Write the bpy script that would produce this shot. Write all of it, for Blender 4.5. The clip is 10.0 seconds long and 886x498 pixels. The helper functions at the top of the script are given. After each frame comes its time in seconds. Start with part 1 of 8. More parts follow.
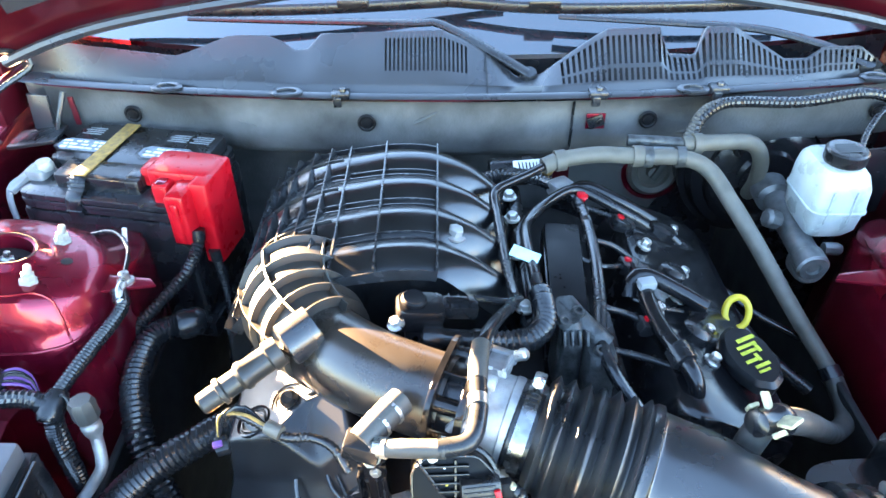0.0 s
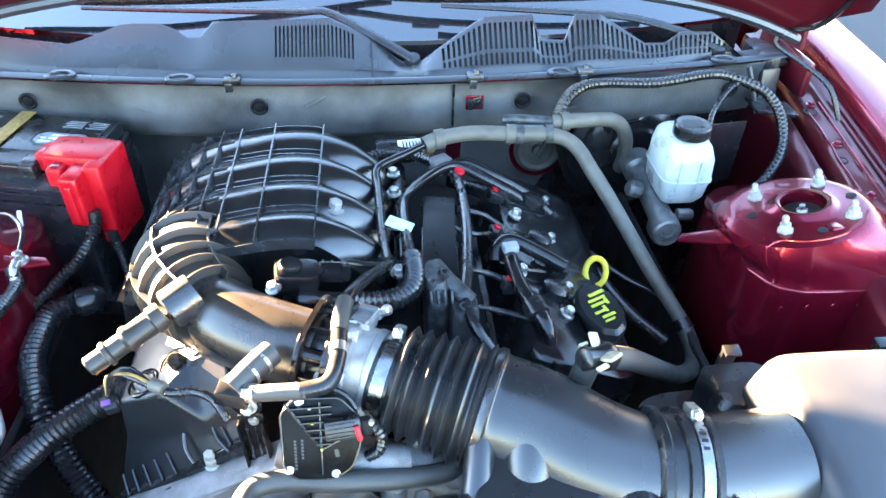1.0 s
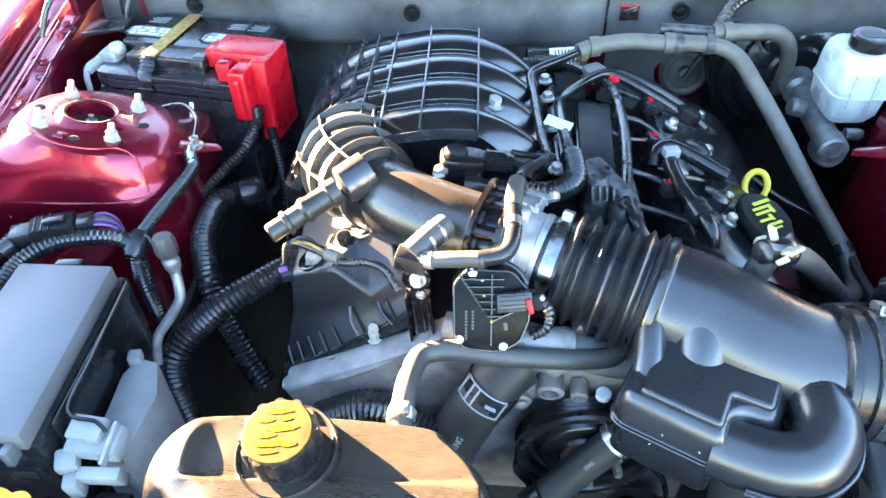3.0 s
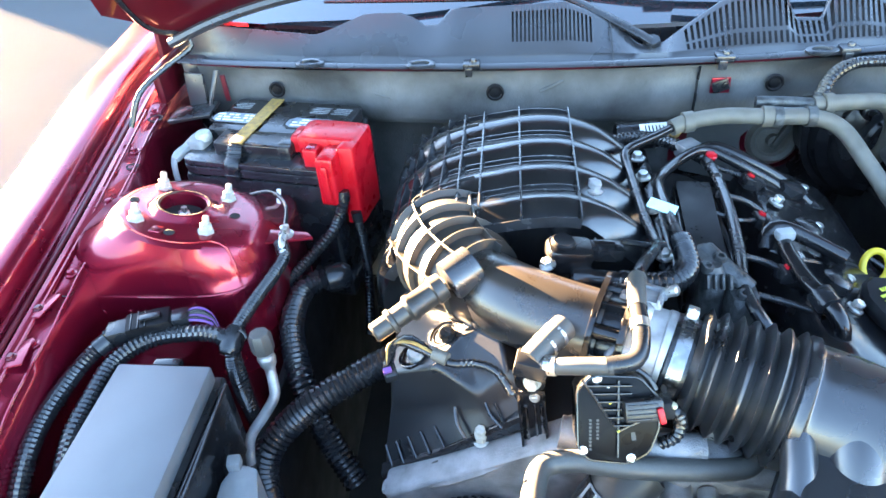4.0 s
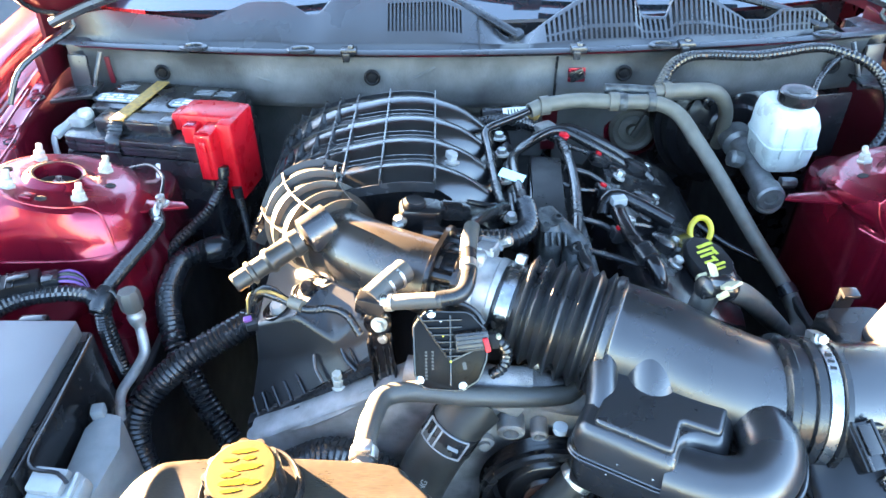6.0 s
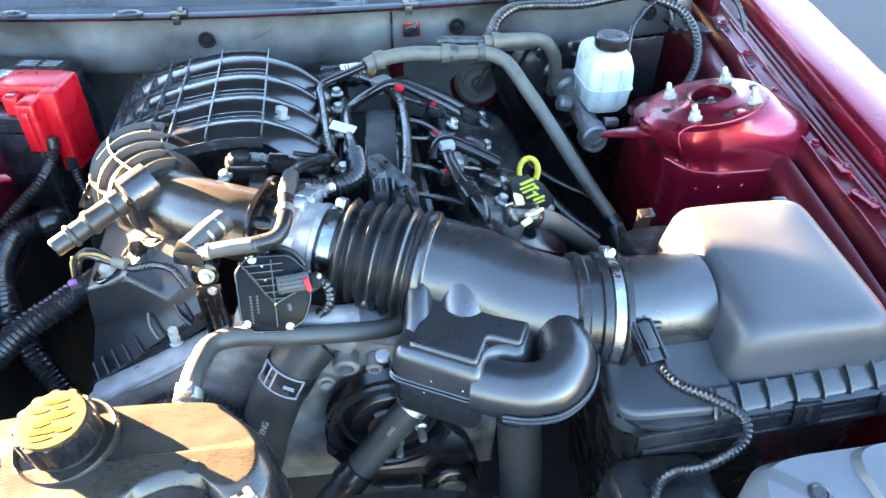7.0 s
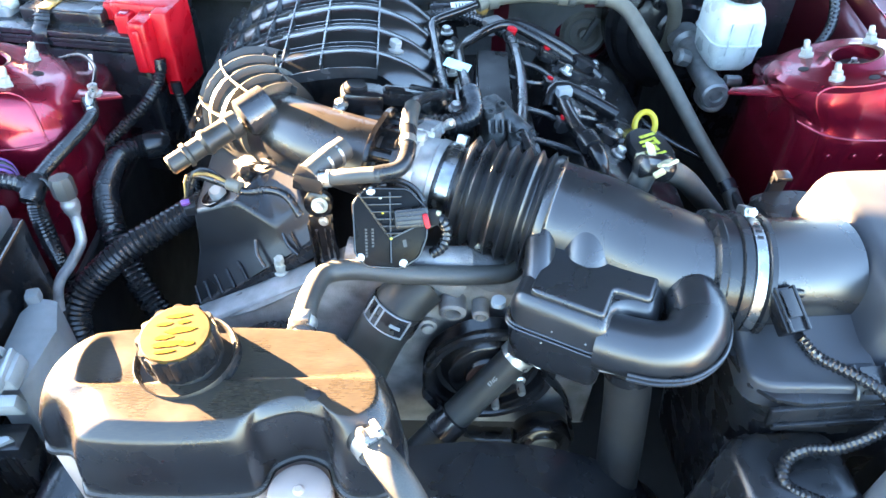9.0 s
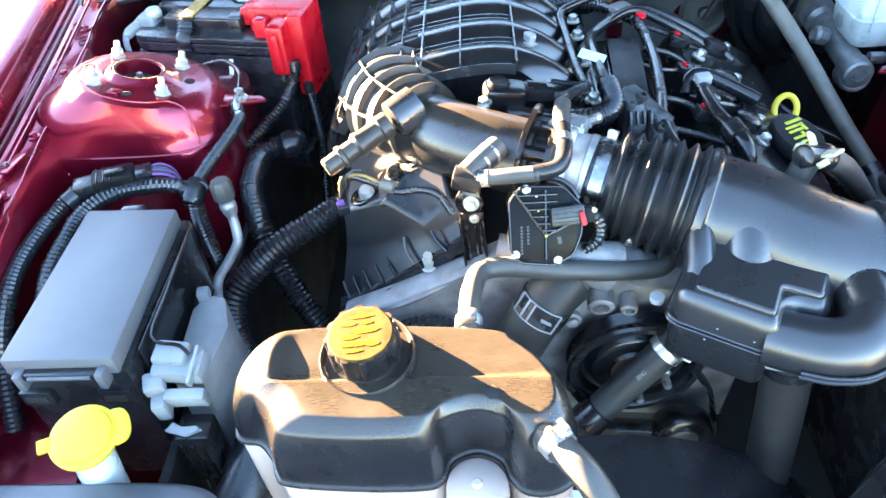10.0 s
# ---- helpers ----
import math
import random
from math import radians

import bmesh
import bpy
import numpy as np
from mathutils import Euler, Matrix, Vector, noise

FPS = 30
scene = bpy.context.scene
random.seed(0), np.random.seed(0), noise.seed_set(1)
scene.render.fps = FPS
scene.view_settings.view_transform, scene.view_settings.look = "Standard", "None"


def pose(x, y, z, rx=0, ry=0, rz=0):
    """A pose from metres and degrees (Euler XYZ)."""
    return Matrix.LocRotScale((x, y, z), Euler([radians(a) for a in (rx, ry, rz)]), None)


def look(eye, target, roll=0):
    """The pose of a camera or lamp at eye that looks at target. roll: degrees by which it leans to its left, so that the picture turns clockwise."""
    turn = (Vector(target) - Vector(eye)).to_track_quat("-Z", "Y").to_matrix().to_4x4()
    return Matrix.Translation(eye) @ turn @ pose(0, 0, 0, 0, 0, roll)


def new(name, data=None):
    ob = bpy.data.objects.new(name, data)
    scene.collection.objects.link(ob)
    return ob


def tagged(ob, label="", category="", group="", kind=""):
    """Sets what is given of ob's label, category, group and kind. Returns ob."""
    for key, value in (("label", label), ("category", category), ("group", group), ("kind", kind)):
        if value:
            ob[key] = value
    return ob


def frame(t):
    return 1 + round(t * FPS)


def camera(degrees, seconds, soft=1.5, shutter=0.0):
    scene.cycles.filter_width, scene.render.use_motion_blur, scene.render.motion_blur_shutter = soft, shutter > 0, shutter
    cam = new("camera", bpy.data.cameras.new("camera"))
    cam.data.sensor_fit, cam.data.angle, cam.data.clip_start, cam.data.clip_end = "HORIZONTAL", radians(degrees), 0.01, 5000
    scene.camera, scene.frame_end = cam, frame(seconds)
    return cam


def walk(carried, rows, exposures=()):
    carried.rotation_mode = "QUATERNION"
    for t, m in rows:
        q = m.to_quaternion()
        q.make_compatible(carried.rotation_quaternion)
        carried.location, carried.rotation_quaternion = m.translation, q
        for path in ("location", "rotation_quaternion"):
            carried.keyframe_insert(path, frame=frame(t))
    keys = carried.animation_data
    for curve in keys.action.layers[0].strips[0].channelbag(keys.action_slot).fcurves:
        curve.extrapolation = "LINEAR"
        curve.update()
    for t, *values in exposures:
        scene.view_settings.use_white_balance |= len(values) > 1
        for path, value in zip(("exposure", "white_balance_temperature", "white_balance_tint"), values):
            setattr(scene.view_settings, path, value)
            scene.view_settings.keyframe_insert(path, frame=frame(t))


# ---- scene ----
cam = camera(64.6, 10.0)
PATH = [
    (0, (-0.062, 0.127, 1.411), (-0.061, 1.702, 0.179), -0.4),
    (0.5, (-0.026, 0.07, 1.429), (0.072, 1.616, 0.165), 0.6),
    (1, (0.012, 0.051, 1.439), (0.178, 1.599, 0.184), 1.7),
    (1.5, (0.038, 0.059, 1.438), (0.255, 1.611, 0.194), 2.5),
    (2, (0.029, 0.058, 1.407), (0.247, 1.589, 0.139), 2.7),
    (2.5, (0.017, 0.027, 1.384), (0.187, 1.513, 0.056), 2.4),
    (3, (-0.07, -0.001, 1.38), (-0.159, 1.483, 0.042), -1.5),
    (3.2, (-0.093, -0.003, 1.377), (-0.263, 1.484, 0.05), -3.2),
    (4.3, (-0.145, 0.061, 1.401), (-0.35, 1.653, 0.209), -5.0),
    (4.5, (-0.144, 0.059, 1.401), (-0.346, 1.654, 0.212), -4.7),
    (5, (-0.115, 0.049, 1.392), (-0.248, 1.645, 0.194), -3.3),
    (5.2, (-0.105, 0.051, 1.391), (-0.168, 1.647, 0.188), -2.5),
    (6.3, (-0.039, -0.078, 1.38), (-0.038, 1.53, 0.191), -0.8),
    (6.5, (-0.025, -0.091, 1.38), (-0.015, 1.505, 0.175), -1.2),
    (7, (0.029, -0.094, 1.377), (0.286, 1.443, 0.124), 0.7),
    (7.5, (0.055, -0.077, 1.371), (0.392, 1.445, 0.118), 2.9),
    (8, (0.052, -0.067, 1.383), (0.379, 1.508, 0.195), 3.2),
    (8.5, (0.003, -0.081, 1.352), (0.224, 1.47, 0.108), 2.8),
    (9, (-0.038, -0.074, 1.336), (0.067, 1.414, 0.004), 1.6),
    (9.5, (-0.064, -0.067, 1.337), (-0.046, 1.388, -0.035), -0.9),
    (10, (-0.117, -0.069, 1.358), (-0.227, 1.384, -0.012), -4.9),
]
walk(cam, [(t, look(eye, target, roll)) for t, eye, target, roll in PATH], [(0, 6.28, 6650, 16), (10, 6.28, 6650, 16)])

# ---- world, sun and exposure ----
SUN_AZ, SUN_EL = 304.0, 8.0     # degrees: the sun stands low, to the side of the car
world = bpy.data.worlds.new("world")
scene.world = world
world.use_nodes = True
wn = world.node_tree
sky = wn.nodes.new("ShaderNodeTexSky")
sky.sky_type, sky.sun_disc = "NISHITA", False
sky.sun_elevation, sky.sun_rotation = radians(SUN_EL), radians(SUN_AZ)
sky.dust_density, sky.ozone_density = 0.3, 2.0     # clear air
bg = wn.nodes["Background"]
bg.inputs["Strength"].default_value = 0.05
wn.links.new(sky.outputs["Color"], bg.inputs["Color"])
sun = new("sun", bpy.data.lights.new("sun", "SUN"))
sun.data.energy, sun.data.angle, sun.data.color = 7.6, radians(0.6), (1.0, 0.68, 0.36)
sa, se = radians(SUN_AZ), radians(SUN_EL)
SUN_DIR = Vector((math.sin(sa) * math.cos(se), math.cos(sa) * math.cos(se), math.sin(se)))
sun.matrix_world = look(SUN_DIR * 20, (0, 0, 0))


# ---- materials ----
def mat_new(name):
    m = bpy.data.materials.new(name)
    m.use_nodes = True
    return m, m.node_tree, m.node_tree.nodes["Principled BSDF"]


def surface(name, colour, rough=0.5, metal=0.0, vary=0.25, scale=40.0, fine=600.0, bump=0.15, dust=0.0, dust_colour=(0.16, 0.15, 0.135), coat=0.0, spec=0.5, rough_vary=0.15, flakes=0.0, streak=(1, 1, 1)):
    """A worn surface: colour and roughness vary at two scales, fine relief, optional dust on faces that look up."""
    m, nt, p = mat_new(name)
    n, l = nt.nodes, nt.links
    tc = n.new("ShaderNodeNewGeometry")
    big = n.new("ShaderNodeTexNoise")
    big.inputs["Scale"].default_value, big.inputs["Detail"].default_value = scale, 5.0
    small = n.new("ShaderNodeTexNoise")
    small.inputs["Scale"].default_value, small.inputs["Detail"].default_value = fine, 3.0
    l.new(tc.outputs["Position"], big.inputs["Vector"])
    along_ = n.new("ShaderNodeVectorMath")
    along_.operation = "MULTIPLY"
    along_.inputs[1].default_value = streak
    l.new(tc.outputs["Position"], along_.inputs[0])
    l.new(along_.outputs["Vector"], small.inputs["Vector"])
    ramp = n.new("ShaderNodeMapRange")
    ramp.inputs["From Min"].default_value, ramp.inputs["From Max"].default_value = 0.3, 0.7
    ramp.inputs["To Min"].default_value, ramp.inputs["To Max"].default_value = 1 - vary, 1 + vary
    l.new(big.outputs["Fac"], ramp.inputs["Value"])
    mul = n.new("ShaderNodeVectorMath")
    mul.operation = "SCALE"
    mul.inputs[0].default_value = colour
    l.new(ramp.outputs["Result"], mul.inputs["Scale"])
    col = mul.outputs["Vector"]
    if flakes:
        fl = n.new("ShaderNodeMapRange")
        fl.inputs["From Min"].default_value, fl.inputs["From Max"].default_value = 0.5, 0.75
        fl.inputs["To Min"].default_value, fl.inputs["To Max"].default_value = 1.0, 1.0 + flakes
        l.new(small.outputs["Fac"], fl.inputs["Value"])
        m2 = n.new("ShaderNodeVectorMath")
        m2.operation = "SCALE"
        l.new(col, m2.inputs[0])
        l.new(fl.outputs["Result"], m2.inputs["Scale"])
        col = m2.outputs["Vector"]
    rr = n.new("ShaderNodeMapRange")
    rr.inputs["From Min"].default_value, rr.inputs["From Max"].default_value = 0.3, 0.7
    rr.inputs["To Min"].default_value, rr.inputs["To Max"].default_value = max(0.02, rough - rough_vary), min(1.0, rough + rough_vary)
    l.new(big.outputs["Fac"], rr.inputs["Value"])
    rough_out = rr.outputs["Result"]
    if dust:
        sep = n.new("ShaderNodeSeparateXYZ")
        l.new(tc.outputs["Normal"], sep.inputs["Vector"])
        up = n.new("ShaderNodeMapRange")
        up.inputs["From Min"].default_value, up.inputs["From Max"].default_value = 0.2, 0.95
        l.new(sep.outputs["Z"], up.inputs["Value"])
        patch = n.new("ShaderNodeMapRange")
        patch.inputs["From Min"].default_value, patch.inputs["From Max"].default_value = 0.35, 0.65
        patch.inputs["To Min"].default_value, patch.inputs["To Max"].default_value = 0.4, 1.0
        l.new(small.outputs["Fac"], patch.inputs["Value"])
        mm = n.new("ShaderNodeMath")
        mm.operation = "MULTIPLY"
        l.new(up.outputs["Result"], mm.inputs[0])
        l.new(patch.outputs["Result"], mm.inputs[1])
        m3 = n.new("ShaderNodeMath")
        m3.operation = "MULTIPLY"
        m3.inputs[1].default_value = dust
        l.new(mm.outputs["Value"], m3.inputs[0])
        mix = n.new("ShaderNodeMix")
        mix.data_type = "RGBA"
        mix.inputs["B"].default_value = (*dust_colour, 1)
        l.new(m3.outputs["Value"], mix.inputs["Factor"])
        l.new(col, mix.inputs["A"])
        col = mix.outputs["Result"]
        ra = n.new("ShaderNodeMath")
        ra.operation = "MULTIPLY_ADD"
        ra.inputs[1].default_value = 0.35
        l.new(m3.outputs["Value"], ra.inputs[0])
        l.new(rough_out, ra.inputs[2])
        rough_out = ra.outputs["Value"]
    l.new(col, p.inputs["Base Color"])
    l.new(rough_out, p.inputs["Roughness"])
    p.inputs["Metallic"].default_value = metal
    p.inputs["Specular IOR Level"].default_value = spec
    p.inputs["Coat Weight"].default_value = coat
    p.inputs["Coat Roughness"].default_value = 0.06
    if bump:
        b = n.new("ShaderNodeBump")
        b.inputs["Strength"].default_value, b.inputs["Distance"].default_value = bump, 0.001
        l.new(small.outputs["Fac"], b.inputs["Height"])
        l.new(b.outputs["Normal"], p.inputs["Normal"])
    return m


M = {}
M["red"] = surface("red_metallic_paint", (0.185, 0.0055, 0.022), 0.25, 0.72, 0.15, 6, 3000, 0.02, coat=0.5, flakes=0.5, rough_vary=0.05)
# darker copy of the red paint, with shade put into its colour
M["red_shade"] = surface("red_paint_shade_tone", (0.085, 0.004, 0.011), 0.36, 0.45, 0.25, 9, 1500, 0.05, coat=0.4, rough_vary=0.08)
M["black"] = surface("black_plastic", (0.010, 0.0105, 0.012), 0.26, 0, 0.3, 30, 1200, 0.06, dust=0.02, spec=0.5)
M["manifold"] = surface("moulded_black_nylon", (0.0055, 0.0058, 0.0065), 0.22, 0, 0.3, 30, 1400, 0.03, dust=0.008, spec=0.8, rough_vary=0.05)
M["elbow"] = surface("dusty_nylon_elbow", (0.017, 0.0165, 0.0155), 0.38, 0, 0.3, 25, 1200, 0.05, dust=0.06, dust_colour=(0.22, 0.18, 0.12), spec=0.5, rough_vary=0.05)
# lighter than the shell: edge highlights are put into the rib colour
M["rib"] = surface("highlight_nylon_rib", (0.022, 0.023, 0.025), 0.24, 0, 0.3, 60, 1400, 0.03, rough_vary=0.05)
M["dusty"] = surface("dusty_black_plastic", (0.010, 0.010, 0.011), 0.30, 0, 0.25, 25, 900, 0.08, dust=0.10, dust_colour=(0.20, 0.135, 0.07), spec=0.30)
M["wiped"] = surface("dusty_wiped_plastic", (0.010, 0.010, 0.012), 0.27, 0, 0.25, 25, 1100, 0.06, dust=0.14, dust_colour=(0.20, 0.148, 0.070), spec=0.65, rough_vary=0.06, streak=(0.12, 1, 1))
M["satin"] = surface("satin_black_plastic", (0.012, 0.013, 0.016), 0.24, 0, 0.2, 18, 1500, 0.03, dust=0.01, spec=0.8, rough_vary=0.08)
M["duct"] = surface("faded_satin_plastic", (0.012, 0.0125, 0.0145), 0.28, 0, 0.2, 18, 1500, 0.03, dust=0.01, spec=0.9, rough_vary=0.05)
M["darkcast"] = surface("weathered_dark_alloy", (0.060, 0.064, 0.066), 0.45, 0.5, 0.6, 90, 350, 1.0)
M["matt"] = surface("textured_black_plastic", (0.006, 0.006, 0.007), 0.40, 0, 0.3, 30, 900, 0.1, spec=0.12)
M["gloss"] = surface("glossy_black_plastic", (0.007, 0.007, 0.008), 0.18, 0, 0.3, 30, 900, 0.1)
M["rubber"] = surface("black_rubber", (0.010, 0.011, 0.013), 0.27, 0, 0.3, 40, 1500, 0.05, dust=0.015, rough_vary=0.08)
M["bellows"] = surface("matt_rubber", (0.011, 0.0115, 0.013), 0.32, 0, 0.3, 40, 1500, 0.05, spec=0.8, rough_vary=0.06)
M["hose"] = surface("grey_dusty_rubber", (0.034, 0.035, 0.034), 0.50, 0, 0.25, 35, 900, 0.2, dust=0.16, dust_colour=(0.19, 0.18, 0.15))
M["dark_hose"] = surface("dark_grey_rubber", (0.020, 0.021, 0.021), 0.48, 0, 0.25, 35, 900, 0.2, dust=0.05, spec=0.3)
M["heater"] = surface("pale_grey_rubber", (0.085, 0.081, 0.069), 0.55, 0, 0.3, 40, 900, 0.25, dust=0.10, dust_colour=(0.26, 0.235, 0.185))
M["loom"] = surface("corrugated_loom_plastic", (0.010, 0.011, 0.013), 0.24, 0, 0.25, 60, 1500, 0.03, dust=0.02, spec=0.6, rough_vary=0.06)
M["felt"] = surface("grey_insulation_felt", (0.074, 0.076, 0.077), 0.80, 0, 0.60, 11, 230, 0.9, spec=0.3)
M["cowl"] = surface("weathered_grey_plastic", (0.021, 0.023, 0.027), 0.29, 0, 0.22, 10, 1300, 0.12, dust=0.03, dust_colour=(0.2, 0.2, 0.19), spec=0.7, rough_vary=0.08)
M["alu"] = surface("cast_aluminium", (0.33, 0.335, 0.34), 0.50, 0.7, 0.35, 55, 700, 0.7)
M["cast"] = surface("grey_cast_alloy", (0.20, 0.20, 0.205), 0.58, 0.4, 0.45, 38, 500, 0.8, dust=0.15, dust_colour=(0.22, 0.21, 0.19))
M["brake_alloy"] = surface("dull_brake_alloy", (0.17, 0.18, 0.185), 0.42, 0.7, 0.35, 60, 700, 0.5)
M["cap_face"] = surface("worn_yellow_cap_face", (0.050, 0.030, 0.008), 0.7, 0, 0.4, 90, 900, 0.15, spec=0.05)
M["neck"] = surface("satin_nylon_neck", (0.009, 0.0095, 0.011), 0.27, 0, 0.25, 20, 1200, 0.04, dust=0.09, dust_colour=(0.21, 0.135, 0.06), spec=0.8, rough_vary=0.05)
M["steel"] = surface("bright_steel", (0.32, 0.32, 0.315), 0.26, 1.0, 0.3, 80, 900, 0.15)
M["dull"] = surface("dull_black_cover", (0.0045, 0.0045, 0.005), 0.32, 0, 0.3, 30, 900, 0.08, spec=0.10)
M["cover"] = surface("worn_satin_cover", (0.011, 0.0115, 0.0130), 0.31, 0, 0.25, 18, 1300, 0.05, spec=0.5, rough_vary=0.06)
M["zinc"] = surface("zinc_plated_steel", (0.48, 0.48, 0.46), 0.36, 0.9, 0.2, 150, 900, 0.15)
M["stud"] = surface("pale_coated_nut", (0.33, 0.34, 0.31), 0.45, 0.2, 0.18, 150, 900, 0.1)
M["rust"] = surface("surface_rust", (0.10, 0.045, 0.03), 0.8, 0.1, 0.45, 60, 500, 0.5)
M["white"] = surface("translucent_white_plastic", (0.37, 0.42, 0.42), 0.33, 0, 0.2, 30, 900, 0.05)
M["grey"] = surface("pale_grey_plastic", (0.21, 0.225, 0.235), 0.45, 0, 0.25, 30, 900, 0.1, dust=0.1)
M["lid"] = surface("fuse_lid_plastic", (0.088, 0.092, 0.100), 0.42, 0, 0.15, 12, 1200, 0.15, rough_vary=0.06)
M["signal_red"] = surface("red_plastic", (0.42, 0.0035, 0.010), 0.32, 0, 0.15, 40, 900, 0.05, spec=0.35)
M["yellow"] = surface("yellow_plastic", (0.55, 0.41, 0.02), 0.45, 0, 0.06, 40, 900, 0.05)
M["yellow_print"] = surface("worn_yellow_print", (0.15, 0.088, 0.004), 0.8, 0, 0.5, 260, 1500, 0.1, spec=0.03)
M["lime"] = surface("lime_print", (0.40, 0.42, 0.04), 0.5, 0, 0.3, 200, 1500, 0.1)
M["label"] = surface("white_label", (0.72, 0.74, 0.74), 0.5, 0, 0.08, 60, 900, 0.03)
M["label_grey"] = surface("silver_label", (0.15, 0.175, 0.20), 0.4, 0.2, 0.35, 130, 900, 0.03)
M["cyan"] = surface("pale_blue_tape", (0.45, 0.72, 0.74), 0.5, 0, 0.1, 90, 900, 0.03)
M["tan"] = surface("worn_brown_strap", (0.26, 0.155, 0.040), 0.7, 0, 0.5, 120, 900, 0.3)
# paler, bluer than the housing: the sky's reflection is put into the colour
M["box_lid"] = surface("sky_sheen_black_lid", (0.030, 0.033, 0.040), 0.42, 0, 0.2, 14, 1300, 0.10, dust=0.05, dust_colour=(0.15, 0.13, 0.10), spec=0.5, rough_vary=0.05)
M["old_clip"] = surface("yellowed_nylon", (0.42, 0.38, 0.24), 0.5, 0, 0.3, 150, 900, 0.2)
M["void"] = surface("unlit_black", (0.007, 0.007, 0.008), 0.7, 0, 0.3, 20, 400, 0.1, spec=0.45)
M["purple"] = surface("purple_wire", (0.12, 0.045, 0.19), 0.45, 0, 0.1, 90, 900, 0.03)
M["coolant"] = surface("stained_translucent_plastic", (0.42, 0.33, 0.29), 0.36, 0, 0.2, 12, 900, 0.05)
M["booster"] = surface("black_enamel", (0.010, 0.010, 0.011), 0.18, 0, 0.2, 12, 900, 0.03)
M["orange"] = surface("orange_label", (0.75, 0.13, 0.03), 0.5, 0, 0.1, 90, 900, 0.02)
M["panel"] = surface("grey_coated_sheet", (0.085, 0.087, 0.086), 0.6, 0, 0.3, 14, 500, 0.3)
M["liner"] = surface("pale_hood_liner", (0.018, 0.019, 0.022), 0.8, 0, 0.1, 8, 300, 0.2)
M["asphalt"] = surface("sunlit_asphalt", (0.085, 0.084, 0.083), 0.95, 0, 0.10, 1.2, 130, 0.05, spec=0.05)
gm, gnt, gp = mat_new("tinted_glass")
gp.inputs["Base Color"].default_value = (0.012, 0.016, 0.020, 1)
gp.inputs["Roughness"].default_value = 0.04
gp.inputs["Specular IOR Level"].default_value = 1.0
gp.inputs["IOR"].default_value = 1.75
M["glass"] = gm


# ---- mesh tools ----
WORLD_AT = {}


def finish(bm, name, mat, angle=38):
    bmesh.ops.remove_doubles(bm, verts=bm.verts, dist=1e-5)
    bmesh.ops.recalc_face_normals(bm, faces=bm.faces)
    lim = radians(angle)
    for f in bm.faces:
        f.smooth = True
    for e in bm.edges:
        e.smooth = not (len(e.link_faces) == 2 and e.calc_face_angle(0) > lim)
    me = bpy.data.meshes.new(name)
    xs = [v.co for v in bm.verts]
    lo = Vector([min(v[i] for v in xs) for i in range(3)])
    hi = Vector([max(v[i] for v in xs) for i in range(3)])
    c = Vector(((lo.x + hi.x) / 2, (lo.y + hi.y) / 2, lo.z))
    bmesh.ops.translate(bm, verts=bm.verts, vec=-c)
    bm.to_mesh(me)
    bm.free()
    me.materials.append(mat)
    return me, c


def part(name, bm, material, parent=None, label="", angle=38):
    me, c = finish(bm, name, material, angle)
    ob = new(name, me)
    ob.location = c
    if parent is not None:
        ob.parent = parent
        ob.matrix_parent_inverse = Matrix.Translation(-WORLD_AT[parent.name])
    WORLD_AT[ob.name] = c.copy()
    if label:
        ob["label"] = label
    return ob


def thing(name, at, label, category, group="", kind=""):
    ob = new(name)
    ob.location = at
    ob.empty_display_size = 0.02
    WORLD_AT[ob.name] = Vector(at)
    return tagged(ob, label, category, group, kind)


def solo(name, bm, material, label, category, group="", kind="", angle=38):
    return tagged(part(name, bm, material, None, "", angle), label, category, group, kind)


def spline(pts, step=0.006):
    """Points along a smooth curve through pts."""
    p = [Vector(q) for q in pts]
    if len(p) == 2:
        n = max(2, int((p[1] - p[0]).length / step))
        return [p[0].lerp(p[1], i / n) for i in range(n + 1)]
    p = [2 * p[0] - p[1]] + p + [2 * p[-1] - p[-2]]
    out = []
    for i in range(1, len(p) - 2):
        a, b, c, d = p[i - 1:i + 3]
        n = max(2, int((c - b).length / step))
        for k in range(n):
            t = k / n
            out.append(0.5 * ((2 * b) + (c - a) * t + (2 * a - 5 * b + 4 * c - d) * t * t + (3 * b - a - 3 * c + d) * t ** 3))
    out.append(p[-2])
    return out


def skin(bm, rings, closed=True, cap=True):
    """Faces between rings of equal counts."""
    vs = [[bm.verts.new(q) for q in r] for r in rings]
    n = len(vs[0])
    for a, b in zip(vs, vs[1:]):
        for i in range(n if closed else n - 1):
            j = (i + 1) % n
            bm.faces.new((a[i], a[j], b[j], b[i]))
    if cap and closed:
        bm.faces.new(list(reversed(vs[0])))
        bm.faces.new(vs[-1])
    return bm


def frames(path):
    """A steady cross-section frame at each point of a path."""
    out, side = [], None
    for i, q in enumerate(path):
        d = (path[min(i + 1, len(path) - 1)] - path[max(i - 1, 0)]).normalized()
        if side is None:
            side = d.cross(Vector((0, 0, 1)))
            if side.length < 0.1:
                side = d.cross(Vector((0, 1, 0)))
        side = (side - d * side.dot(d)).normalized()
        out.append((q, d, side, side.cross(d)))
    return out


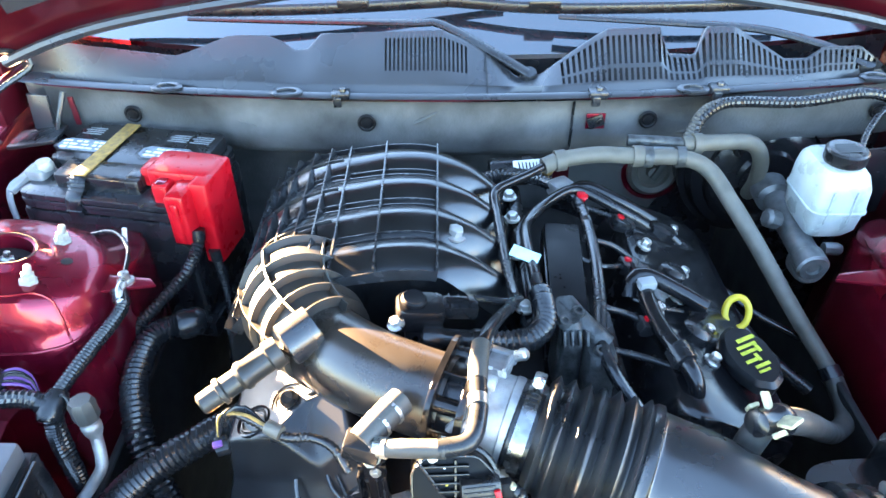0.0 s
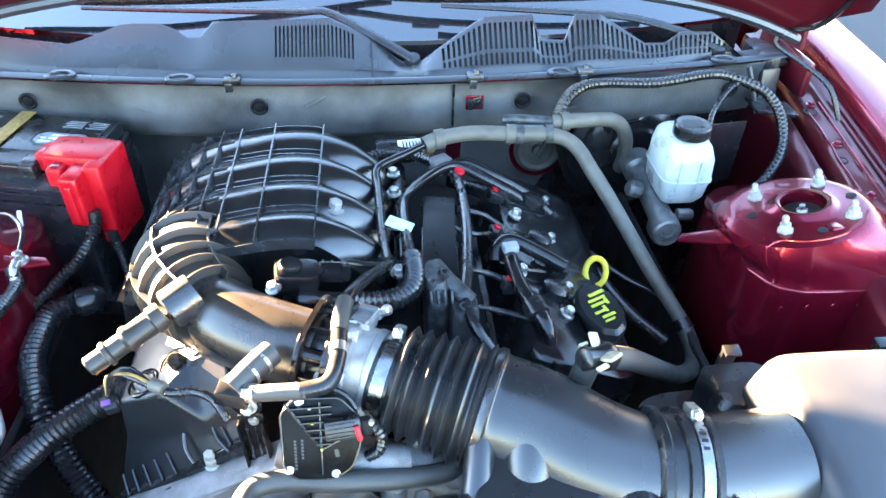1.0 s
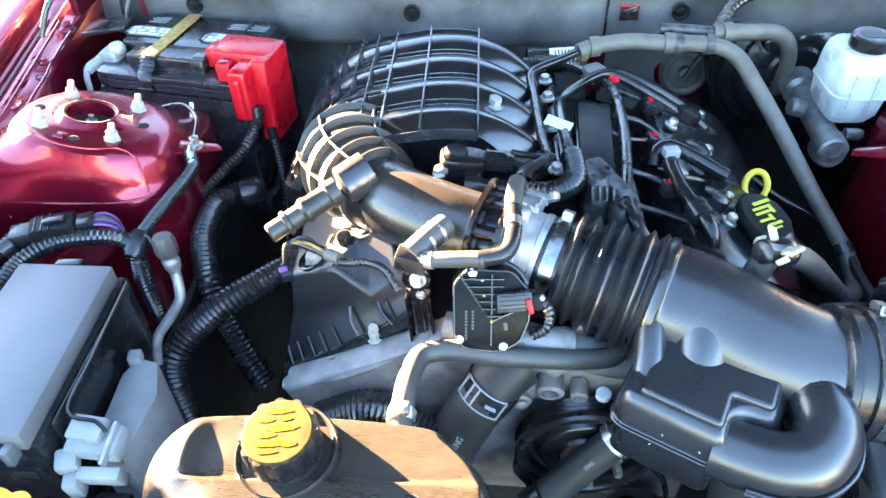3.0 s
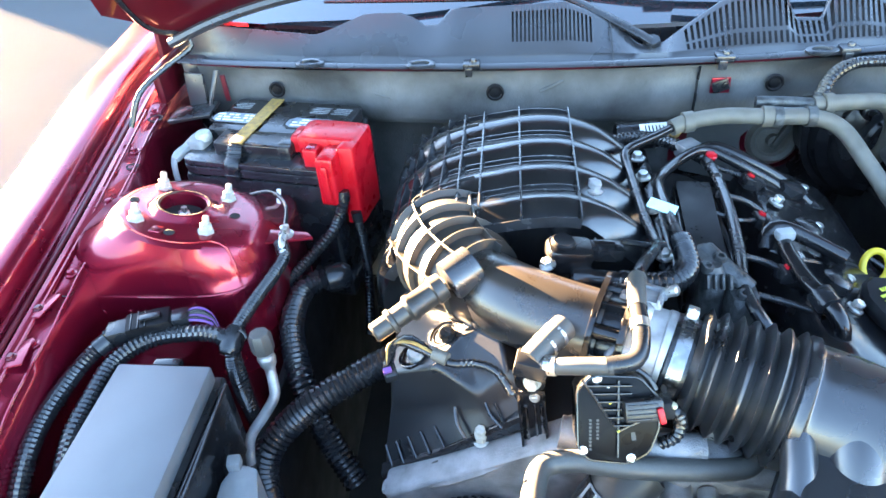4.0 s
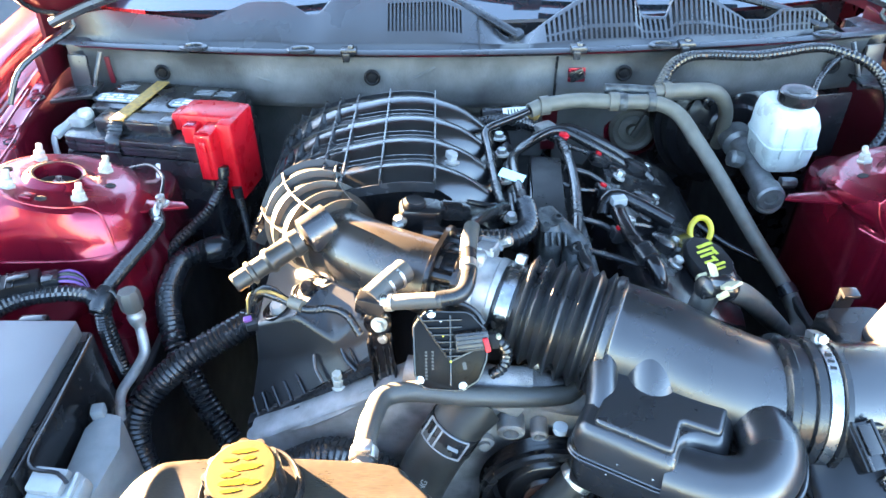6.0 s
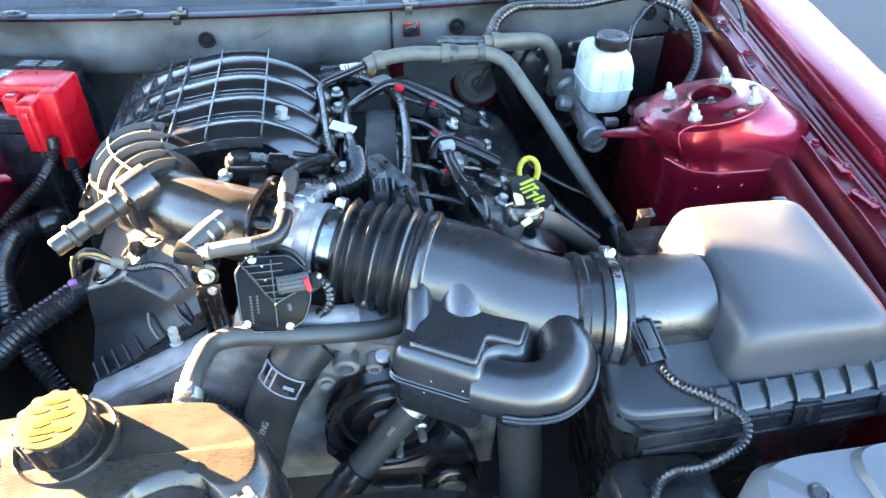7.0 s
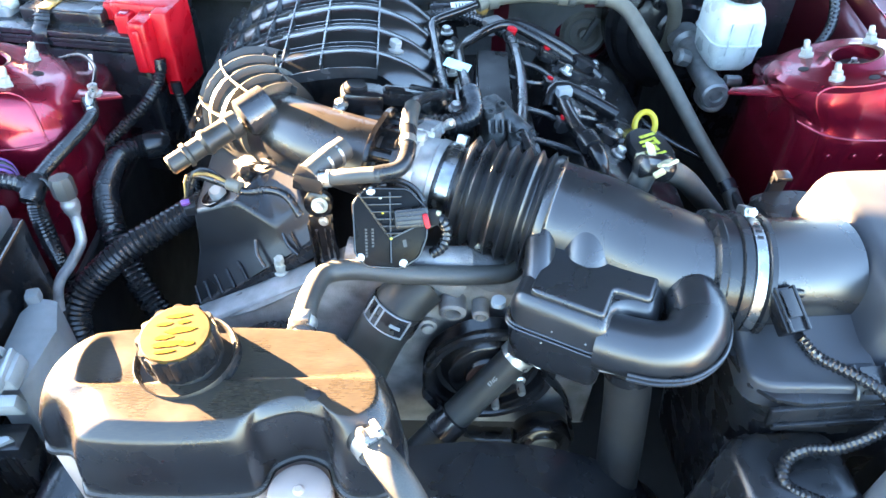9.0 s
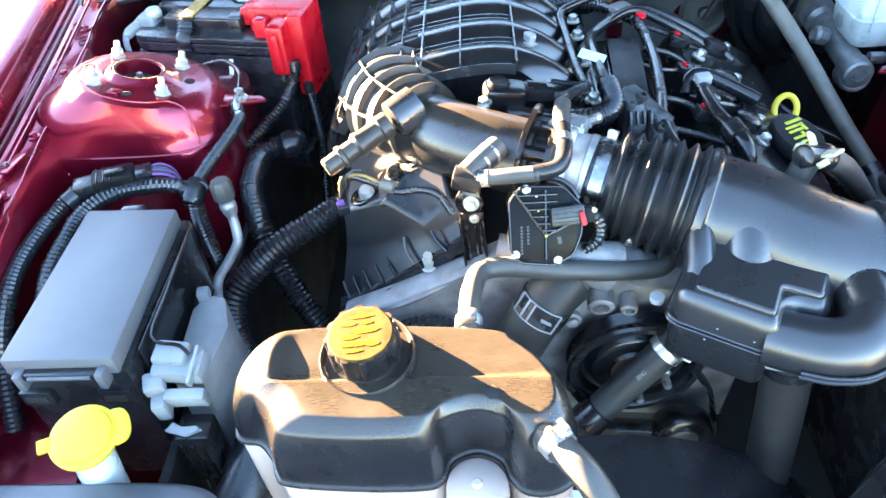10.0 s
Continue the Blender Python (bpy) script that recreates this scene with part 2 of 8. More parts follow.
def tube(pts, r, segs=12, step=0.006, ridge=0.0, pitch=0.004, bm=None, flat=1.0, cap=True):
    """A hose along pts. r: a radius or a function of 0..1. ridge: depth of corrugation as a part of r."""
    bm = bm or bmesh.new()
    path = spline(pts, pitch / 2 if ridge else step)
    rings = []
    n = len(path) - 1
    for i, (q, d, s, u) in enumerate(frames(path)):
        rr = r(i / n) if callable(r) else r
        if ridge and i % 2:
            rr *= 1 - ridge
        rings.append([q + (s * math.cos(a) + u * math.sin(a) * flat) * rr for a in [2 * math.pi * k / segs for k in range(segs)]])
    return skin(bm, rings, cap=cap)


def box(size, m=Matrix(), bevel=0.002, segs=2, bm=None, taper=1.0):
    b = bmesh.new()
    bmesh.ops.create_cube(b, size=1)
    for v in b.verts:
        k = taper if v.co.z > 0 else 1.0
        v.co = Vector((v.co.x * size[0] * k, v.co.y * size[1] * k, v.co.z * size[2]))
    if bevel:
        bmesh.ops.bevel(b, geom=b.edges[:], offset=min(bevel, min(size) * 0.45), segments=segs, affect="EDGES", profile=0.6)
    b.transform(m)
    return merge(bm, b)


def merge(bm, b):
    if bm is None:
        return b
    me = bpy.data.meshes.new("tmp")
    b.to_mesh(me)
    b.free()
    bm.from_mesh(me)
    bpy.data.meshes.remove(me)
    return bm


def lathe(profile, m=Matrix(), segs=32, bm=None, cap=True, wave=0.0, waves=0):
    """Revolve (r, z) pairs round z."""
    b = bmesh.new()
    rings = []
    for r, z in profile:
        rings.append([Vector((rr * math.cos(a), rr * math.sin(a), z)) for a, rr in [(2 * math.pi * k / segs, r * (1 + wave * math.cos(waves * 2 * math.pi * k / segs))) for k in range(segs)]])
    skin(b, rings, cap=cap)
    b.transform(m)
    return merge(bm, b)


def rring(cx, cy, z, hx, hy, power=4.0, n=48, m=None):
    """A rounded rectangle (superellipse) of half sizes hx, hy at height z."""
    out = []
    for k in range(n):
        a = 2 * math.pi * k / n
        c, s = math.cos(a), math.sin(a)
        q = Vector((cx + hx * math.copysign(abs(c) ** (2 / power), c), cy + hy * math.copysign(abs(s) ** (2 / power), s), z))
        out.append(m @ q if m else q)
    return out


def stack(levels, m=None, bm=None, n=48):
    """A body of rounded-rectangle levels (cx, cy, z, hx, hy, power)."""
    b = bmesh.new()
    skin(b, [rring(cx, cy, z, hx, hy, pw, n) for cx, cy, z, hx, hy, pw in levels])
    if m is not None:
        b.transform(m)
    return merge(bm, b)


def prism(outline, z0, z1, m=Matrix(), bevel=0.002, bm=None, segs=2):
    """An outline in x, y raised from z0 to z1."""
    b = bmesh.new()
    skin(b, [[Vector((x, y, z0)) for x, y in outline], [Vector((x, y, z1)) for x, y in outline]])
    if bevel:
        bmesh.ops.bevel(b, geom=[e for e in b.edges], offset=bevel, segments=segs, affect="EDGES", profile=0.6, clamp_overlap=True)
    b.transform(m)
    return merge(bm, b)


def along(a, b, roll=0.0):
    """A pose at a whose z looks to b."""
    a, b = Vector(a), Vector(b)
    return Matrix.Translation(a) @ (b - a).to_track_quat("Z", "Y").to_matrix().to_4x4() @ Matrix.Rotation(radians(roll), 4, "Z")


def grow(outline, d):
    """The outline moved outwards by d."""
    n = len(outline)
    out = []
    for i in range(n):
        (ax, ay), (bx, by), (cx_, cy_) = outline[i - 1], outline[i], outline[(i + 1) % n]
        t = Vector((cx_ - ax, cy_ - ay)).normalized()
        out.append((bx + t.y * d, by - t.x * d))
    return out


def rounded(corners, r, k=5):
    """Corners of an outline turned into arcs."""
    out = []
    n = len(corners)
    for i in range(n):
        p, q, w = Vector(corners[i - 1]), Vector(corners[i]), Vector(corners[(i + 1) % n])
        a_, c_ = q + (p - q).normalized() * r, q + (w - q).normalized() * r
        for j in range(k):
            t = j / (k - 1)
            out.append(tuple(a_ * (1 - t) ** 2 + q * 2 * t * (1 - t) + c_ * t * t))
    return out


def lerp_table(table, x):
    for (x0, *a), (x1, *b) in zip(table, table[1:]):
        if x <= x1:
            t = max(0.0, (x - x0) / (x1 - x0))
            return [p + (q - p) * t for p, q in zip(a, b)]
    return list(table[-1][1:])


def bolt(at, up=(0, 0, 1), r=0.006, h=0.008, mat="zinc", label="hexagonal flange bolt, bright zinc plated", parent=None, washer=1.5):
    m = along(at, Vector(at) + Vector(up))
    b = lathe([(r * washer, 0), (r * washer, h * 0.22), (r * 1.05, h * 0.3)], m, 20)
    b = lathe([(r, 0), (r, h * 0.9), (r * 0.85, h)], m, 6, b)
    if parent is not None:
        return part("bolt", b, M[mat], parent)
    return solo("bolt", b, M[mat], label, "bolt", "bolts")


# ---- ground ----
g = bmesh.new()
bmesh.ops.create_grid(g, x_segments=8, y_segments=8, size=400)
solo("ground", g, M["asphalt"], "pale worn asphalt lot, partly sunlit", "ground", kind="structure")

# tall unseen wall, added far behind the car to shade part of the lot
hx, hy = math.sin(sa), math.cos(sa)
b = box((9.0, 0.3, 6.0), Matrix.Translation((hx * 13 + hy * (1.72 + 4.5), hy * 13 - hx * (1.72 + 4.5), 3.0)) @ Matrix.Rotation(-sa, 4, "Z"), 0.02)
solo("unseen_wall", b, M["asphalt"], "unseen wall added to shade part of the lot", "wall", kind="structure")
b = box((0.70, 0.5, 3.8), Matrix.Translation((hx * 13 + hy * 1.40, hy * 13 - hx * 1.40, 4.15)) @ Matrix.Rotation(-sa, 4, "Z"), 0.02)
solo("unseen_overhang", b, M["asphalt"], "unseen upper block added to widen the wall's shadow", "wall", kind="structure")
# unseen low stretch, added so the low sun reaches the car alone
b = box((13.0, 0.3, 2.62), Matrix.Translation((hx * 13 + hy * (0.15 - 6.5), hy * 13 - hx * (0.15 - 6.5), 1.31)) @ Matrix.Rotation(-sa, 4, "Z"), 0.02)
solo("unseen_wall", b, M["asphalt"], "unseen low wall added to keep sun off the lot", "wall", kind="structure")

# unseen wall added to close the other side
b = box((0.3, 22.0, 3.4), pose(11.0, 4.0, 1.7), 0.02)
solo("unseen_wall", b, M["asphalt"], "unseen plain wall added across the lot", "wall", kind="structure")
# unseen slats added in the gap to thin the sun on the lot
fence = thing("sun_filter_slats", (hx * 13 + hy * 0.95, hy * 13 - hx * 0.95, 0.0), "unseen slats added to thin the sunlight on the lot", "fence", kind="structure")
slat = part("slat", box((0.0348, 0.018, 2.1), pose(0, 0, 1.05), 0.002), M["asphalt"], fence)
for k in range(40):
    if k:
        slat = new("slat", slat.data)
        slat.parent = fence
        slat.matrix_parent_inverse = Matrix.Translation(-WORLD_AT[fence.name])
    o_ = 0.17 + 0.04 * k
    slat.matrix_basis = Matrix.Translation((hx * 13 + hy * o_, hy * 13 - hx * o_, 0.0)) @ Matrix.Rotation(-sa, 4, "Z")


# ---- car body ----
CREST = [(-0.3, 0.64, 0.76), (0.0, 0.685, 0.84), (0.3, 0.70, 0.893), (0.5, 0.715, 0.918), (0.75, 0.737, 0.938), (1.1, 0.79, 0.952), (1.5, 0.83, 0.955), (2.6, 0.84, 0.96)]


def fender(side, label):
    """Outer wing, its inner channel and the spot-welded rail."""
    th = thing("fender", (side * 0.80, 0.8, 0.0), label, "fender", "front fenders")
    shape = [(-0.012, -0.03), (-0.012, -0.012), (-0.004, -0.002), (0.004, 0.0), (0.03, 0.001), (0.075, -0.008), (0.10, -0.028), (0.115, -0.075), (0.12, -0.20), (0.115, -0.55), (0.09, -0.62)]
    if side > 0:
        shape = [(dx * 1.28 if dx > 0.02 else dx, dz) for dx, dz in shape]
    b = bmesh.new()
    rings = []
    for i in range(40):
        y = -0.3 + 2.6 * i / 39
        xc, zc = lerp_table(CREST, y)
        rings.append([Vector((side * (xc + dx), y, zc + dz)) for dx, dz in shape])
    skin(b, rings, closed=False)
    bmesh.ops.solidify(b, geom=b.faces[:], thickness=0.0012)
    part("outer_panel", b, M["red"], th, "metallic red outer panel with a rolled crest", 60)
    shape = [(-0.0095, -0.022), (-0.0105, -0.034), (-0.022, -0.040), (-0.030, -0.040), (-0.034, -0.034), (-0.040, -0.034), (-0.046, -0.042), (-0.066, -0.044), (-0.072, -0.052), (-0.078, -0.075), (-0.10, -0.085), (-0.112, -0.11), (-0.115, -0.30), (-0.115, -0.6)]
    if side > 0:
        shape = shape[:9] + [(-0.074, -0.100), (-0.084, -0.100), (-0.086, -0.062), (-0.102, -0.066), (-0.112, -0.085), (-0.115, -0.6)]
    if side < 0:
        shape = shape[:8] + [(-0.071, -0.052), (-0.074, -0.12), (-0.082, -0.165), (-0.105, -0.18), (-0.150, -0.19), (-0.155, -0.6)]
    b = bmesh.new()
    rings = []
    for i in range(44):
        y = -0.25 + 1.6 * i / 43
        xc, zc = lerp_table(CREST, y)
        wob = 0.002 * math.sin(y * 31) + 0.0015 * math.sin(y * 83)
        rings.append([Vector((side * (xc + dx + (wob if k in (6, 7) else 0)), y, zc + dz)) for k, (dx, dz) in enumerate(shape)])
    skin(b, rings, closed=False)
    bmesh.ops.solidify(b, geom=b.faces[:], thickness=0.0012)
    # the driver's side apron takes the shade-darkened red
    part("inner_apron", b, M["red"] if side < 0 else M["red_shade"], th, "dark red inner apron with flange", 50)
    # raised bead along the channel
    pts = [(side * (lerp_table(CREST, y)[0] - 0.026), y, lerp_table(CREST, y)[1] - 0.036) for y in (0.35, 0.5, 0.7, 0.9, 1.05)]
    part("bead", tube(pts, 0.0035, 8, 0.02), M["red_shade"], th)
    for dx, dz, r_ in ((-0.0165, -0.0375, 0.0020), (-0.0435, -0.0385, 0.0022)):
        pts = [(side * (lerp_table(CREST, y)[0] + dx), y, lerp_table(CREST, y)[1] + dz) for y in (0.15, 0.35, 0.5, 0.7, 0.9, 1.05)]
        part("bead", tube(pts, r_, 6, 0.02), M["red"], th)
    pts = [(side * (lerp_table(CREST, y)[0] - 0.066 + 0.0012 * math.sin(y * 41) + 0.0006 * math.sin(y * 97)), y, lerp_table(CREST, y)[1] - 0.0425) for y in [0.30 + 0.025 * k for k in range(30)]]
    part("flange_edge", tube(pts, 0.0017, 6, 0.01), M["red"], th, "wavy folded edge of the flange")
    for y, w_, a_ in ((0.533, 0.030, 12), (0.603, 0.026, -8)):
        xc, zc = lerp_table(CREST, y)
        tab_ = part("fixing_plate", box((w_, 0.040, 0.003), pose(side * (xc - 0.044), y, zc - 0.0375, 0, side * 6, a_), 0.004), M["red"], th)
        part("plate_screw", lathe([(0.006, 0), (0.006, 0.001), (0.004, 0.002), (0.0035, 0.004), (0.0, 0.0045)], pose(side * (xc - 0.044), y - 0.006, zc - 0.036), 12), M["red_shade"], tab_)
    for y in (0.42, 0.55, 0.66, 0.80, 0.93, 1.05):
        xc, zc = lerp_table(CREST, y)
        part("fender_bolt", lathe([(0.008, 0), (0.008, 0.0015), (0.0052, 0.0025), (0.0048, 0.006), (0.003, 0.007)], pose(side * (xc - 0.055), y, zc - 0.043), 6 if y < 0.7 else 12), M["red"], th)
    # oval holes, dark caps in the flange
    for y, r in ((0.60, 0.007), (0.86, 0.009), (1.0, 0.012)):
        xc, zc = lerp_table(CREST, y)
        part("hole_rim", lathe([(r, 0), (r, 0.0012), (r * 0.75, 0.0014), (r * 0.7, -0.002), (0.0005, -0.002)], pose(side * (xc - 0.058), y + 0.03, zc - 0.0425), 16, cap=False), M["void"], th)
    if side > 0:
        pts = [(side * (lerp_table(CREST, y)[0] - 0.083), y, lerp_table(CREST, y)[1] - 0.074) for y in (0.0, 0.2, 0.4, 0.6, 0.72)]
        part("rubber_seal", tube(pts, 0.006, 8, 0.02), M["rubber"], th, "black rubber edge seal")
    return th


fender(-1, "dark red metallic front fender, sunlit along its crest")
fender(1, "dark red metallic front fender, in open shade")


def tower(side, label):
    """Pressed strut tower with its mount, four studs and spot welds."""
    th = thing("strut_tower", (side * 0.565, 0.79, 0.45), label, "strut tower", "strut towers")
    cx, cy, top_z = side * 0.5625, 0.760, 0.914
    # levels: centre, height, half sizes, roundness, share of the top's tilt
    lv = [(0.606, 0.788, 0.35, 0.156, 0.135, 4.6, 0), (0.606, 0.788, 0.838, 0.154, 0.129, 4.4, 0), (0.602, 0.786, 0.850, 0.150, 0.125, 4.0, 0.05), (0.597, 0.783, 0.857, 0.143, 0.119, 3.6, 0.15),
          (0.5835, 0.777, 0.869, 0.1285, 0.112, 3.1, 0.45), (0.5705, 0.769, 0.884, 0.1135, 0.101, 2.7, 0.75), (0.559, 0.765, 0.899, 0.096, 0.092, 2.4, 0.92), (0.555, 0.760, 0.909, 0.0875, 0.085, 2.15, 1),
          (0.5555, 0.760, 0.9135, 0.079, 0.077, 2.0, 1), (0.556, 0.760, 0.914, 0.0725, 0.071, 2, 1), (0.5625, 0.760, 0.9125, 0.046, 0.043, 2, 1), (0.5625, 0.760, 0.9145, 0.040, 0.038, 2, 1), (0.5625, 0.760, 0.9205, 0.035, 0.0335, 2, 1),
          (0.5625, 0.760, 0.9225, 0.0315, 0.030, 2, 1), (0.5625, 0.760, 0.921, 0.0285, 0.027, 2, 1), (0.5625, 0.760, 0.894, 0.0275, 0.0265, 2, 1)]

    if side > 0:
        # the driver's side is pressed narrower toward the engine
        lv = [(q[0] + d, q[1], q[2], q[3] - d) + q[4:] for q, d in zip(lv, (0.017, 0.017, 0.016, 0.015, 0.011, 0.006, 0.002) + (0,) * 9)]

    def ring_of(q, out=0.0, n=64):
        r = rring(side * q[0], q[1], q[2], q[3] + out, q[4] + out, q[5], n)
        for v in r:
            v.z += q[6] * (0.24 * (side * v.x - 0.5625) - 0.12 * (v.y - 0.760))
        return r
    b = bmesh.new()
    skin(b, [ring_of(q) for q in lv])
    part("shell", b, M["red"], th, "glossy metallic red pressed shell", 45)
    ax, ay = Vector((1, 0, 0.24 * side)).normalized(), Vector((0, 1, -0.12)).normalized()
    az = ax.cross(ay).normalized()
    ay = az.cross(ax)
    T = Matrix.Translation((cx, cy, top_z)) @ Matrix((ax, ay, az)).transposed().to_4x4()
    part("mount_rubber", lathe([(0.0272, 0), (0.0272, 0.004), (0.022, 0.006), (0.013, 0.004), (0.010, 0.007), (0.0, 0.007)], T @ pose(0, 0, -0.014), 32), M["void"], th, "black rubber strut mount")
    part("strut_nut", lathe([(0.008, 0), (0.008, 0.005), (0.006, 0.007), (0.0045, 0.007), (0.004, 0.013), (0.0, 0.013)], T @ pose(0, 0, -0.011), 6), M["zinc"], th, "bright strut rod nut")
    part("rim_edge", lathe([(0.0285, 0.0068), (0.0300, 0.0082), (0.0315, 0.0086), (0.0325, 0.0082)], T, 48, cap=False), M["rust"], th, "rust along the bare rim")
    for sx, sy in ((-0.043, -0.044), (0.043, -0.044), (-0.043, 0.044), (0.043, 0.044)):
        m = T @ pose(sx, sy, -0.001)
        nut = part("stud_nut", lathe([(0.0105, 0), (0.0105, 0.0025), (0.0078, 0.004), (0.0075, 0.011), (0.006, 0.012)], m, 6), M["stud"], th, "pale coated flange nut")
        part("stud", lathe([(0.0042, 0.011), (0.0042, 0.021), (0.0032, 0.023), (0.0, 0.023)], m, 10), M["stud"], nut)
    for sx, sy in ((side * -0.004, -0.060), (side * 0.064, 0.0), (side * -0.064, 0.004)):
        part("drain_hole", lathe([(0.0065, 0), (0.0065, 0.0010), (0.0055, 0.0012), (0.0004, 0.0008)], T @ pose(sx, sy, -0.0006), 16, cap=False), M["void"], th)
    part("top_dimple", box((0.014, 0.020, 0.004), T @ pose(side * 0.012, -0.058, -0.0005, -12), 0.002), M["red"], th)
    for k in range(6):
        x = side * (0.512 + 0.036 * k)
        part("spot_weld", lathe([(0.0055, 0), (0.004, 0.0010), (0.0, 0.0013)], along((x, 0.6585, 0.826), (x, 0.55, 0.826)), 10), M["red"], th)

    # edge of the overlapping sheet: over the front shoulder and down the inner corner
    def on(level, deg, out=0.0006):
        return ring_of(lv[level], out, 360)[int(deg) % 360]
    turn = (lambda a: a) if side > 0 else (lambda a: 180 - a)
    seam = [on(8, turn(a)) for a in (330, 310, 290, 270, 250, 232)] + [on(k, turn(225)) for k in (7, 6, 5, 4, 3, 2)] + [on(1, turn(225)) - Vector((0, 0, 0.03))]
    part("sheet_edge", tube(seam, 0.0016, 6, 0.006), M["red"], th, "raised edge of the overlapping sheet")
    low = [on(2, turn(a)) for a in (200, 225, 240, 255, 270, 285, 300, 320, 340)]
    part("sheet_edge", tube(low, 0.0016, 6, 0.006), M["red"], th)
    # tab toward the engine
    part("tab", prism([(side * 0.40, 0.752), (side * 0.482, 0.738), (side * 0.482, 0.774), (side * 0.41, 0.764)], 0.868, 0.872, bevel=0.001), M["red"], th)
    return th


tower(-1, "dark red metallic strut tower with pale stud nuts beside the battery")
tower(1, "dark red metallic strut tower with pale nuts beside the brake reservoir")


# ---- firewall and cowl ----
def cowl_y(x):
    return 1.035 + 0.15 * x * x


b = bmesh.new()
rings = []
for i in range(61):
    x = -0.66 + 1.32 * i / 60
    y = cowl_y(x)
    w = 0.003 * math.sin(x * 23) + 0.002 * math.sin(x * 57)
    rings.append([Vector((x, y + d, z)) for d, z in ((0.004, 0.962), (0.010, 0.955), (0.012 + w, 0.935), (0.010 + w, 0.905), (0.016 + w, 0.878), (0.022, 0.866), (0.040, 0.858), (0.09, 0.850), (0.13, 0.845))])
skin(b, rings, closed=False)
bmesh.ops.solidify(b, geom=b.faces[:], thickness=-0.006)
fw = solo("cowl_insulation", b, M["felt"], "grey felt insulation blanket on the cowl face", "insulation", kind="structure", angle=60)
seam = [(0.128, cowl_y(0.128) + d, z) for d, z in ((0.006, 0.960), (0.0085, 0.940), (0.0075, 0.905), (0.012, 0.878), (0.02, 0.864))]
part("blanket_seam", tube(seam, 0.0022, 6, 0.008), M["rubber"], fw, "stitched dark seam")
for x, z, l, a in ((-0.085, 0.934, 0.035, 40), (-0.345, 0.918, 0.030, -25), (0.31, 0.905, 0.04, 15)):
    y = cowl_y(x) + 0.0085
    part("crease", tube([(x - l / 2, y + 0.002, z - l * 0.4 * math.sin(radians(a))), (x, y - 0.0005, z), (x + l / 2, y + 0.002, z + l * 0.4 * math.sin(radians(a)))], 0.003, 6, 0.006), M["felt"], fw)
fst = thing("bare_fastener", (0.162, cowl_y(0.162) + 0.004, 0.915), "red painted bracket hole with black fastener in the insulation", "fastener")
m = along((0.162, cowl_y(0.162) + 0.0075, 0.927), (0.162, 0.8, 0.93))
part("opening", box((0.028, 0.024, 0.003), m, 0.006), M["red"], fst, "bare red cut-out")
part("clip", box((0.024, 0.018, 0.008), m @ pose(0, 0, 0.001, 0, 0, 20), 0.003), M["black"], fst)
part("clip_wing", box((0.010, 0.006, 0.010), m @ pose(0.004, 0.003, 0.004, 0, 0, 50), 0.002), M["gloss"], fst)
# pinch-weld flange of red sheet above the blanket
b = bmesh.new()
rings = []
for i in range(61):
    x = -0.67 + 1.34 * i / 60
    y = cowl_y(x) + 0.003 * math.sin(x * 23)
    rings.append([Vector((x, y + d, z)) for d, z in ((0.008, 0.9636), (0.004, 0.9636), (0.0032, 0.9642), (0.004, 0.9650), (0.02, 0.9655))])
skin(b, rings, closed=False)
bmesh.ops.solidify(b, geom=b.faces[:], thickness=0.001)
solo("cowl_flange", b, M["red_shade"], "dark red pinch-weld flange along the cowl", "flange", kind="structure", angle=60)

b = bmesh.new()
box((1.5, 0.02, 0.75), pose(0, 1.20, 0.50), 0.004, 2, b)
solo("firewall", b, M["rubber"], "black sound-deadened firewall sheet", "firewall", kind="structure")
b = bmesh.new()
skin(b, [[Vector((x, 1.186 - 0.008 * abs(math.sin(x * 9)), z)) for x, z in ((-0.62, z0), (-0.3, z0), (0.05, z0), (0.135, z0))] for z0 in (0.45, 0.6, 0.75, 0.845)], closed=False)
bmesh.ops.solidify(b, geom=b.faces[:], thickness=-0.006)
solo("firewall_pad", b, M["felt"], "dark grey sound pad hung on the firewall", "insulation", kind="structure", angle=60)
b = prism([(0.155, 0.70), (0.30, 0.66), (0.335, 0.72), (0.335, 0.845), (0.32, 0.855), (0.17, 0.855), (0.155, 0.84)], 0, 0.006, Matrix.Translation((0, 1.184, 0)) @ Matrix.Rotation(radians(90), 4, "X"), 0.002)
solo("firewall_panel", b, M["panel"], "grey pressed panel round a firewall grommet", "panel", kind="structure")

# cowl grille panel with open slots
TOP = [(-0.70, 1.000), (-0.62, 1.012), (-0.455, 0.996), (-0.375, 1.022), (-0.305, 1.021), (-0.292, 1.004), (-0.262, 1.002), (-0.248, 1.024), (-0.06, 1.028), (0.0, 1.003), (0.052, 0.968), (0.078, 0.968),
       (0.13, 0.998), (0.185, 1.028), (0.262, 1.030), (0.276, 0.996), (0.315, 0.994), (0.330, 1.030), (0.372, 1.030), (0.45, 0.988), (0.485, 0.988), (0.51, 1.002), (0.565, 1.002), (0.62, 0.966), (0.70, 0.955)]
xs = [-0.70 + 0.02 * i for i in range(28)]
xs += [-0.148 + 0.0031 * i for i in range(42)]
xs += [-0.015 + 0.0125 * i for i in range(10)]
xs += [0.110 + 0.0042 * i for i in range(115)]
xs += [0.60, 0.62, 0.64, 0.66, 0.68, 0.70]
grille = thing("cowl_grille", (0, 1.09, 0.96), "weathered dark grey plastic cowl grille below the windscreen", "cowl grille")
b = bmesh.new()
cols = []
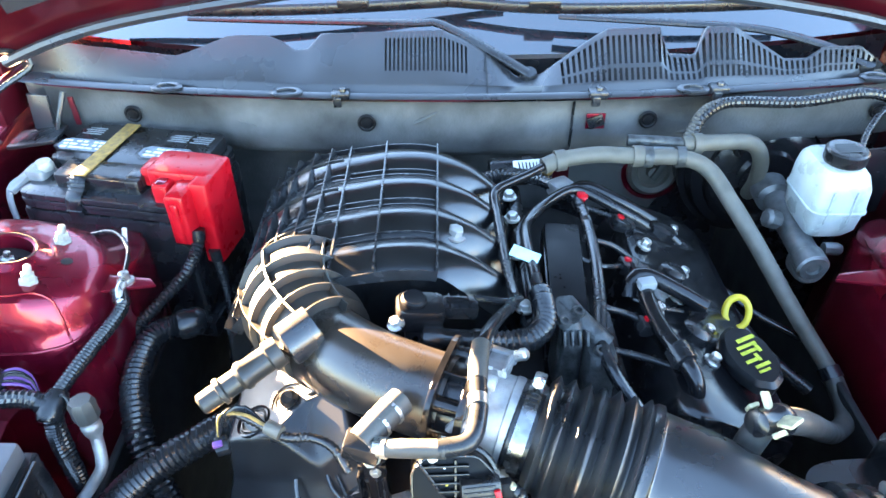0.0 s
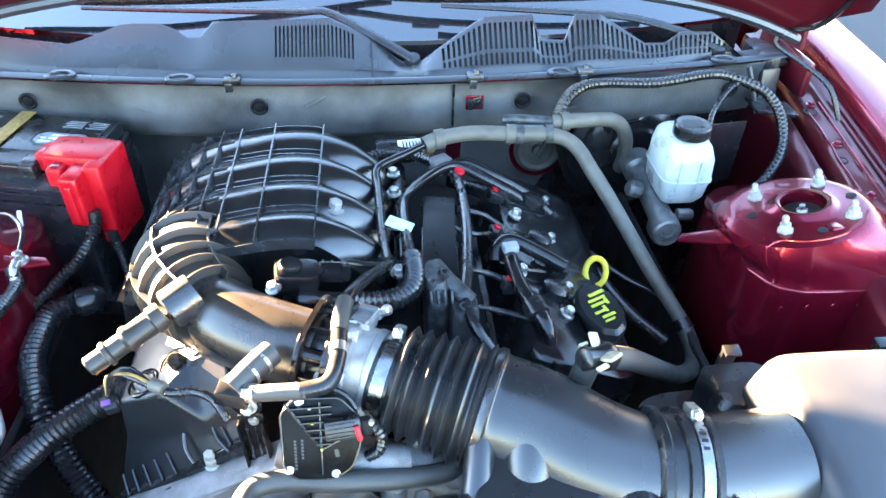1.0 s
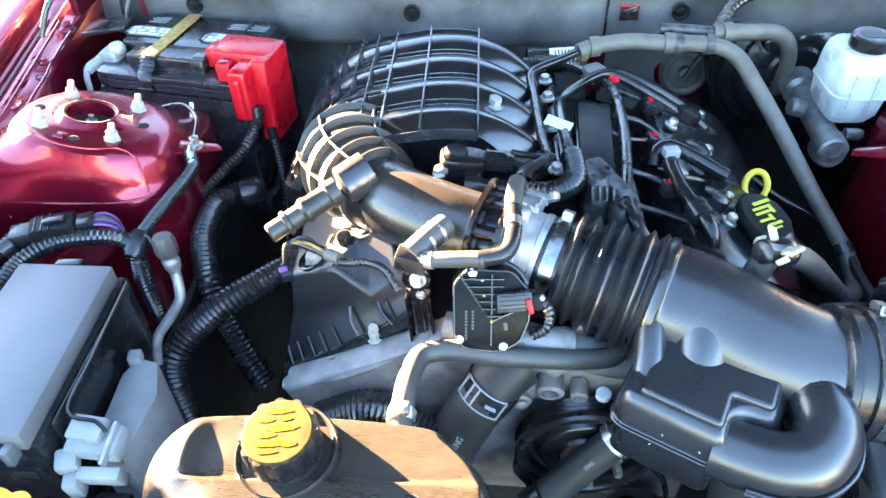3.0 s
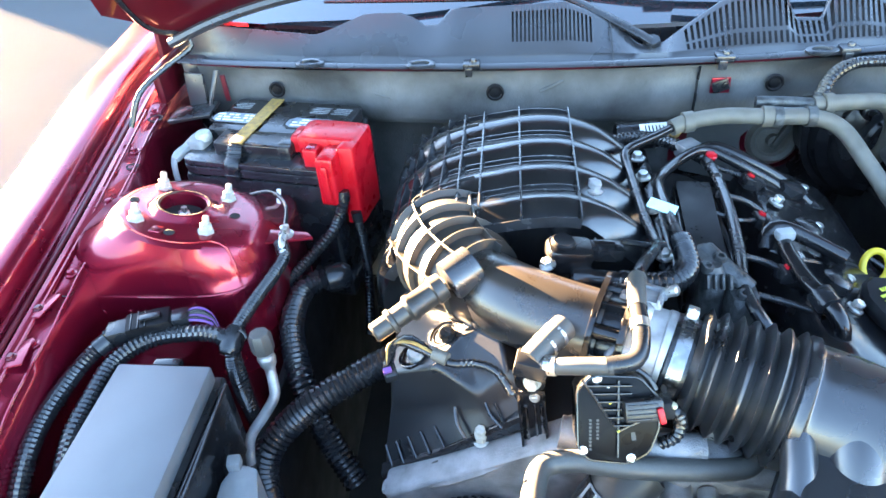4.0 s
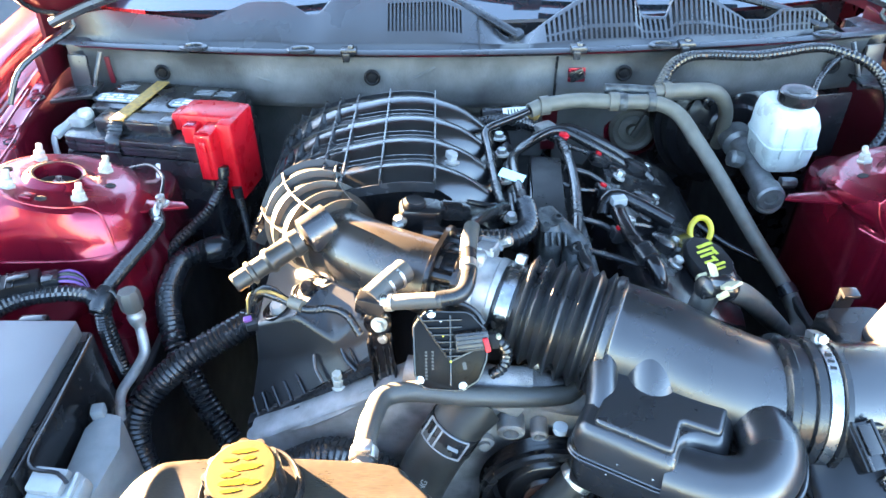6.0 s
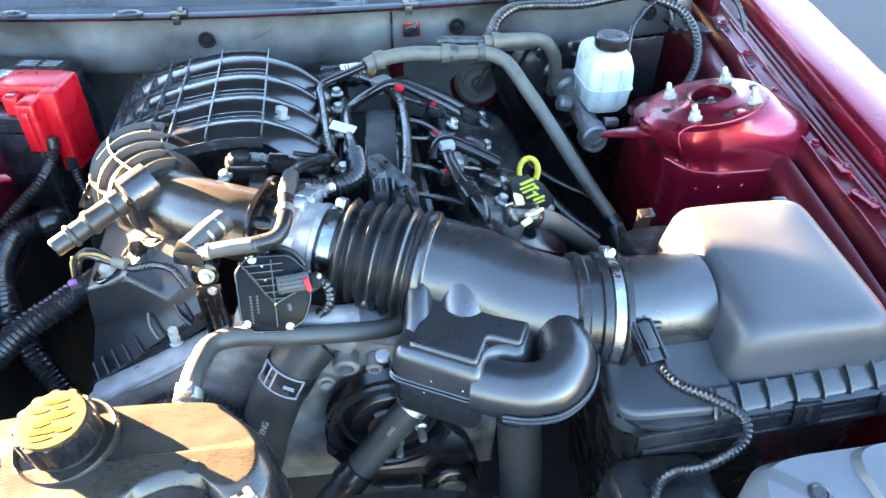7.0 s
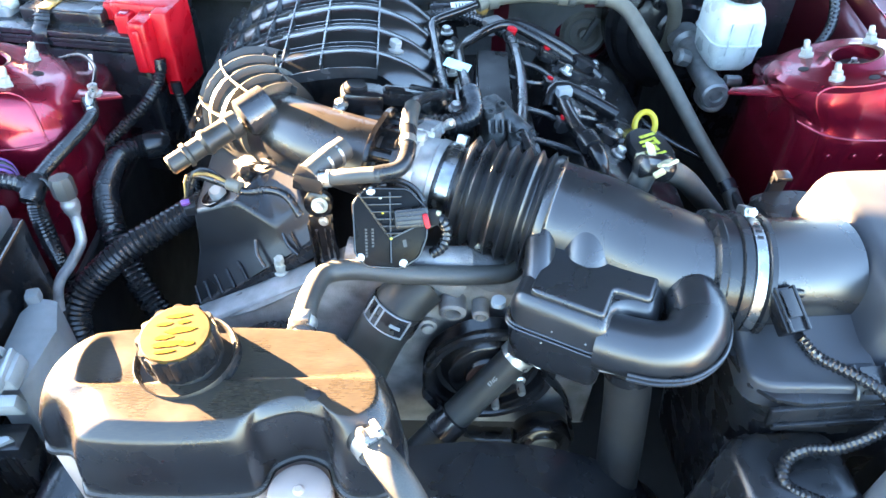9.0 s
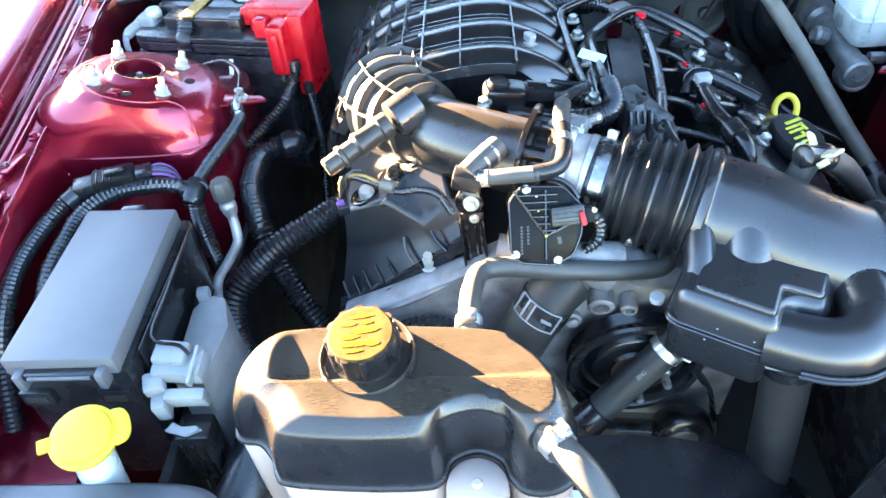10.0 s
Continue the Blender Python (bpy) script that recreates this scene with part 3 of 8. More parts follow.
for x in xs:
    (zt,) = lerp_table(TOP, x)
    y0 = cowl_y(x)
    y1 = 1.10 + 0.04 * min(1.0, max(0.0, (zt - 0.96) / 0.06)) + 0.02 * x * x
    row = [(y0 + 0.001, 0.9665), (y0 + 0.006, 0.971), (y0 + 0.014, 0.9705), (y0 + 0.018, 0.956), (y0 + 0.029, 0.954)]
    base = Vector((y0 + 0.036, 0.970))
    end = Vector((y1, zt))
    row += [tuple(base.lerp(end, t)) for t in (0.0, 0.07, 0.29, 0.37, 0.88, 0.94)]
    row += [(y1, zt), (y1 + 0.004, zt - 0.001), (y1 + 0.007, zt - 0.008), (y1 + 0.010, 0.945)]
    cols.append([b.verts.new((x, q[0], q[1])) for q in row])
for i, (p, q) in enumerate(zip(cols, cols[1:])):
    x = (xs[i] + xs[i + 1]) / 2
    slot = (-0.148 < x < -0.022 and int(round((xs[i] + 0.148) / 0.0031)) % 2) or (0.110 < x < 0.587 and int(round((xs[i] - 0.110) / 0.0042)) % 2)
    (zt,) = lerp_table(TOP, x)
    for k in range(len(p) - 1):
        if slot and ((k == 6 and x > 0.10) or k == 8 or (k == 7 and x < 0.0)) and zt > 0.978:
            continue
        b.faces.new((p[k], q[k], q[k + 1], p[k + 1]))
bmesh.ops.solidify(b, geom=b.faces[:], thickness=0.0022)
part("grille", b, M["cowl"], grille, "dark grey plastic grille with narrow slots", 50)
# sheets added behind the slots; their black stands for the shade inside
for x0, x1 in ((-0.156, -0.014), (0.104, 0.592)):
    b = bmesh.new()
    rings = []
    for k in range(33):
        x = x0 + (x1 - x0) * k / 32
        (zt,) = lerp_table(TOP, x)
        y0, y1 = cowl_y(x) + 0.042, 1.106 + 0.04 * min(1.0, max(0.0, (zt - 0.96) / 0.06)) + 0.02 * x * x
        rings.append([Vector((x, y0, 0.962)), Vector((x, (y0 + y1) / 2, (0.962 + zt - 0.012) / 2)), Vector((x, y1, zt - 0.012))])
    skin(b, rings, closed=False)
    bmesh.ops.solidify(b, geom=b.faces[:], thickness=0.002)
    part("slot_shade_sheet", b, M["void"], grille, "sheet added behind the slots, black for their shade", 60)
# tray below, in the same shade black
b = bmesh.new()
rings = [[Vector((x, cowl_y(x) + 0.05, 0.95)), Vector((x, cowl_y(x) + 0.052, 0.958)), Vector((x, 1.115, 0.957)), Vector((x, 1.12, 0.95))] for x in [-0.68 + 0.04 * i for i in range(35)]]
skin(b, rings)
part("plenum_tray", b, M["void"], grille, "plenum tray under the slots, coloured black for their shade")
b = bmesh.new()
for (x,) in ((-0.0,),):
    box((0.0015, 0.09, 0.002), pose(0.004, 1.085, 0.985, 22, 0, 0), 0, 1, b)
part("panel_joint", b, M["void"], grille)
for x in (-0.46, -0.283, 0.297, 0.576):
    y = cowl_y(x) + 0.006
    part("locating_eye", lathe([(0.017, 0), (0.018, 0.004), (0.016, 0.0055), (0.011, 0.005), (0.010, 0.0), (0.0005, 0.0)], pose(x, y, 0.9695) @ Matrix.Diagonal((1.3, 0.8, 1, 1)), 24, cap=False), M["cowl"], grille, "oval locating eye")
for x in (-0.205, 0.16, 0.335):
    y = cowl_y(x)
    c = bmesh.new()
    box((0.026, 0.022, 0.010), pose(x, y + 0.006, 0.9715), 0.003, 2, c)
    box((0.012, 0.008, 0.014), pose(x - 0.004, y - 0.006, 0.965), 0.002, 2, c)
    lathe([(0.006, 0), (0.005, 0.004), (0.0, 0.005)], pose(x + 0.003, y + 0.008, 0.976), 12, c)
    solo("panel_clip", c, M["cowl"] if x > 0 else M["black"], "small plastic retaining clip on the cowl edge", "clip", "cowl clips")
for x, z in ((-0.525, 0.925), (-0.171, 0.928), (0.239, 0.928), (0.605, 0.915)):
    y = cowl_y(x) + (0.005 if abs(x) < 0.4 else 0.008)
    m = along((x, y, z), (x, y - 0.1, z + 0.01))
    c = lathe([(0.013, 0), (0.0135, 0.002), (0.011, 0.0035), (0.0085, 0.002), (0.007, 0.004), (0.0, 0.0045)], m, 24)
    solo("push_pin", c, M["matt"], "black plastic push pin in the insulation", "push pin", "push pins")

b = bmesh.new()
skin(b, [[Vector((x, 1.158 + 0.10 * (x / 0.68) ** 2, z)) for z in (0.90, 0.94, 0.975)] for x in [-0.68 + 0.085 * i for i in range(17)]], closed=False)
bmesh.ops.solidify(b, geom=b.faces[:], thickness=0.004)
solo("screen_seal", b, M["rubber"], "black rubber seal panel below the windscreen", "seal", kind="structure", angle=60)
for s in (-1, 1):
    end = thing("cowl_end_cap", (s * 0.655, 1.10, 0.93), "grey moulded end cap of the cowl", "cowl cap", "cowl caps")
    part("cap_body", prism([(s * 0.650, 1.115), (s * 0.685, 1.105), (s * 0.700, 1.15), (s * 0.68, 1.20), (s * 0.652, 1.185)], 0.90, 0.968, bevel=0.008), M["cowl"], end)
    part("cap_wall", box((0.034, 0.006, 0.075), pose(s * 0.660, 1.080, 0.920, -8, 0, s * 12), 0.002), M["cowl"], end)
    part("cap_shelf", box((0.075, 0.05, 0.006), pose(s * 0.66, 1.05, 0.905, 0, s * 8, 0), 0.002), M["black"], end)
    part("cap_stay", tube([(s * 0.618, 1.082, 0.962), (s * 0.628, 1.068, 0.930), (s * 0.640, 1.06, 0.895)], 0.004, 8), M["cowl"], end)

# windscreen and wipers
b = bmesh.new()
rings = []
for i in range(17):
    x = -0.68 + 1.36 * i / 16
    k = 0.10 * (x / 0.68) ** 2
    rings.append([Vector((x, 1.175 + k + 0.85 * t, 0.975 + 0.44 * t - 0.06 * t * t)) for t in (0, 0.2, 0.4, 0.6, 0.8, 1.0)])
skin(b, rings, closed=False)
bmesh.ops.solidify(b, geom=b.faces[:], thickness=0.005)
solo("windscreen", b, M["glass"], "tinted laminated windscreen reflecting the sky", "windscreen", kind="structure", angle=60)


def wiper(pivot, pts, blade, label):
    th = thing("wiper", pivot, label, "wiper", "wipers")
    part("pivot_cap", lathe([(0.013, -0.03), (0.0135, 0.0), (0.011, 0.006), (0.0, 0.007)], pose(*pivot, 20), 24), M["rubber"], th)
    part("arm", tube(pts, lambda t: 0.0105 - 0.004 * t, 10, 0.015, flat=0.6), M["black"], th, "curved black steel arm")
    bl = part("blade", tube(blade, 0.006, 8, 0.02, flat=1.5), M["rubber"], th, "black rubber blade in its carrier")
    mid = Vector(blade[len(blade) // 2])
    part("blade_joint", box((0.05, 0.016, 0.014), Matrix.Translation(mid + Vector((0, -0.002, 0.008))), 0.004), M["black"], th)
    return th


wiper((0.068, 1.108, 0.972), [(0.066, 1.108, 0.974), (0.03, 1.122, 0.992), (-0.06, 1.165, 1.027), (-0.10, 1.17, 1.028), (-0.30, 1.20, 1.022), (-0.46, 1.225, 1.018)],
      [(-0.60, 1.26, 1.022), (-0.40, 1.235, 1.026), (-0.2, 1.235, 1.03), (0.04, 1.26, 1.035)], "black windscreen wiper parked on the passenger side")
wiper((0.578, 1.125, 0.975), [(0.576, 1.125, 0.977), (0.53, 1.15, 0.993), (0.43, 1.175, 1.012), (0.30, 1.185, 1.02), (0.12, 1.20, 1.026)],
      [(0.50, 1.245, 1.028), (0.3, 1.225, 1.03), (0.10, 1.225, 1.03), (-0.05, 1.245, 1.035)], "black windscreen wiper parked on the driver side")

# pillars, roof and sides behind the windscreen
cab = thing("car_cabin", (0, 2.2, 0.0), "dark red car roof and pillars behind the windscreen", "car body")
b = bmesh.new()
rings = []
for y, z, w in ((1.98, 1.345, 0.56), (2.15, 1.385, 0.56), (2.5, 1.39, 0.55), (2.9, 1.37, 0.54), (3.5, 1.28, 0.55), (4.4, 1.02, 0.58)):
    rings.append([Vector((x * w, y + 0.08 * x * x, z - 0.05 * x * x)) for x in [-1 + i / 8 for i in range(17)]])
skin(b, rings, closed=False)
bmesh.ops.solidify(b, geom=b.faces[:], thickness=0.03)
part("roof", b, M["red"], cab)
for s in (-1, 1):
    part("pillar", tube([(s * 0.735, 1.31, 1.02), (s * 0.705, 1.45, 1.125), (s * 0.66, 1.65, 1.215), (s * 0.575, 2.05, 1.34)], 0.048, 12, 0.03), M["red"], cab)
    part("side_glass", prism([(1.32, 0.97), (3.1, 0.97), (2.9, 1.27), (2.05, 1.335), (1.62, 1.205), (1.42, 1.10)], 0, 0.004, Matrix.Translation((s * 0.70, 0, 0)) @ Matrix.Rotation(radians(90), 4, "Z") @ Matrix.Rotation(radians(90), 4, "X"), 0), M["glass"], cab)
    part("door", box((0.05, 3.4, 0.78), pose(s * 0.83, 3.55, 0.56), 0.02), M["red"], cab)
    part("rear_quarter", box((0.10, 1.2, 0.16), pose(s * 0.72, 4.0, 1.0), 0.03), M["red"], cab)

# hood, standing open on its hinges
HOOD = Matrix.Translation((0, 1.045, 1.0725)) @ Matrix.Rotation(radians(-60), 4, "X")
hood = thing("hood", (0, 1.10, 1.03), "dark red open hood with bare painted underside", "hood")
EDGE = [(0.0, 1.112), (0.2, 1.102), (0.354, 1.083), (0.48, 1.064), (0.6, 1.037), (0.66, 1.010), (0.735, 0.988)]


def rear_edge(x):
    """The curved rear edge of the hood, in its own frame: along and across the panel."""
    (f,) = lerp_table(EDGE, abs(x) * 1.035)
    return 0.01 - 0.866 * (f - 1.055), 0.0173 + 0.5 * (f - 1.055)


b = bmesh.new()
rings = []
for i in range(49):
    x = -0.715 + 1.43 * i / 48
    e = (x / 0.715) ** 2
    rear, lift = rear_edge(x)
    # the side edge sweeps in towards the rear corner
    rear -= 0.115 * max(0.0, (abs(x) - 0.655) / 0.060) ** 1.3
    front = -1.16 + 0.14 * e
    ring = []
    for t in [k / 16 for k in range(17)]:
        y = rear + (front - rear) * t
        ring.append(Vector((x, y, lift + 0.03 * math.sin(math.pi * t) - (0.03 if abs(x) > 0.70 else 0))))
    rings.append([HOOD @ q for q in ring])
skin(b, rings, closed=False)
bmesh.ops.solidify(b, geom=b.faces[:], thickness=0.012)
part("skin", b, M["red_shade"], hood, "dark red hood panel", 50)
b = bmesh.new()
rings = []
for i in range(17):
    x = -0.60 + 1.2 * i / 16
    rear, lift = rear_edge(x)
    rings.append([HOOD @ Vector((x, rear - 0.09 - 0.92 * t, lift + 0.03 * math.sin(math.pi * t) - 0.03)) for t in (0, 0.25, 0.5, 0.75, 1)])
skin(b, rings, closed=False)
bmesh.ops.solidify(b, geom=b.faces[:], thickness=0.008)
part("liner", b, M["liner"], hood, "pale grey felt hood liner", 60)
b = bmesh.new()
rim = [HOOD @ Vector((x, rear_edge(x)[0] - 0.012, rear_edge(x)[1] - 0.016)) for x in [-0.66 + 0.06 * i for i in range(23)]]
tube(rim, 0.008, 8, 0.03, bm=b)
part("rear_seal", b, M["cowl"], hood, "grey rubber seal along the rear edge")
for s in (-1, 1):
    b = bmesh.new()
    tube([HOOD @ Vector((s * 0.66, 0.0, 0.012)), (s * 0.705, 1.13, 1.02), (s * 0.720, 1.155, 0.985), (s * 0.725, 1.13, 0.94)], 0.010, 8, 0.015, bm=b, flat=0.35)
    part("hinge", b, M["red_shade"], hood, "dark red pressed hinge arm")
    # plate added at the hinge to block the low sun from the runners
    part("hinge_shade_plate", box((0.008, 0.22, 0.096), pose(s * 0.714, 1.220, 1.014, -6, 0, 0), 0.006), M["red_shade"], hood, "dark red hinge plate, sized to keep sun off the runners")
    part("hinge_base", box((0.014, 0.17, 0.060), pose(s * 0.712, 1.145, 0.945), 0.006), M["red_shade"], hood, "dark red hinge base")
    part("edge_seal", tube([HOOD @ Vector((s * 0.690, -0.42, -0.03)), HOOD @ Vector((s * 0.690, -0.12, -0.03)), HOOD @ Vector((s * 0.680, 0.0, -0.026)), (s * 0.648, 1.062, 1.030), (s * 0.638, 1.065, 1.012), (s * 0.650, 1.055, 1.002), (s * 0.676, 1.03, 0.989), (s * 0.705, 0.99, 0.968), (s * 0.722, 0.965, 0.925)], 0.0042, 8, 0.012), M["rubber"], hood, "black rubber edge seal")

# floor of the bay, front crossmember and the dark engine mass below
# floor and liners in near-black that stands for shade deep in the bay
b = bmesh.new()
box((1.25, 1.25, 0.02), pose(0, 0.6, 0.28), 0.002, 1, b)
solo("bay_floor", b, M["void"], "undertray below the engine, black for deep shade", "undertray", kind="structure")
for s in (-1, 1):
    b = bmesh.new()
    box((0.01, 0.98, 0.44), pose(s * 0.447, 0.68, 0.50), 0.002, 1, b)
    solo("inner_liner", b, M["void"], "splash liner beside the engine, black for deep shade", "liner", kind="structure")
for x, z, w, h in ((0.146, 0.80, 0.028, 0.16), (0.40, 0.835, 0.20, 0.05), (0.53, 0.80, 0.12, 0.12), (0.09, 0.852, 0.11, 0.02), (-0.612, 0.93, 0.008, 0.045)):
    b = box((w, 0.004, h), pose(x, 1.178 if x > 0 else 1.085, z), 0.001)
    solo("bare_sheet", b, M["red_shade"], "bare dark red sheet showing on the firewall", "panel", kind="structure")


# ---- engine: block, covers and front drive ----
eng = thing("engine", (0.04, 0.75, 0.30), "black and grey V6 engine block with plastic valve covers", "engine")
# near-black block: the shade under the covers is put into its colour
part("block", stack([(0.04, 0.76, 0.30, 0.16, 0.26, 6), (0.04, 0.76, 0.60, 0.20, 0.26, 6), (0.04, 0.77, 0.74, 0.24, 0.25, 6), (0.04, 0.77, 0.80, 0.10, 0.24, 6)]), M["void"], eng, "alloy block, its deep shade put into black")
# timing cover
b = prism([(-0.185, 0.55), (0.20, 0.52), (0.20, 0.72), (0.25, 0.80), (0.15, 0.85), (0.03, 0.80), (-0.07, 0.845), (-0.14, 0.805), (-0.285, 0.735), (-0.27, 0.71)], 0, 0.035, Matrix.Translation((0, 0.507, 0)) @ Matrix.Rotation(radians(90), 4, "X"), 0.006)
cover = part("timing_cover", b, M["cast"], eng, "grey cast alloy timing cover")
b = tube([(-0.285, 0.488, 0.728), (-0.205, 0.478, 0.765), (-0.14, 0.482, 0.800), (-0.09, 0.485, 0.825)], 0.009, 10, 0.02, flat=0.6)
part("cover_flange", b, M["cast"], cover)
for x, z in ((-0.02, 0.775), (-0.015, 0.735), (0.045, 0.725), (-0.20, 0.725), (0.075, 0.80)):
    part("cover_bolt", lathe([(0.011, 0), (0.011, 0.006), (0.007, 0.007), (0.007, 0.011), (0.005, 0.012)], along((x, 0.470, z), (x, 0.40, z)), 12), M["cast"], cover)
# ribs and lumps cast on the cover
for pts, r in (([(-0.10, 0.48, 0.84), (-0.03, 0.468, 0.83), (0.02, 0.466, 0.80)], 0.016), ([(0.02, 0.47, 0.83), (0.06, 0.465, 0.815), (0.12, 0.47, 0.80)], 0.02), ([(0.06, 0.475, 0.86), (0.10, 0.47, 0.83), (0.14, 0.47, 0.79)], 0.014), ([(-0.08, 0.47, 0.86), (-0.04, 0.462, 0.845), (0.03, 0.462, 0.842)], 0.014)):
    part("cast_rib", tube(pts, r, 12, 0.01), M["cast"], cover)
# open coolant ports
for (x, z, r) in ((0.012, 0.782, 0.0125), (0.043, 0.776, 0.008)):
    part("coolant_port", lathe([(r * 1.2, 0), (r * 1.2, 0.018), (r, 0.020), (r * 0.72, 0.020), (r * 0.70, 0.005), (0.0004, 0.004)], along((x, 0.462, z), (x - 0.004, 0.40, z - 0.012)), 20, cap=False), M["cast"], cover, "open cast coolant port")
part("pump_flange", stack([(0.03, -0.785, 0.0, 0.045, 0.020, 3), (0.03, -0.785, 0.012, 0.043, 0.018, 3)], Matrix.Translation((0, 0.475, 0)) @ Matrix.Rotation(radians(90), 4, "X") @ Matrix.Diagonal((1, -1, 1, 1))), M["cast"], cover)

# bank cover towards the battery
def bank_cover(th, m, y0, y1, w, h):
    """A valve cover: waisted raised body on a ribbed flange; its length runs along local y."""
    L = y1 - y0
    b = bmesh.new()
    rings = []
    for t, sx, z in ((0, 1.0, 0.0), (0, 1.0, 0.012), (0, 0.93, 0.016), (0, 0.91, 0.045), (0, 0.88, h * 0.85), (0, 0.84, h * 0.96), (0, 0.76, h), (0, 0.60, h + 0.002)):
        hy = L / 2 * (1.0 if sx > 0.95 else (0.975 if sx > 0.85 else 0.95))
        rings.append(rring(0, 0, z, w / 2 * sx, hy, 7, 56))
    skin(b, rings)
    b.transform(m)
    return part("valve_cover", b, M["gloss"], th, "glossy black plastic valve cover")


ML = Matrix.Translation((-0.205, 0.72, 0.765)) @ Matrix.Rotation(radians(-24), 4, "Y")
P0, P1, P2, P4 = (-0.048, 0.22, 0.094), (-0.038, -0.162, 0.092), (0.021, -0.175, 0.093), (0.092, 0.22, 0.096)
Q1, Q2, VT, P3 = (0.046, -0.140, 0.096), (0.092, -0.140, 0.096), (0.053, -0.197, 0.060), (0.092, -0.186, 0.070)
S0, S1, B0, B1 = (-0.066, -0.165, 0.042), (0.008, -0.189, 0.046), (-0.090, -0.187, 0.010), (0.011, -0.199, 0.036)
B2, B3 = (0.053, -0.203, 0.044), (0.095, -0.196, 0.046)
F0, F1, F2, F3 = (-0.093, -0.206, -0.004), (0.011, -0.215, 0.020), (0.053, -0.214, 0.028), (0.097, -0.208, 0.032)
LB, RB = (-0.085, 0.22, -0.004), (0.10, 0.22, 0.03)
b = bmesh.new()
vs = {}
for f in ((P0, P1, P2, Q1, Q2, P4), (Q1, P2, VT), (Q1, VT, P3, Q2), (P1, S0, S1, P2), (P2, S1, VT), (S1, B1, B2, VT), (S0, B0, B1, S1), (VT, B2, B3, P3),
          (B0, F0, F1, B1), (B1, F1, F2, B2), (B2, F2, F3, B3), (P0, LB, S0, P1), (LB, F0, B0, S0), (Q2, P3, B3, F3, RB, P4), (P0, P4, RB, LB)):
    for q in f:
        if q not in vs:
            vs[q] = b.verts.new(q)
    b.faces.new([vs[q] for q in f])
bmesh.ops.bevel(b, geom=b.edges[:], offset=0.0050, segments=3, affect="EDGES", profile=0.55, clamp_overlap=True)
b.transform(ML)
vcl = part("valve_cover", b, M["cover"], eng, "satin black plastic valve cover with stepped front", 60)


def between(p, q, t, dz=0.0, dy=0.0):
    v = Vector(p).lerp(Vector(q), t)
    return ML @ Vector((v.x, v.y + dy, v.z + dz))


for t in (0.04, 0.20, 0.38, 0.56, 0.76):
    part("cover_rib", tube([between(B0, B1, t, 0.002, -0.001), between(F0, F1, t + 0.07, 0.001, -0.003)], 0.0017, 6, 0.03), M["satin"], vcl)
for t in (0.30, 0.85):
    part("cover_rib", tube([between(B2, B3, t, 0.002, -0.001), between(F2, F3, t + 0.05, 0.001, -0.003)], 0.0017, 6, 0.03), M["satin"], vcl)
lip = bmesh.new()
skin(lip, [[between(F0, F3, t, dz, dy) for dz, dy in ((0.004, 0.006), (0.003, -0.009), (-0.002, -0.011), (-0.012, -0.010), (-0.014, 0.006))] for t in (-0.02, 0.25, 0.5, 0.75, 1.0)])
part("cover_lip", lip, M["black"], vcl, "flat sealing flange", 25)
part("lip_slot", box((0.024, 0.002, 0.004), ML @ pose(-0.030, -0.2235, 0.004, 0, -14, 0), 0.0005), M["hose"], vcl)
for x, hk in ((0.018, -1), (0.060, 1)):
    part("cover_hook", tube([ML @ Vector((x - 0.004 * hk, -0.196, 0.050)), ML @ Vector((x - 0.002 * hk, -0.209, 0.040)), ML @ Vector((x + 0.006, -0.220, 0.028))], 0.0022, 8), M["satin"], vcl, "moulded retaining hook")
for px_, py_ in ((-0.009, -0.148), (0.027, -0.132)):
    seat = part("sensor_seat", lathe([(0.0185, -0.006), (0.0185, 0.0006), (0.0170, 0.0010), (0.0162, -0.001), (0.0148, -0.001), (0.0138, 0.0008), (0.0124, 0.0008), (0.011, -0.004), (0.0, -0.0045)], ML @ pose(px_, py_, 0.0945), 32, cap=False), M["gloss"], vcl, "round recess for an injector plug")
    part("plug_tip", lathe([(0.0085, 0), (0.0095, 0.004), (0.0090, 0.014), (0.006, 0.018), (0.0, 0.018)], ML @ pose(px_ + 0.003, py_ - 0.002, 0.090, 25, 18, 0), 14), M["grey"] if px_ < 0 else M["black"], seat)
part("coil_hatch", box((0.040, 0.055, 0.006), ML @ pose(0.070, -0.110, 0.096, 0, 0, 6), 0.004), M["satin"], vcl)
bolt((-0.178, 0.507, 0.788), (-0.05, -0.25, 0.95), 0.0070, 0.012, "stud", parent=vcl, washer=1.35)
bolt((-0.178, 0.506, 0.799), (-0.05, -0.25, 0.95), 0.0060, 0.012, "stud", parent=vcl, washer=1.2)

MR = Matrix.Translation((0.215, 0.76, 0.755)) @ Matrix.Rotation(radians(24), 4, "Y")
vcr = bank_cover(eng, MR, 0.56, 0.965, 0.175, 0.080)
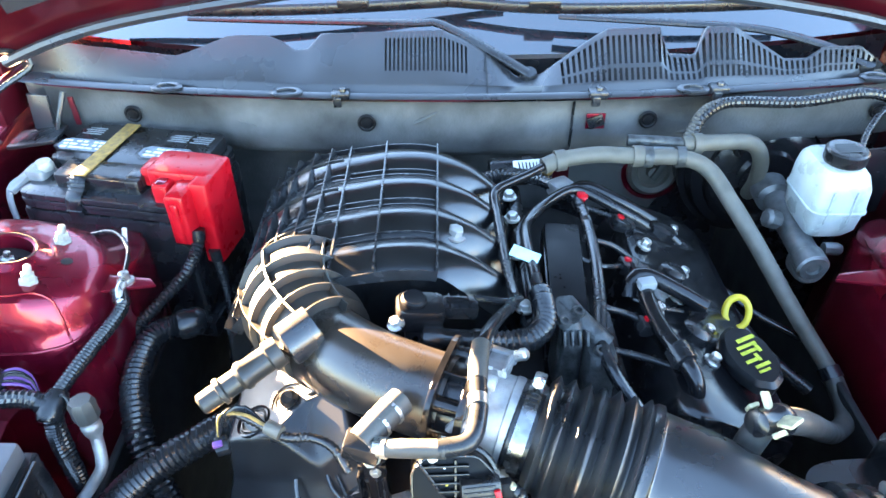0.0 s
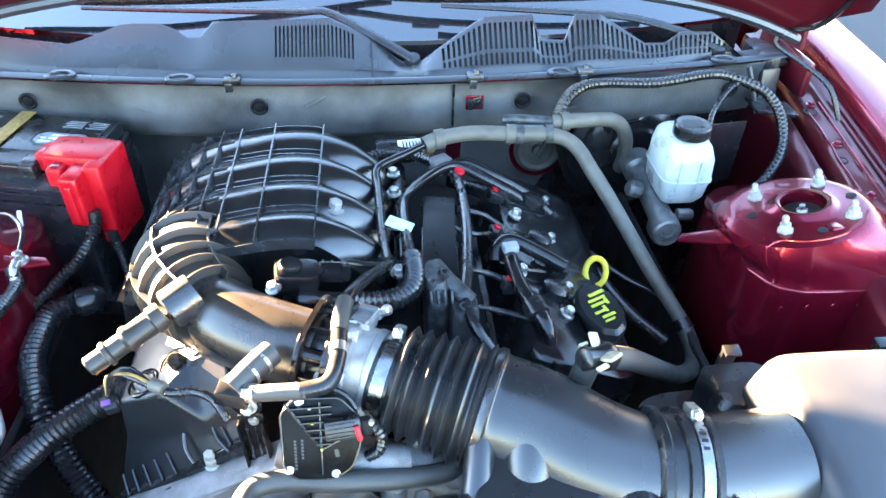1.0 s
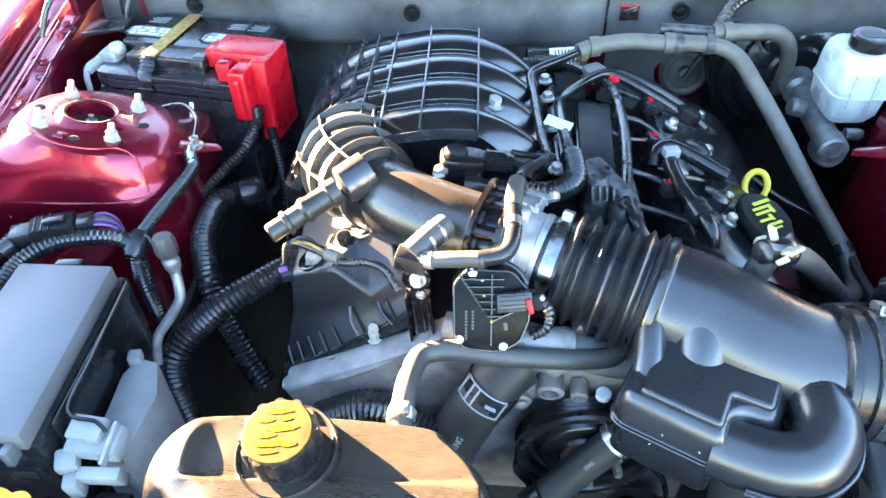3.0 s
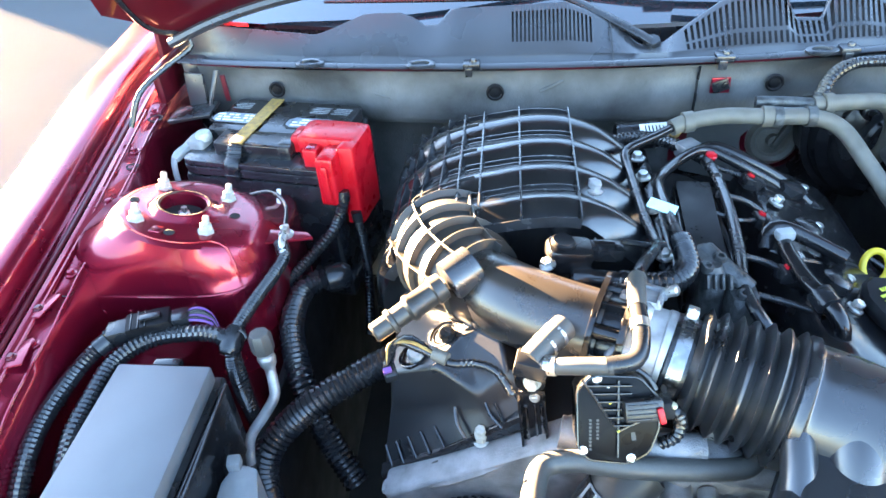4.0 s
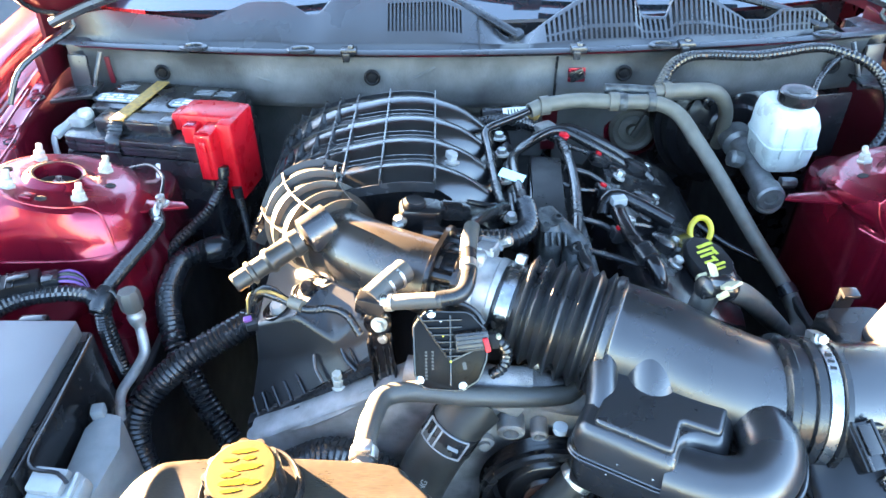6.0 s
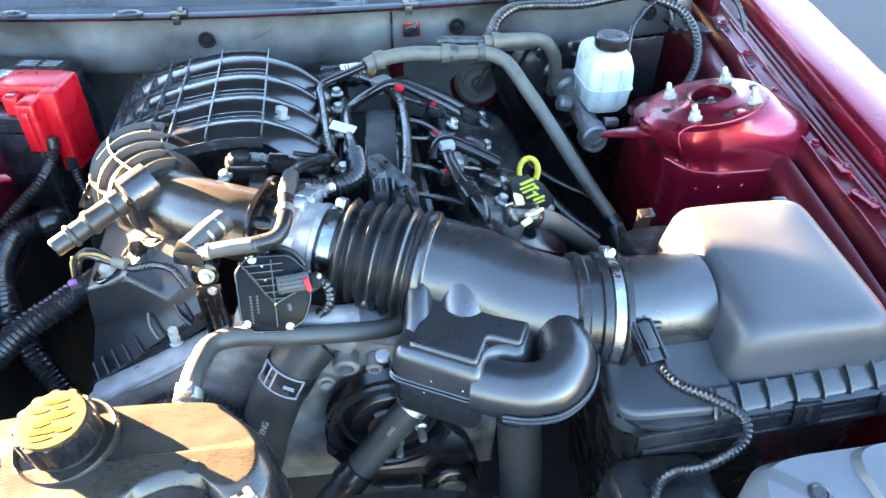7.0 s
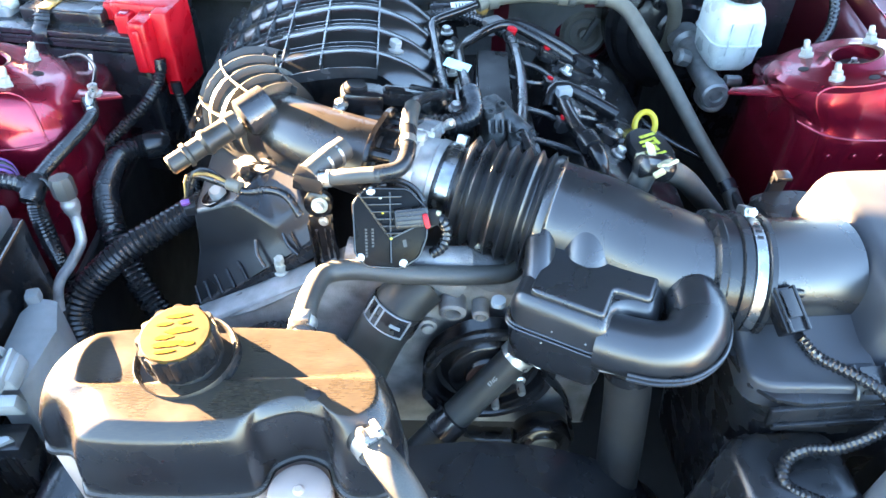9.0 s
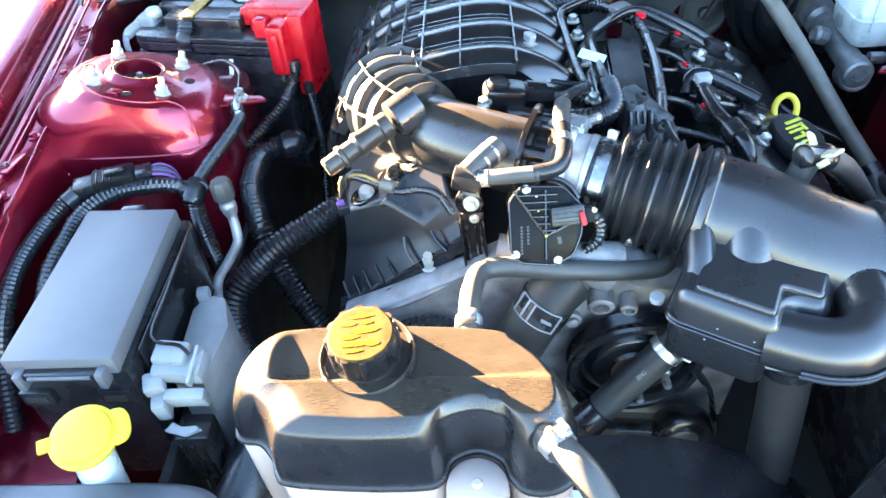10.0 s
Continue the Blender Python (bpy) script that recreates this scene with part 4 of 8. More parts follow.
# ignition coils with their plugs
for k, (x, y, z) in enumerate(((0.205, 0.690, 0.838), (0.205, 0.795, 0.838), (0.215, 0.885, 0.838))):
    m = pose(x, y, z, 0, 24, 8)
    c = part("ignition_coil", box((0.07, 0.034, 0.022), m, 0.005), M["gloss"], eng, "black ignition coil")
    part("coil_head", lathe([(0.018, 0), (0.018, 0.012), (0.013, 0.015), (0.0, 0.015)], m @ pose(0.015, 0, 0.008), 20), M["black"], c)
    part("coil_plug", box((0.030, 0.020, 0.016), m @ pose(-0.045, 0, 0.006), 0.003), M["black"], c)
    part("plug_lock", box((0.008, 0.007, 0.004), m @ pose(-0.052, 0.002, 0.0155), 0.001), M["signal_red"], c, "red locking tab")
    bolt(m @ Vector((0.040, 0.012, 0.011)), (0.4, 0, 0.9), 0.006, 0.010, parent=c)
# filler neck with printed cap
neck = part("filler_neck", lathe([(0.026, 0), (0.024, 0.03), (0.020, 0.06)], along((0.262, 0.672, 0.775), (0.285, 0.652, 0.85)), 28), M["black"], eng)
mc = along((0.274, 0.656, 0.828), (0.270, 0.650, 0.900)) @ Matrix.Rotation(radians(-42), 4, "Z")
cap = part("oil_cap", lathe([(0.024, 0), (0.030, 0.004), (0.031, 0.016), (0.027, 0.021), (0.0, 0.022)], mc @ Matrix.Diagonal((1.42, 0.84, 1.1, 1)), 40, wave=0.02, waves=10), M["cover"], neck, "black oil filler cap with lime print")
for dx, dy, w, h in ((-0.020, 0.004, 0.005, 0.022), (-0.011, 0.0, 0.004, 0.024), (-0.005, 0.010, 0.010, 0.004), (-0.003, -0.002, 0.004, 0.020), (0.006, 0.003, 0.010, 0.004), (0.009, -0.006, 0.004, 0.014), (0.017, 0.002, 0.004, 0.018), (0.024, 0.0, 0.003, 0.014)):
    part("print_mark", box((w, h, 0.0006), mc @ pose(dx, dy, 0.0244, 0, 0, 8), 0), M["lime"], cap)

# dipstick
dip = thing("dipstick", (0.30, 0.79, 0.76), "yellow ring-handled oil dipstick in its tube", "dipstick")
mr = Matrix.Translation((0.297, 0.752, 0.820)) @ Matrix.Rotation(radians(-16), 4, "Z") @ Matrix.Rotation(radians(52), 4, "X") @ Matrix.Diagonal((0.92, 1.12, 1, 1))
ring = [mr @ Vector((0.0150 * math.cos(2 * math.pi * k / 24), 0.0170 * math.sin(2 * math.pi * k / 24), 0)) for k in range(25)]
b = bmesh.new()
tube(ring, 0.0042, 10, 0.008, bm=b, flat=0.8)
box((0.013, 0.020, 0.006), mr @ pose(-0.009, -0.024, 0, 0, 0, -22), 0.0025, 2, b)
part("handle", b, M["yellow"], dip, "bright yellow ring handle")
part("tube", tube([(0.282, 0.760, 0.797), (0.290, 0.780, 0.775), (0.290, 0.80, 0.74), (0.28, 0.82, 0.62)], 0.005, 8), M["black"], dip)

# front pulley, idlers, belt and water-pump hose
pul = thing("pump_pulley", (0.043, 0.44, 0.64), "glossy black water pump pulley with rusty bolted hub", "pulley")
MP = Matrix.Translation((0.056, 0.458, 0.682)) @ Matrix.Diagonal((1.14, 1, 1.14, 1)) @ Matrix.Rotation(radians(90), 4, "X")
part("wheel", lathe([(0.064, 0), (0.067, 0.002), (0.0645, 0.005), (0.067, 0.008), (0.0645, 0.011), (0.067, 0.014), (0.0645, 0.017), (0.0685, 0.021), (0.0685, 0.027), (0.066, 0.030), (0.060, 0.030), (0.057, 0.026), (0.054, 0.012), (0.049, 0.010), (0.046, 0.014), (0.043, 0.022), (0.040, 0.024), (0.026, 0.024), (0.024, 0.028), (0.0, 0.028)], MP, 64), M["gloss"], pul, "glossy black ribbed wheel")
part("hub", lathe([(0.024, 0.02), (0.024, 0.030), (0.014, 0.031), (0.012, 0.038), (0.0, 0.038)], MP, 28), M["rust"], pul, "rusty hub")
for k in range(3):
    a = radians(-78 + 60 * k)
    bolt(MP @ Vector((0.034 * math.cos(a), 0.034 * math.sin(a), 0.02)), (0, -1, 0), 0.0050, 0.024, parent=pul)
idl = thing("idler_pulley", (0.116, 0.42, 0.55), "black idler pulley with pale steel centre", "pulley")
MI = Matrix.Translation((0.130, 0.445, 0.556)) @ Matrix.Rotation(radians(90), 4, "X")
part("wheel", lathe([(0.036, 0), (0.038, 0.003), (0.038, 0.024), (0.035, 0.028), (0.028, 0.024), (0.024, 0.026), (0.021, 0.030)], MI, 40), M["gloss"], idl)
part("hub_cap", lathe([(0.0185, 0.02), (0.0185, 0.030), (0.016, 0.032), (0.0, 0.032)], MI, 28), M["darkcast"], idl, "pale steel hub cap")
belt = bmesh.new()
for pts in ([(0.118, 0.43, 0.69), (0.150, 0.43, 0.64), (0.17, 0.43, 0.56)], [(-0.02, 0.43, 0.66), (0.03, 0.43, 0.58), (0.09, 0.43, 0.565)]):
    tube(pts, 0.011, 8, 0.01, bm=belt, flat=0.3)
solo("drive_belt", belt, M["rubber"], "black ribbed drive belt round the pulleys", "belt")

# ---- intake manifold ----
man = thing("intake_manifold", (-0.14, 0.80, 0.80), "black moulded nylon intake manifold with ribbed runners, dusty", "intake manifold")
PROF = [(0.030, 0.868), (0.016, 0.893), (-0.004, 0.912), (-0.03, 0.930), (-0.068, 0.9445), (-0.10, 0.9475), (-0.135, 0.945), (-0.17, 0.938), (-0.205, 0.930), (-0.24, 0.917), (-0.27, 0.899), (-0.295, 0.874), (-0.311, 0.843), (-0.316, 0.81), (-0.312, 0.77)]
PATHP = spline([(x, 0, z) for x, z in PROF], 0.006)
YF, YB, NR = 0.690, 0.952, 4


def man_y(u, x):
    """Front and back edges narrow a little towards the far end."""
    k = max(0.0, (-x - 0.06)) * 0.06
    return YF + k * -0.2, YB + 0.010 * max(0, -x - 0.07) / 0.1


def man_point(q, v, lift=0.0):
    """A point of the runner shell: q on the profile, v along the engine."""
    f, k = man_y(0, q.x)
    y = f + (k - f) * v
    ph = (v * NR) % 1.0
    bulge = 1 - abs(2 * ph - 1) ** 2.0
    amp = 0.012 + 0.019 * min(1.0, max(0.0, (q.x + 0.062) / 0.05))
    d = (bulge - 1.0) * amp + lift
    n = Vector((0.25 * (q.x + 0.09) / 0.1, 0, 1)).normalized() if q.x > -0.2 else Vector((-1, 0, 0.35)).normalized()
    w = min(1.0, max(0.0, (-q.x - 0.14) / 0.1))
    n = (Vector((max(-1, (q.x + 0.09) * 3.2), 0, 1))).normalized() * (1 - w) + Vector((-0.85, 0, 0.5)) * w
    return Vector((q.x, y, q.z)) + n * d


b = bmesh.new()
rings = [[man_point(q, v / 56) for v in range(57)] for q in PATHP]
skin(b, rings, closed=False)
bmesh.ops.solidify(b, geom=b.faces[:], thickness=-0.006)
shell = part("runner_shell", b, M["manifold"], man, "four black runners side by side", 55)
# end walls of the shell
for v in (0.0, 1.0):
    b = bmesh.new()
    top = [man_point(q, v) for q in PATHP]
    skin(b, [top, [Vector((max(-0.27, min(0.02, p.x)), p.y, min(p.z, 0.80))) for p in top]], closed=False)
    bmesh.ops.solidify(b, geom=b.faces[:], thickness=0.004)
    part("end_wall", b, M["manifold"], man)
# long ribs over the valleys, in pairs, and cross ribs
for r in range(NR + 1):
    for dv in ((0.0,) if r in (0, NR) else (-0.022, 0.022)):
        v = min(0.998, max(0.002, r / NR + dv))
        path = [q for q in PATHP if -0.305 < q.x < -0.066]
        b = bmesh.new()
        rings = []
        for q in path:
            lo, hi = man_point(q, v, -0.006), man_point(q, r / NR, 0.0055 if r not in (0, NR) else 0.0075)
            hi.y = lo.y
            rings.append([lo + Vector((0, -0.0011, 0)), lo + Vector((0, 0.0011, 0)), hi + Vector((0, 0.0009, 0)), hi + Vector((0, -0.0009, 0))])
        skin(b, rings)
        part("rib", b, M["rib"], shell)
for x0 in (-0.068, -0.135, -0.187, -0.213, -0.237, -0.258, -0.276, -0.291, -0.303):
    q = min(PATHP, key=lambda p: abs(p.x - x0) + (10 if p.z < 0.85 else 0))
    b = bmesh.new()
    rings = []
    i = PATHP.index(q)
    d = (PATHP[min(i + 1, len(PATHP) - 1)] - PATHP[i - 1]).normalized() * 0.0011
    nn = Vector((-d.z, 0, d.x)).normalized()
    nn = nn if nn.z > 0 else -nn
    for k in range(57):
        p = man_point(q, k / 56)
        h = 0.0012 if x0 > -0.2 else 0.0030
        top = man_point(q, 0.5 / NR) + nn * h
        top.y = p.y
        lo = p - nn * 0.003
        rings.append([lo - d, lo + d, top + d, top - d])
    skin(b, rings)
    part("cross_rib", b, M["rib"], shell)
for r in range(NR):
    v = (r + 0.5) / NR
    b = bmesh.new()
    rings = []
    for q in [q for q in PATHP if q.x < -0.185 and q.z > 0.80]:
        lo, hi = man_point(q, v, -0.004), man_point(q, v, 0.0028)
        rings.append([lo + Vector((0, -0.0011, 0)), lo + Vector((0, 0.0011, 0)), hi + Vector((0, 0.0009, 0)), hi + Vector((0, -0.0009, 0))])
    skin(b, rings)
    part("rib", b, M["rib"], shell)
bolt((-0.049, 0.772, 0.926), (0.3, 0, 1), 0.009, 0.012, "alu", parent=man)
bolt((-0.088, 0.664, 0.905), (0, 0, 1), 0.006, 0.008, "alu", parent=man)

# intake neck and ribbed elbow
NECK = [(-0.058, 0.551, 0.902), (-0.10, 0.567, 0.905), (-0.146, 0.593, 0.905), (-0.182, 0.628, 0.899), (-0.206, 0.670, 0.886), (-0.218, 0.718, 0.868), (-0.224, 0.775, 0.838)]


def neck_r(t):
    return 0.0415 + 0.001 * min(1.0, t / 0.35) + 0.029 * min(1.0, max(0.0, (t - 0.43) / 0.42))


neck = part("neck", tube(NECK, neck_r, 40, 0.006), M["neck"], man, "smooth satin intake neck, dusty on top", 60)
nf = frames(spline(NECK, 0.006))
N = len(nf) - 1
b = bmesh.new()
skin(b, [[q + (s * math.cos(a) + u * math.sin(a)) * (neck_r(i / N) + 0.0012) for a in [2 * math.pi * k / 40 for k in range(40)]] for i, (q, d, s, u) in enumerate(nf) if i >= int(0.45 * N)])
part("elbow", b, M["elbow"], neck, "ribbed dusty elbow", 60)
for t in (0.45, 0.54, 0.63, 0.73, 0.85):
    q, d, s, u = nf[int(t * N)]
    b = bmesh.new()
    rr = neck_r(t)
    rings = []
    for k in range(29):
        a = radians(-50 + 250 * k / 28)
        w = s * math.cos(a) + u * math.sin(a)
        hh = (0.0100 if t < 0.5 else 0.0085) * math.sin(math.pi * min(1, max(0, k / 28))) ** 0.4
        rings.append([q + w * (rr - 0.003) - d * 0.0012, q + w * (rr - 0.003) + d * 0.0012, q + w * (rr + hh) + d * 0.0010, q + w * (rr + hh) - d * 0.0010])
    skin(b, rings)
    part("elbow_rib", b, M["elbow"], neck)
for a in (58, 112, 152):
    b = bmesh.new()
    rings = []
    for i in range(int(0.42 * N), int(0.97 * N) + 1):
        q, d, s, u = nf[i]
        w = s * math.cos(radians(a)) + u * math.sin(radians(a))
        side = d.cross(w).normalized() * 0.0011
        rr = neck_r(i / N)
        rings.append([q + w * (rr - 0.003) - side, q + w * (rr - 0.003) + side, q + w * (rr + 0.0085) + side, q + w * (rr + 0.0085) - side])
    skin(b, rings)
    part("elbow_rib", b, M["elbow"], neck)
# flange with open pockets
mf = along((-0.064, 0.5535, 0.902), (0.006, 0.5285, 0.898))
sq = [(0.053 * math.copysign(abs(math.cos(t)) ** 0.62, math.cos(t)), 0.053 * math.copysign(abs(math.sin(t)) ** 0.62, math.sin(t))) for t in [2 * math.pi * k / 40 for k in range(40)]]
fl = part("flange", lathe([(0.040, -0.002), (0.041, 0.0), (0.041, 0.032), (0.039, 0.033)], mf, 40), M["gloss"], man, "square black mounting flange with open pockets")
for z0, z1 in ((-0.002, 0.0035), (0.026, 0.033)):
    part("flange_plate", prism(sq, z0, z1, mf, 0.0012), M["gloss"], fl)
for a in range(0, 360, 60):
    ra = radians(a + 12)
    rr = 0.0455
    part("flange_web", box((0.0028, 0.012, 0.026), mf @ Matrix.Rotation(ra, 4, "Z") @ pose(0, rr, 0.015), 0.0008), M["gloss"], fl)
for a in (45, 135, 225, 315):
    part("flange_boss", lathe([(0.008, 0.002), (0.008, 0.030)], mf @ pose(0.044 * math.cos(radians(a)), 0.044 * math.sin(radians(a)), 0), 14), M["gloss"], fl)
# breather stub with cap towards the battery
st = part("breather_stub", lathe([(0.0145, 0), (0.0155, 0.012), (0.0130, 0.014), (0.0130, 0.036), (0.0145, 0.038), (0.0145, 0.042), (0.0112, 0.046), (0.0112, 0.060), (0.0135, 0.062), (0.0135, 0.066), (0.0105, 0.067), (0.0105, 0.084), (0.0085, 0.086)], along((-0.215, 0.588, 0.932), (-0.292, 0.536, 0.904)), 24), M["elbow"], man, "capped black breather stub")
part("stub_socket", lathe([(0.022, -0.02), (0.022, 0.012), (0.018, 0.014)], along((-0.200, 0.598, 0.937), (-0.292, 0.536, 0.904)), 24), M["satin"], st)

# map sensor and black connectors in front of the runners
sen = thing("map_sensor", (-0.085, 0.640, 0.90), "black pressure sensor with plug on the manifold", "sensor")
ms = pose(-0.084, 0.644, 0.934, 0, 8, 6)
part("body", stack([(0, 0, -0.020, 0.024, 0.017, 5), (0, 0, 0.000, 0.025, 0.018, 5), (0, 0, 0.005, 0.023, 0.016, 5), (0, 0, 0.006, 0.018, 0.012, 4)], ms), M["gloss"], sen)
part("round_top", lathe([(0.013, 0.004), (0.013, 0.009), (0.011, 0.011), (0.008, 0.010), (0.0, 0.010)], ms @ pose(-0.008, 0.002, 0), 24), M["matt"], sen)
plug_ = part("plug", box((0.036, 0.020, 0.016), ms @ pose(0.040, 0.002, -0.002), 0.003), M["black"], sen)
part("plug_latch", box((0.022, 0.008, 0.004), ms @ pose(0.036, 0.002, 0.008), 0.0012), M["gloss"], plug_)
for k in range(3):
    part("plug_groove", box((0.0015, 0.0205, 0.003), ms @ pose(0.028 + 0.010 * k, 0.002, 0.0062), 0.0005), M["gloss"], plug_)
part("bracket", box((0.022, 0.030, 0.03), pose(-0.090, 0.642, 0.908), 0.004), M["black"], sen)
bolt((-0.108, 0.622, 0.930), (-0.2, -0.2, 1), 0.0058, 0.009, "zinc", parent=sen)
part("lead", tube([(-0.03, 0.652, 0.938), (0.0, 0.655, 0.930), (0.02, 0.668, 0.922)], 0.0035, 8, ridge=0.15), M["loom"], sen)


# ---- throttle body, bellows and intake duct ----
tb = thing("throttle_body", (-0.02, 0.53, 0.80), "cast aluminium throttle body with black actuator", "throttle body")
m = along((-0.035, 0.5425, 0.898), (0.010, 0.526, 0.893))
part("housing", lathe([(0.046, 0), (0.047, 0.002), (0.047, 0.012), (0.042, 0.014), (0.042, 0.030), (0.0435, 0.031), (0.0435, 0.036), (0.040, 0.046)], m, 48), M["alu"], tb, "rough cast aluminium housing")
for a in (-20, 35, 90, 150, 215, 280):
    part("cast_boss", lathe([(0.0085, -0.002), (0.0085, 0.014), (0.007, 0.016), (0.0035, 0.016), (0.0033, 0.012), (0.0, 0.012)], m @ pose(0.0445 * math.cos(radians(a)), 0.0445 * math.sin(radians(a)), 0), 16), M["alu"], tb)
pad = part("top_pad", box((0.040, 0.034, 0.016), pose(-0.020, 0.568, 0.930, -20, 4, -20), 0.004), M["alu"], tb)
part("pad_rib", box((0.003, 0.034, 0.005), pose(-0.004, 0.563, 0.9385, -20, 4, -20), 0.001), M["alu"], pad)
part("pad_ridge", box((0.044, 0.009, 0.012), pose(-0.013, 0.585, 0.929, -20, 4, -20), 0.003), M["alu"], pad)
part("pad_nut", lathe([(0.006, 0), (0.006, 0.010), (0.004, 0.012), (0.0, 0.012)], pose(0.006, 0.580, 0.930, 0, 60, -20), 8), M["zinc"], pad)
part("pad_label", box((0.016, 0.016, 0.001), pose(-0.024, 0.561, 0.9405, -20, 4, -20), 0), M["label"], pad, "small square data label")
rnd = random.Random(7)
for k in range(5):
    for j in range(5):
        if rnd.random() < 0.5:
            part("code_cell", box((0.0019, 0.0019, 0.0004), pose(-0.024, 0.561, 0.9411, -20, 4, -20) @ pose(-0.004 + 0.002 * k, -0.004 + 0.002 * j, 0), 0), M["black"], pad)
part("gear_housing", lathe([(0.036, -0.010), (0.0385, -0.006), (0.0385, 0.008), (0.036, 0.011), (0.0, 0.012)], along((-0.030, 0.505, 0.893), (-0.024, 0.462, 0.919)), 44), M["alu"], tb, "round pale gear housing")
mA = along((-0.056, 0.470, 0.886), (-0.052, 0.420, 0.916)) @ pose(0, 0, 0.018)
up_ = mA.to_3x3().inverted() @ Vector((0, 0.5, 0.85))
mA = mA @ Matrix.Rotation(math.atan2(-up_.x, up_.y), 4, "Z") @ Matrix.Scale(0.92, 4)
shape = rounded([(-0.037, 0.026), (-0.036, -0.030), (-0.026, -0.043), (0.012, -0.047), (0.032, -0.036), (0.041, -0.012), (0.040, 0.018), (0.022, 0.038), (-0.022, 0.040)], 0.006, 4)
ac = part("actuator_cover", prism(shape, -0.034, 0.0, mA, 0.003), M["dull"], tb, "black ribbed plastic actuator cover")
part("cover_edge", tube([mA @ Vector((x, y, 0.0005)) for x, y in shape + shape[:1]], 0.0012, 6, 0.01), M["gloss"], ac)
for k in range(6):
    y = 0.031 - 0.0078 * k
    x0 = -0.029 + 0.0052 * k
    part("cooling_rib", box((0.014 - x0, 0.0018, 0.006), mA @ pose((x0 + 0.014) / 2, y, 0.002), 0.0005), M["gloss"], ac)
for a_, c_ in (((-0.032, 0.036), (0.002, -0.014)), ((0.002, -0.014), (0.032, 0.0)), ((0.002, 0.036), (0.002, -0.014)), ((0.002, -0.014), (0.002, -0.040))):
    part("cover_rib", tube([mA @ Vector((*a_, 0.002)), mA @ Vector((*c_, 0.002))], 0.0015, 6, 0.02), M["gloss"], ac)
part("arc_rib", tube([mA @ Vector((0.004 + 0.036 * math.cos(radians(a)), 0.012 + 0.036 * math.sin(radians(a)), -0.004)) for a in range(20, 161, 20)], 0.0030, 8), M["gloss"], ac, "raised black arc")
for x, y in ((-0.031, -0.034), (0.015, -0.042), (-0.018, 0.037)):
    bolt(mA @ Vector((x, y, 0.0)), mA.to_3x3() @ Vector((0, 0, 1)), 0.0028, 0.003, "zinc", parent=ac)
for x, y, key in ((0.002, -0.014, "lime"), (-0.006, 0.014, "yellow"), (-0.008, 0.030, "label")):
    part("paint_dot", lathe([(0.0015, 0), (0.0012, 0.0006), (0.0, 0.0008)], mA @ pose(x, y, 0.0035), 10), M[key], ac)
plg_ = part("plug", box((0.036, 0.021, 0.018), mA @ pose(0.024, 0.009, 0.006, 0, 0, 4), 0.003), M["black"], ac)
for k in range(4):
    part("plug_groove", box((0.028, 0.0014, 0.002), mA @ pose(0.022, 0.002 + 0.0046 * k, 0.0152, 0, 0, 4), 0.0004), M["gloss"], plg_)
part("plug_lock", box((0.006, 0.016, 0.006), mA @ pose(0.039, 0.006, 0.016, 0, 0, 14), 0.0018), M["signal_red"], plg_, "red locking tab")
part("plug_tail", box((0.012, 0.017, 0.015), mA @ pose(0.047, 0.008, 0.004, 0, 0, 4), 0.003), M["matt"], plg_)
part("lead", tube([mA @ Vector(q) for q in ((0.050, 0.008, 0.004), (0.058, 0.003, 0.002), (0.063, -0.010, -0.004), (0.060, -0.026, -0.012), (0.050, -0.036, -0.022))], 0.0062, 12, ridge=0.2, pitch=0.005), M["loom"], ac, "corrugated actuator lead")
part("lead_clip", lathe([(0.003, 0), (0.0035, 0.004), (0.002, 0.008), (0.0, 0.009)], mA @ pose(0.052, 0.013, 0.006), 12), M["old_clip"], ac)
for k, dx in enumerate((-0.024, -0.017)):
    for j in range(9 - 3 * k):
        part("print_bar", box((0.0024, 0.0022, 0.0004), mA @ pose(dx, -0.004 - 0.0036 * j, 0.0004), 0), M["hose"], ac)
part("print_mark", box((0.004, 0.008, 0.0004), mA @ pose(0.017, -0.020, 0.0004, 0, 0, 10), 0), M["hose"], ac)

DUCT = [(0.006, 0.526, 0.893), (0.05, 0.509, 0.887), (0.105, 0.487, 0.880), (0.15, 0.466, 0.876), (0.20, 0.434, 0.868), (0.24, 0.417, 0.862), (0.275, 0.413, 0.860)]
duct = thing("intake_duct", (0.14, 0.47, 0.80), "satin black intake duct with rubber bellows", "intake duct")
axis = spline(DUCT, 0.002)
fr = frames(axis)
span = len(fr) - 1


def ring_at(i, r, flat=1.0):
    q, d, s, u = fr[i]
    return [q + (s * math.cos(a) + u * math.sin(a) * flat) * r for a in [2 * math.pi * k / 40 for k in range(40)]]


i0, i1 = int(0.05 * span), int(0.365 * span)
b = bmesh.new()
rings = []
for i in range(i0, i1 + 1):
    w = (i - i0) / (i1 - i0) * 7.0
    r = 0.0475 + 0.0105 * (1 - abs(2 * (w % 1.0) - 1)) ** 1.15 + 0.008 * (i - i0) / (i1 - i0)
    rings.append(ring_at(i, r))
skin(b, rings, cap=False)
part("bellows", b, M["bellows"], duct, "ribbed black rubber bellows", 60)
b = bmesh.new()
rings = [ring_at(i1 - 2, 0.060), ring_at(i1, 0.0635), ring_at(i1 + 3, 0.0635), ring_at(i1 + 4, 0.059)]
for i in range(i1 + 5, span + 1, 3):
    rings.append(ring_at(i, 0.0585 - 0.003 * (i - i1) / (span - i1)))
skin(b, rings, cap=False)
